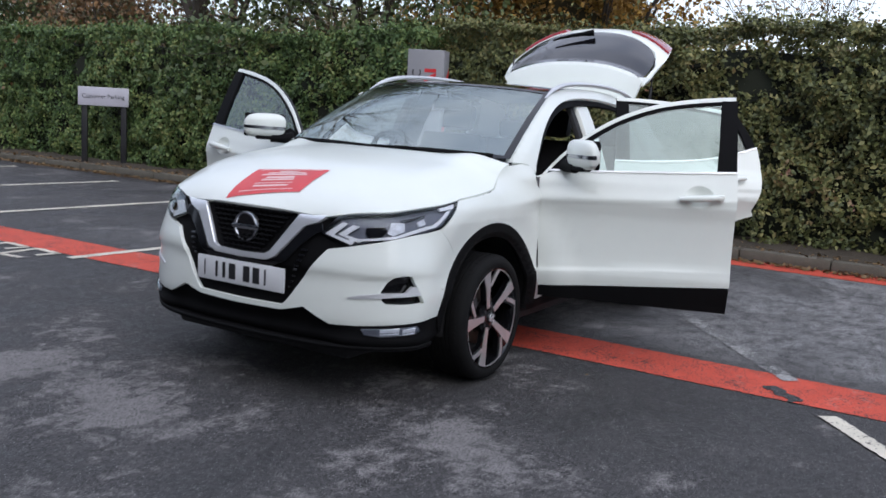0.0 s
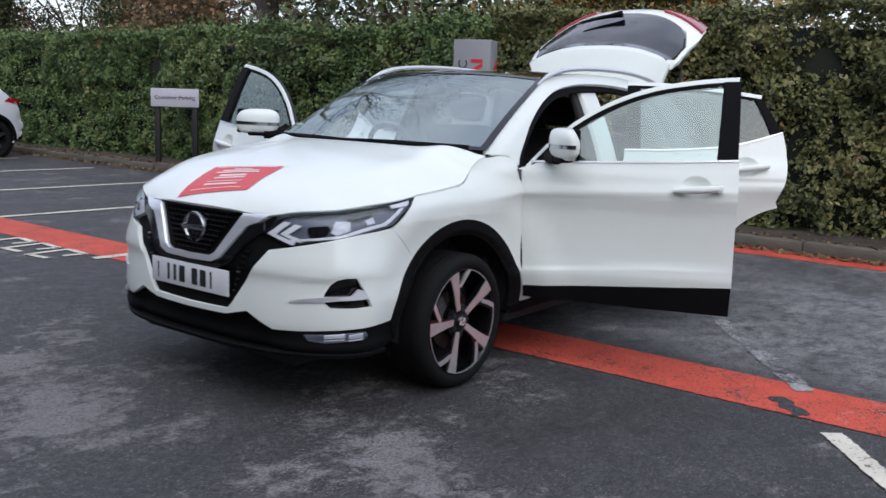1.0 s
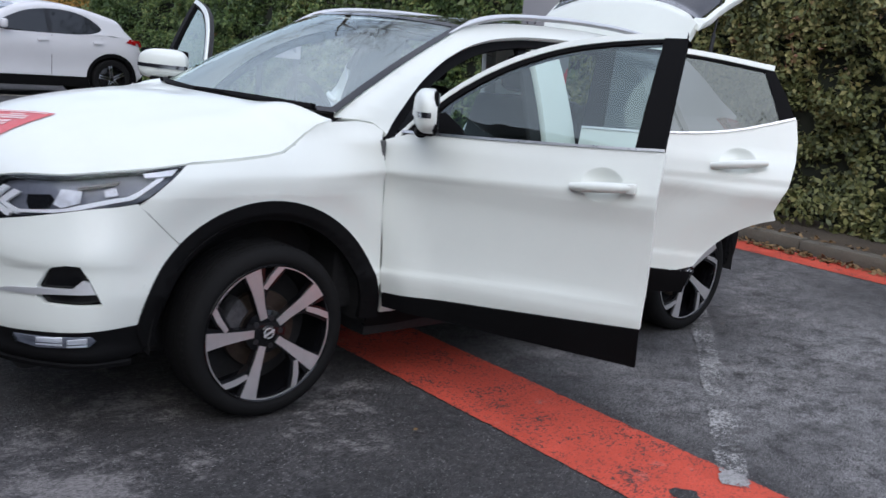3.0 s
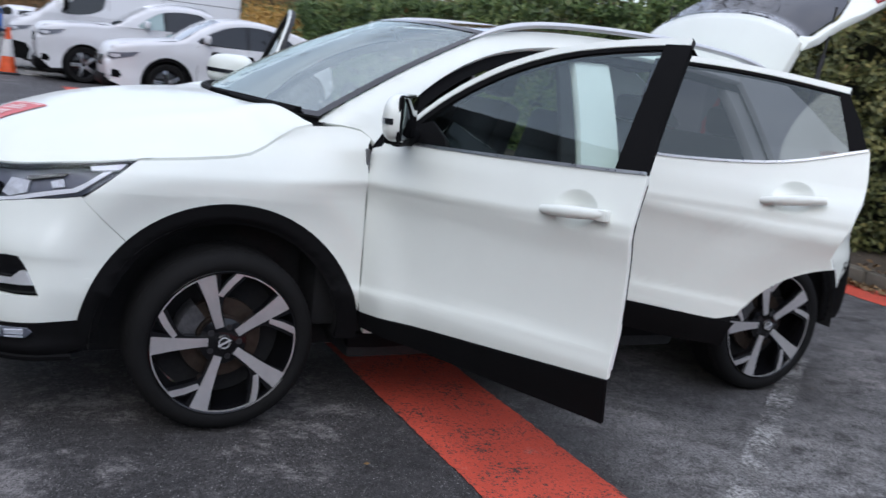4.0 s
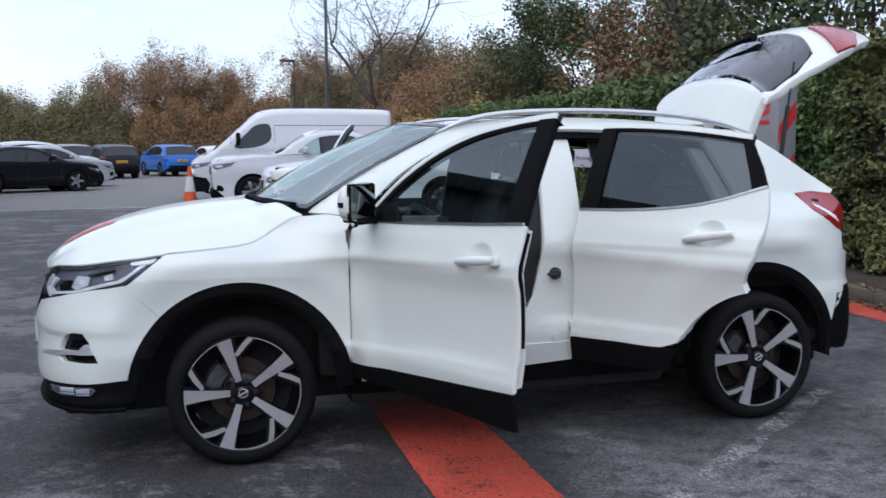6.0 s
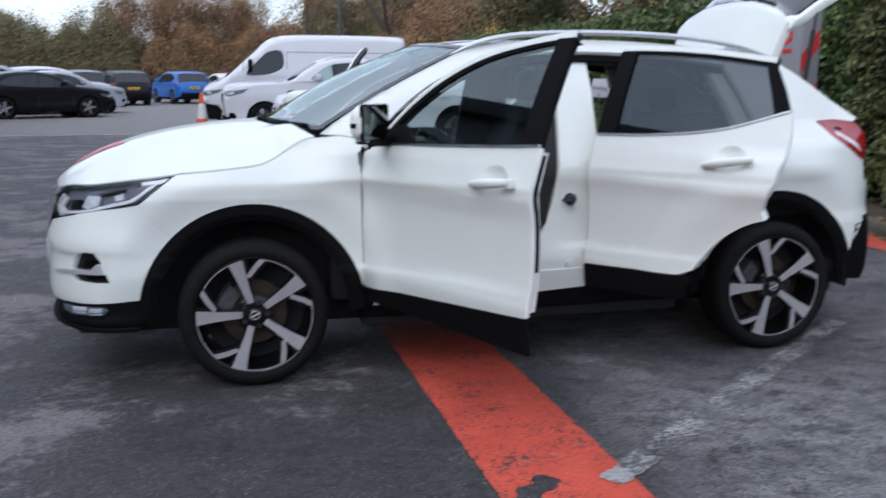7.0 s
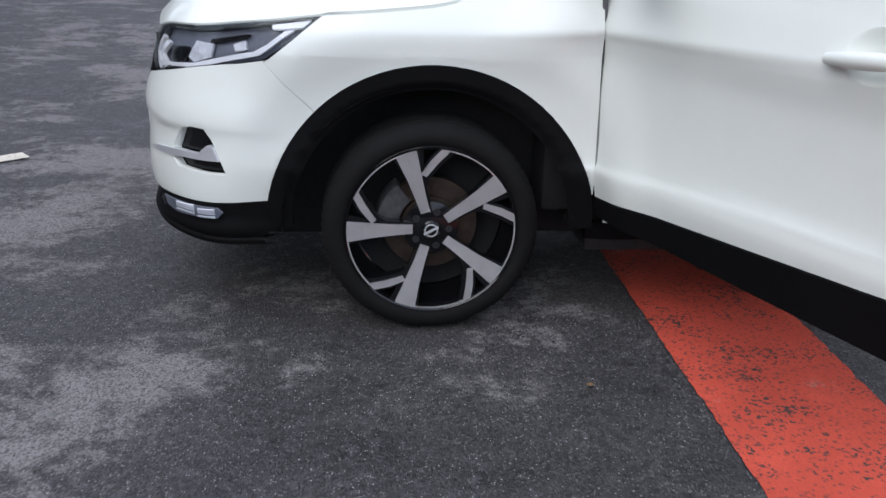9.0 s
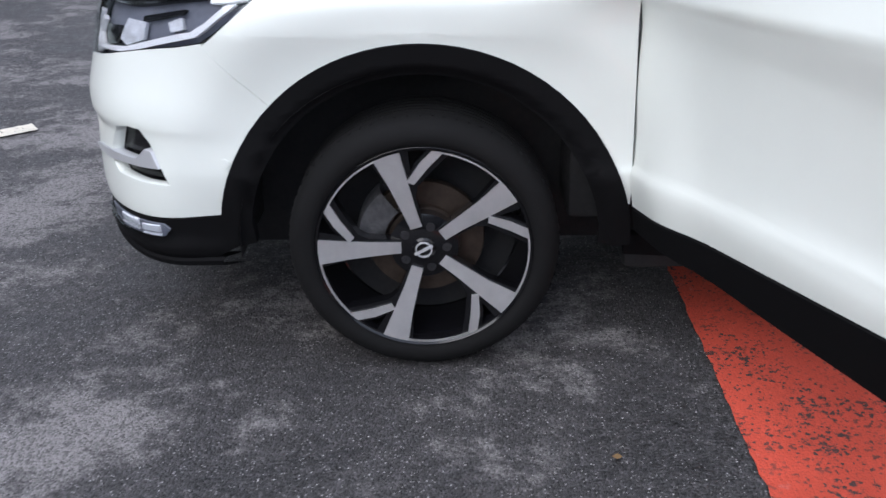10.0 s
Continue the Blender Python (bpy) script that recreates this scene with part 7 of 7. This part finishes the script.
# ---- parked vehicles ----
# upper outlines (metres back from the nose, metres up) in stretches: nose and bonnet, windscreen, roof, rear glass, tail; then the side glass and its upright
SHAPES = {
    "compact": (4.19, 1.60, [[(0.03, 0.34), (0.0, 0.52), (0.0, 0.68), (0.05, 0.85), (0.14, 0.95), (0.40, 1.02), (0.80, 1.07), (1.20, 1.12)], [(1.20, 1.12), (1.55, 1.345), (1.92, 1.53)], [(1.92, 1.53), (2.3, 1.597), (2.7, 1.59), (3.1, 1.53), (3.45, 1.44), (3.66, 1.37)],
                            [(3.66, 1.37), (3.80, 1.20), (3.92, 1.09)], [(3.92, 1.09), (4.03, 1.03), (4.12, 0.86), (4.18, 0.66), (4.17, 0.50), (4.08, 0.36)]],
                [(1.42, 1.10), (1.72, 1.30), (2.05, 1.45), (2.45, 1.51), (2.85, 1.485), (3.15, 1.39), (3.40, 1.20), (3.10, 1.10), (2.3, 1.09)], 2.42, 1.10),
    "suv": (4.50, 1.68, [[(0.03, 0.36), (0.0, 0.52), (0.0, 0.74), (0.05, 0.90), (0.18, 1.00), (0.65, 1.08), (1.12, 1.13)], [(1.12, 1.13), (1.5, 1.36), (1.95, 1.59)], [(1.95, 1.59), (2.4, 1.66), (3.0, 1.68), (3.6, 1.645), (4.05, 1.56)],
                        [(4.05, 1.56), (4.22, 1.32), (4.34, 1.12)], [(4.34, 1.12), (4.43, 0.95), (4.50, 0.70), (4.49, 0.50), (4.40, 0.38)]],
            [(1.42, 1.12), (1.85, 1.42), (2.15, 1.55), (2.6, 1.59), (3.3, 1.57), (3.75, 1.50), (4.02, 1.28), (3.6, 1.16), (2.6, 1.12)], 2.55, 1.12),
    "coupe": (4.42, 1.50, [[(0.03, 0.32), (0.0, 0.48), (0.0, 0.64), (0.06, 0.79), (0.2, 0.88), (0.7, 0.97), (1.2, 1.02)], [(1.2, 1.02), (1.6, 1.23), (1.98, 1.40)], [(1.98, 1.40), (2.4, 1.475), (2.8, 1.49), (3.3, 1.45), (3.72, 1.36)],
                          [(3.72, 1.36), (3.95, 1.20), (4.10, 1.08)], [(4.10, 1.08), (4.20, 1.02), (4.34, 0.82), (4.42, 0.62), (4.40, 0.46), (4.32, 0.36)]],
              [(1.45, 1.0), (1.9, 1.25), (2.2, 1.37), (2.7, 1.42), (3.2, 1.375), (3.6, 1.24), (3.78, 1.12), (3.4, 1.04), (2.4, 1.0)], 2.50, 1.02),
    "pickup": (5.25, 1.82, [[(0.05, 0.45), (0.0, 0.62), (0.0, 0.92), (0.05, 1.07), (0.22, 1.17), (0.85, 1.24), (1.5, 1.27)], [(1.5, 1.27), (1.85, 1.50), (2.2, 1.70)], [(2.2, 1.70), (2.6, 1.80), (3.0, 1.82), (3.4, 1.79), (3.60, 1.72)],
                           [(3.60, 1.72), (3.68, 1.45), (3.72, 1.25)], [(3.72, 1.25), (4.4, 1.25), (5.15, 1.25), (5.23, 1.15), (5.25, 0.8), (5.2, 0.55)]],
               [(1.92, 1.27), (2.25, 1.52), (2.5, 1.66), (2.9, 1.715), (3.35, 1.70), (3.48, 1.62), (3.54, 1.30), (2.6, 1.265)], 2.56, 1.26),
    "van": (5.40, 2.46, [[(0.05, 0.30), (0.0, 0.50), (0.0, 0.84), (0.06, 1.04), (0.25, 1.18), (0.62, 1.36)], [(0.62, 1.36), (1.1, 1.78), (1.52, 2.13)], [(1.52, 2.13), (1.75, 2.31), (2.05, 2.41), (2.6, 2.45), (3.8, 2.46), (5.15, 2.44), (5.36, 2.38)],
                        [(5.36, 2.38), (5.39, 2.1), (5.40, 1.5)], [(5.40, 1.5), (5.40, 1.0), (5.40, 0.6), (5.36, 0.40)]],
            [(1.02, 1.38), (1.45, 1.80), (1.70, 2.04), (2.10, 2.07), (2.12, 1.60), (1.72, 1.42)], 0.0, 1.40),
}


def rounded(pts, r=0.22):
    """A closed outline with its corners cut twice."""
    for _ in range(2):
        pts = [q for p, n in zip(pts, pts[1:] + pts[:1]) for q in ((p[0] + (n[0] - p[0]) * r, p[1] + (n[1] - p[1]) * r), (n[0] + (p[0] - n[0]) * r, n[1] + (p[1] - n[1]) * r))]
        r = 0.25
    return pts


def vehicle(name, x, y, turn, paint, label, shape, length, width, height, wb, front, wheel_r, group="", rails=False, rim=DARK_CHROME, plates=True, category="car", clad=False, clear_front=False):
    """A parked vehicle from its side outline; its own x runs from nose to tail, turned about its middle. front: from the nose to the front axle."""
    root = thing(name, (x, y, 0), label, category, group, turn=turn)
    ref_l, ref_h, runs, pane, upright, belt_z = SHAPES[shape]
    kx, kz = length / ref_l, height / ref_h
    W, ox, van = width / 2, -length / 2, shape == "van"
    runs = [[(a * kx, b * kz) for a, b in r] for r in runs]
    pane = [(a * kx, b * kz) for a, b in pane]
    bz, L = belt_z * kz, length
    roofline = sorted((p for r in runs for p in r), key=lambda p: p[0])
    rx, rz = [], []
    for a, b in roofline:
        if rx and a - rx[-1] < 1e-4:
            rz[-1] = max(rz[-1], b)
        else:
            rx.append(a)
            rz.append(b)
    axles = (front, front + wb)

    def half(a, z):
        """Half the width at a from the nose: rounded corners, a lean above the belt, soft shoulders."""
        tf, tr = max(0.0, min(1.0, a / 0.60)), max(0.0, min(1.0, (L - a) / (0.12 if van else 0.45)))
        w = W * (0.76 + 0.24 * (1 - (1 - tf) ** 2.4)) * (1 - (0.05 if van else 0.15) * (1 - tr) ** 2.2)
        w -= (0.09 if van else 0.27) * max(0.0, z - bz)
        w -= 0.012 * math.cos((z - 0.55) * 9.0) if z < bz else 0.0
        w -= 0.10 * max(0.0, 0.42 - z)
        d = float(np.interp(a, rx, rz)) - z
        r = 0.16 if van else 0.085
        if d < r:
            q = (r - max(d, 0.0)) / r
            w -= r * (1 - math.sqrt(max(0.0, 1 - q * q))) * 0.9
        return w

    flank = lambda a, z: (ox + a, -half(a, z), z)

    def sides(nm, mat, outlines, lab="", parent=None, **kw):
        for m in (None, MIRROR_Y):
            part(nm, panel_mesh(nm, mat, outlines, flank, after=m, **kw), mat, parent or root, lab)

    low = 0.23 if not van else 0.28
    R = wheel_r + 0.055
    rim_up = curve_pts([p for i, r in enumerate(runs) for p in (r if i == 0 else r[1:])], 3)
    foot = []
    for ax in reversed(axles):
        foot += [(ax + R * math.cos(q), wheel_r + R * math.sin(q)) for q in np.linspace(-0.22, math.pi + 0.22, 19)]
    outline = rim_up + [(L - 0.30, low + 0.06)] + foot + [(0.28, low + 0.03)]
    sides("side_panel", paint, [outline, list(reversed(rounded(pane)))], step=0.16, depth=0.03)
    glass = [(sum(p[0] for p in pane) / len(pane) + (a - sum(p[0] for p in pane) / len(pane)) * 1.03, b + (0.01 if b > bz + 0.2 else -0.01)) for a, b in pane]
    sides("side_glass", CAR_GLASS, [rounded(glass)], "dark side window", step=0.3, depth=0.0, lift=-0.014)
    if upright:
        u0, u1 = upright * kx, upright * kx + 0.075
        top = float(np.interp(u0, [p[0] for p in pane[:7]], [p[1] for p in pane[:7]])) + 0.01
        sides("window_post", GLOSS_BLACK, [[(u0, bz - 0.03), (u1, bz - 0.03), (u1 - 0.04, top), (u0 - 0.04, top)]], step=0.3, depth=0.012, lift=-0.004)
    # opaque pale pane: daylight through the window is put into its colour
    if clear_front:
        u0, top = upright * kx, pane[3][1]
        fp = [p for p in glass if p[0] < u0] + [(u0 - 0.03, top - 0.03), (u0 - 0.01, bz + 0.02)]
        fp.sort(key=lambda p: math.atan2(p[1] - (bz + 0.2), p[0] - (u0 - 0.25)))
        sides("front_side_glass", PALE_GLASS, [fp], "pale side window coloured for the daylight seen through it", step=0.3, depth=0.0, lift=-0.010)

    # across the top: bonnet, windscreen, roof, rear glass, tail
    for nm, mat, run in zip(("bonnet", "windscreen", "roof", "rear_glass", "tail"), (paint, SKY_GLASS, paint, paint if van else CAR_GLASS, paint), runs):
        rows = []
        for a, z in curve_pts(run, 4):
            w = half(a, z)
            rows.append([(ox + a - (0.10 * (1 - v * v) if a < 0.2 else 0.0) * (0 if van else 0.4), w * v, z + 0.035 * (1 - v * v) * smooth(0.6, 0.95, z)) for v in np.linspace(-1, 1, 11)])
        part(nm, Geo().grid(rows, flip=True), mat, root, "" if mat is paint else "sloping glass", angle=50)
    part("floor_pan", Geo().box(ox + 0.35, ox + L - 0.35, -W * 0.80, W * 0.80, 0.22, bz - 0.12, 0.05), CABIN, root)

    # lamps, grille, bumpers, plates
    nz = runs[0][3][1] - 0.10
    lamp = [(0.02, nz - 0.02), (0.10, nz - 0.06), (0.42, nz + 0.02), (0.55, nz + 0.12), (0.30, nz + 0.08), (0.04, nz + 0.055)]
    sides("headlamp", LAMP_GREY, [lamp], "clear headlamp", step=0.1, depth=0.02, lift=0.006)
    sides("lamp_reflector", LAMP_SILVER, [[(0.05, nz + 0.0), (0.13, nz - 0.03), (0.24, nz + 0.0), (0.22, nz + 0.045), (0.07, nz + 0.035)]], step=0.1, depth=0.006, lift=0.012)
    tz = bz - 0.14
    sides("tail_lamp", RED_LENS, [[(L - 0.42, tz + 0.05), (L - 0.05, tz - 0.02), (L - 0.10, tz + 0.10), (L - 0.34, tz + 0.12)] if not van else [(L - 0.10, 0.95), (L - 0.012, 0.95), (L - 0.012, 1.35), (L - 0.10, 1.35)]], "red tail lamp", step=0.1, depth=0.02, lift=0.008)
    part("grille", Geo().box(ox - (0.055 if not van else 0.012), ox + 0.12, -W * 0.46, W * 0.46, nz - 0.20, nz - 0.0, 0.03), GLOSS_BLACK, root)
    part("front_bumper", Geo().box(ox - (0.05 if not van else 0.03), ox + 0.30, -W * 0.74, W * 0.74, low, low + (0.22 if not van else 0.38), 0.06), BLACK_PLASTIC, root)
    if van:
        sides("bumper_corner", BLACK_PLASTIC, [[(0.0, low), (0.45, low), (0.50, low + 0.22), (0.40, low + 0.36), (0.0, low + 0.42)]], step=0.1, depth=0.03, lift=0.012)
    else:
        sides("fog_trim", GLOSS_BLACK, [[(0.08, 0.42), (0.22, 0.40), (0.26, 0.46), (0.20, 0.54), (0.10, 0.55)]], step=0.1, depth=0.01, lift=0.004)
    part("rear_bumper", Geo().box(ox + L - 0.30, ox + L + 0.02, -W * 0.76, W * 0.76, low + 0.08, low + 0.34, 0.05), BLACK_PLASTIC, root)
    if plates:
        rp = part("rear_plate", Geo().box(ox + L + 0.0, ox + L + 0.03, -0.26, 0.26, bz - 0.33, bz - 0.21, 0.004), PLATE_YELLOW, root)
        for k in range(6):
            part("plate_bar", Geo().box(ox + L + 0.029, ox + L + 0.034, -0.20 + k * 0.07, -0.165 + k * 0.07, bz - 0.31, bz - 0.23), PRINT_BLACK, rp)

    # sills, seams, handles, mirrors, rails
    sides("sill", BLACK_PLASTIC, [[(axles[0] + R - 0.01, low - 0.02), (axles[1] - R + 0.01, low - 0.02), (axles[1] - R - 0.005, low + (0.16 if clad else 0.10)), (axles[0] + R + 0.005, low + (0.16 if clad else 0.10))]], step=0.3, depth=0.03, lift=0.008)
    if clad:
        for ax in axles:
            ring = [(ax + (R + 0.055) * math.cos(q), wheel_r + (R + 0.055) * math.sin(q)) for q in np.linspace(-0.1, math.pi + 0.1, 21)] + [(ax + (R - 0.006) * math.cos(q), wheel_r + (R - 0.006) * math.sin(q)) for q in np.linspace(math.pi + 0.1, -0.1, 21)]
            sides("arch_moulding", BLACK_PLASTIC, [ring], step=0.2, depth=0.03, lift=0.008)
    seams = (front + R + 0.10, upright * kx + 0.05, axles[1] - R + 0.22) if not van else (1.05, 2.20, 3.45)
    for k, sx in enumerate(seams):
        bottom = low + 0.16 if k < 2 or van else wheel_r + R * 0.9
        sides("door_seam", GAP_GREY, [[(sx, bottom), (sx + 0.010, bottom), (sx + 0.010, bz - 0.04 if not van else bz + 0.6), (sx, bz - 0.04 if not van else bz + 0.6)]], step=0.4, depth=0.0, lift=0.002)
    for hx in (seams[1] - 0.24, seams[2] - 0.16) if not van else (2.0,):
        sides("door_handle", paint, [[(hx, bz - 0.15), (hx + 0.18, bz - 0.145), (hx + 0.18, bz - 0.115), (hx, bz - 0.12)]], step=0.3, depth=0.03, lift=0.030)
    if van:
        sides("side_moulding", GREY_PAINT, [[(2.2, 2.02), (L - 0.15, 2.02), (L - 0.15, 2.035), (2.2, 2.035)]], step=0.5, depth=0.0, lift=0.003)
    for sy in (-1, 1):
        mxp = ox + pane[0][0] + (0.20 if not van else 0.16)
        mz = bz + (0.03 if not van else 0.10)
        part("door_mirror", Geo().box(mxp, mxp + 0.11, sy * (W + 0.09) - 0.10, sy * (W + 0.09) + 0.10, mz, mz + (0.15 if not van else 0.32), 0.035), paint if not van else BLACK_PLASTIC, root)
        part("mirror_arm", Geo().tube([(mxp + 0.05, sy * (W - 0.04), mz + 0.02), (mxp + 0.05, sy * (W + 0.05), mz + 0.04)], 0.022, 6), BLACK_PLASTIC, root)
        if rails:
            pts = [(a, z) for a, z in runs[2]]
            part("roof_rail", Geo().tube([(ox + a, sy * (half(a, z) - 0.02), z + (0.045 if 0 < k < len(pts) - 1 else 0.0)) for k, (a, z) in enumerate(pts)], 0.020, 6), SATIN, root)
    for ax in axles:
        for sy in (-1, 1):
            yo = sy * (half(ax, wheel_r * 2) - 0.012)
            part("wheel_arch", Geo().lathe([(0.001, -0.20 * sy), (R - 0.004, -0.20 * sy), (R - 0.004, -0.005 * sy)], "y", (ox + ax, yo, wheel_r), 30), CABIN, root)
            t = part("tyre", Geo().lathe([(wheel_r * 0.66, 0.0), (wheel_r * 0.72, 0.012 * sy), (wheel_r * 0.93, 0.010 * sy), (wheel_r, -0.025 * sy), (wheel_r, -0.17 * sy), (wheel_r * 0.9, -0.20 * sy)], "y", (ox + ax, yo, wheel_r), 32), RUBBER, root)
            part("rim", Geo().lathe([(0.001, -0.03 * sy), (0.05, -0.02 * sy), (wheel_r * 0.62, -0.065 * sy), (wheel_r * 0.66, 0.004 * sy), (wheel_r * 0.69, 0.006 * sy)], "y", (ox + ax, yo, wheel_r), 32), GLOSS_BLACK, t)
            for k in range(5):
                sp = Geo()
                for off in (-0.020, 0.020):
                    sp.join(Geo().box(off - 0.013, off + 0.013, yo - 0.012, yo + 0.006, 0.03, wheel_r * 0.67, 0.004))
                part("spoke", sp.moved(Matrix.Translation((ox + ax, 0, wheel_r)) @ Matrix.Rotation(2 * math.pi * k / 5 + ax, 4, "Y")), rim, t)
    if shape == "pickup":
        part("load_bed", Geo().box(ox + 3.80, ox + L - 0.10, -W * 0.80, W * 0.80, bz + 0.0, bz + 0.05, 0.02), BLACK_PLASTIC, root)
    return root


GROUP = "parked cars in the lot"
vehicle("parked_car", 3.42, 14.62, 0, WHITE_PAINT_B, "white compact crossover with black trim parked against the hedge", "compact", 4.30, 1.86, 1.66, 2.58, 1.05, 0.365, GROUP, clad=True, plates=False)
vehicle("pickup_truck", 2.95, 18.45, 0, WHITE_PAINT_B, "white double cab pickup truck with roof rails", "pickup", 5.25, 1.85, 1.84, 3.15, 0.92, 0.385, GROUP, rails=True, category="pickup truck", rim=SATIN, clear_front=True)
vehicle("van", 2.55, 21.3, 0, WHITE_PAINT_B, "white high-roofed panel van parked beside the pickup", "van", 5.45, 2.00, 2.48, 3.3, 0.95, 0.35, GROUP, category="van", plates=False)
vehicle("parked_car", -5.40, 28.4, 209, BLACK_PAINT, "black low coupe-like crossover with yellow rear plate", "coupe", 4.42, 1.80, 1.50, 2.70, 0.92, 0.345, GROUP, rim=SATIN)
vehicle("parked_car", -5.15, 31.9, 207, SILVER_PAINT, "grey hatchback parked behind the black car", "compact", 4.3, 1.78, 1.52, 2.62, 0.88, 0.33, GROUP, rim=SATIN)
vehicle("parked_car", -7.65, 33.0, 205, SILVER_PAINT, "silver sports utility car with roof rails", "suv", 4.7, 1.86, 1.76, 2.75, 0.92, 0.36, GROUP, rails=True)
vehicle("parked_car", -6.1, 36.4, 205, WHITE_PAINT_B, "white sports utility car in the second row", "suv", 4.5, 1.84, 1.70, 2.70, 0.90, 0.36, GROUP)
vehicle("parked_car", -3.9, 43.0, -72, BLACK_PAINT, "dark crossover car in the far row", "suv", 4.4, 1.82, 1.60, 2.65, 0.90, 0.35, GROUP)
vehicle("parked_car", -1.25, 45.8, -70, BLUE_PAINT, "bright blue crossover car in the far row", "suv", 4.4, 1.82, 1.60, 2.65, 0.90, 0.35, GROUP)
vehicle("parked_car", 1.1, 48.0, -70, WHITE_PAINT_B, "white hatchback in the far row", "compact", 4.2, 1.78, 1.52, 2.6, 0.88, 0.33, GROUP)
vehicle("parked_car", -6.0, 43.9, -70, GREY_PAINT, "dark grey crossover car in the far row", "suv", 4.4, 1.82, 1.62, 2.65, 0.90, 0.35, GROUP)
vehicle("parked_car", -9.6, 40.5, 190, GREY_PAINT, "dark grey estate car in the second row", "suv", 4.5, 1.82, 1.56, 2.7, 0.90, 0.34, GROUP)
vehicle("parked_car", -9.6, 30.6, 184, WHITE_PAINT_B, "white tall hatchback beside the black car", "compact", 4.4, 1.80, 1.62, 2.65, 0.88, 0.34, GROUP)

# the tall black van seen from behind, with its own markings
bv = vehicle("van", -8.48, 24.5, -75, BLACK_PAINT, "tall black van with a green stripe on its rear doors", "van", 5.2, 2.24, 2.72, 3.1, 0.95, 0.38, GROUP, plates=False, category="van")
gx = 2.62
part("rear_glass", Geo().box(gx - 0.06, gx + 0.012, -0.78, 0.78, 1.62, 2.22, 0.05), VAN_PANEL, bv, "dark upper rear door panel")
part("rear_step", Geo().box(gx - 0.10, gx + 0.10, -0.98, 0.98, 0.72, 0.82, 0.03), VAN_PANEL, bv, "dark rear step bumper")
rp = part("rear_plate", Geo().box(gx + 0.10, gx + 0.115, -0.26, 0.26, 0.72, 0.84, 0.004), PLATE_YELLOW, bv)
for k in range(6):
    part("plate_bar", Geo().box(gx + 0.115, gx + 0.119, -0.20 + k * 0.07, -0.165 + k * 0.07, 0.735, 0.825), PRINT_BLACK, rp)
part("rear_badge", Geo().lathe([(0.05, 0.0), (0.08, 0.012), (0.085, 0.0)], "x", (gx + 0.012, 0.05, 1.50), 20), CHROME, bv)
part("green_stripe", Geo().tube([(gx + 0.025, -0.75, 1.34), (gx + 0.025, -0.35, 1.30), (gx + 0.025, 0.15, 1.18), (gx + 0.025, 0.30, 1.22), (gx + 0.025, 0.75, 1.36)], [0.012, 0.03, 0.045, 0.03, 0.012], 6, flat=0.4), GREEN_VINYL, bv)
for y0, y1, z in ((-0.80, -0.42, 1.18), (0.35, 0.70, 1.16)):
    part("lettering_bar", Geo().box(gx + 0.012, gx + 0.02, y0, y1, z - 0.035, z + 0.035), PLATE_WHITE, bv)
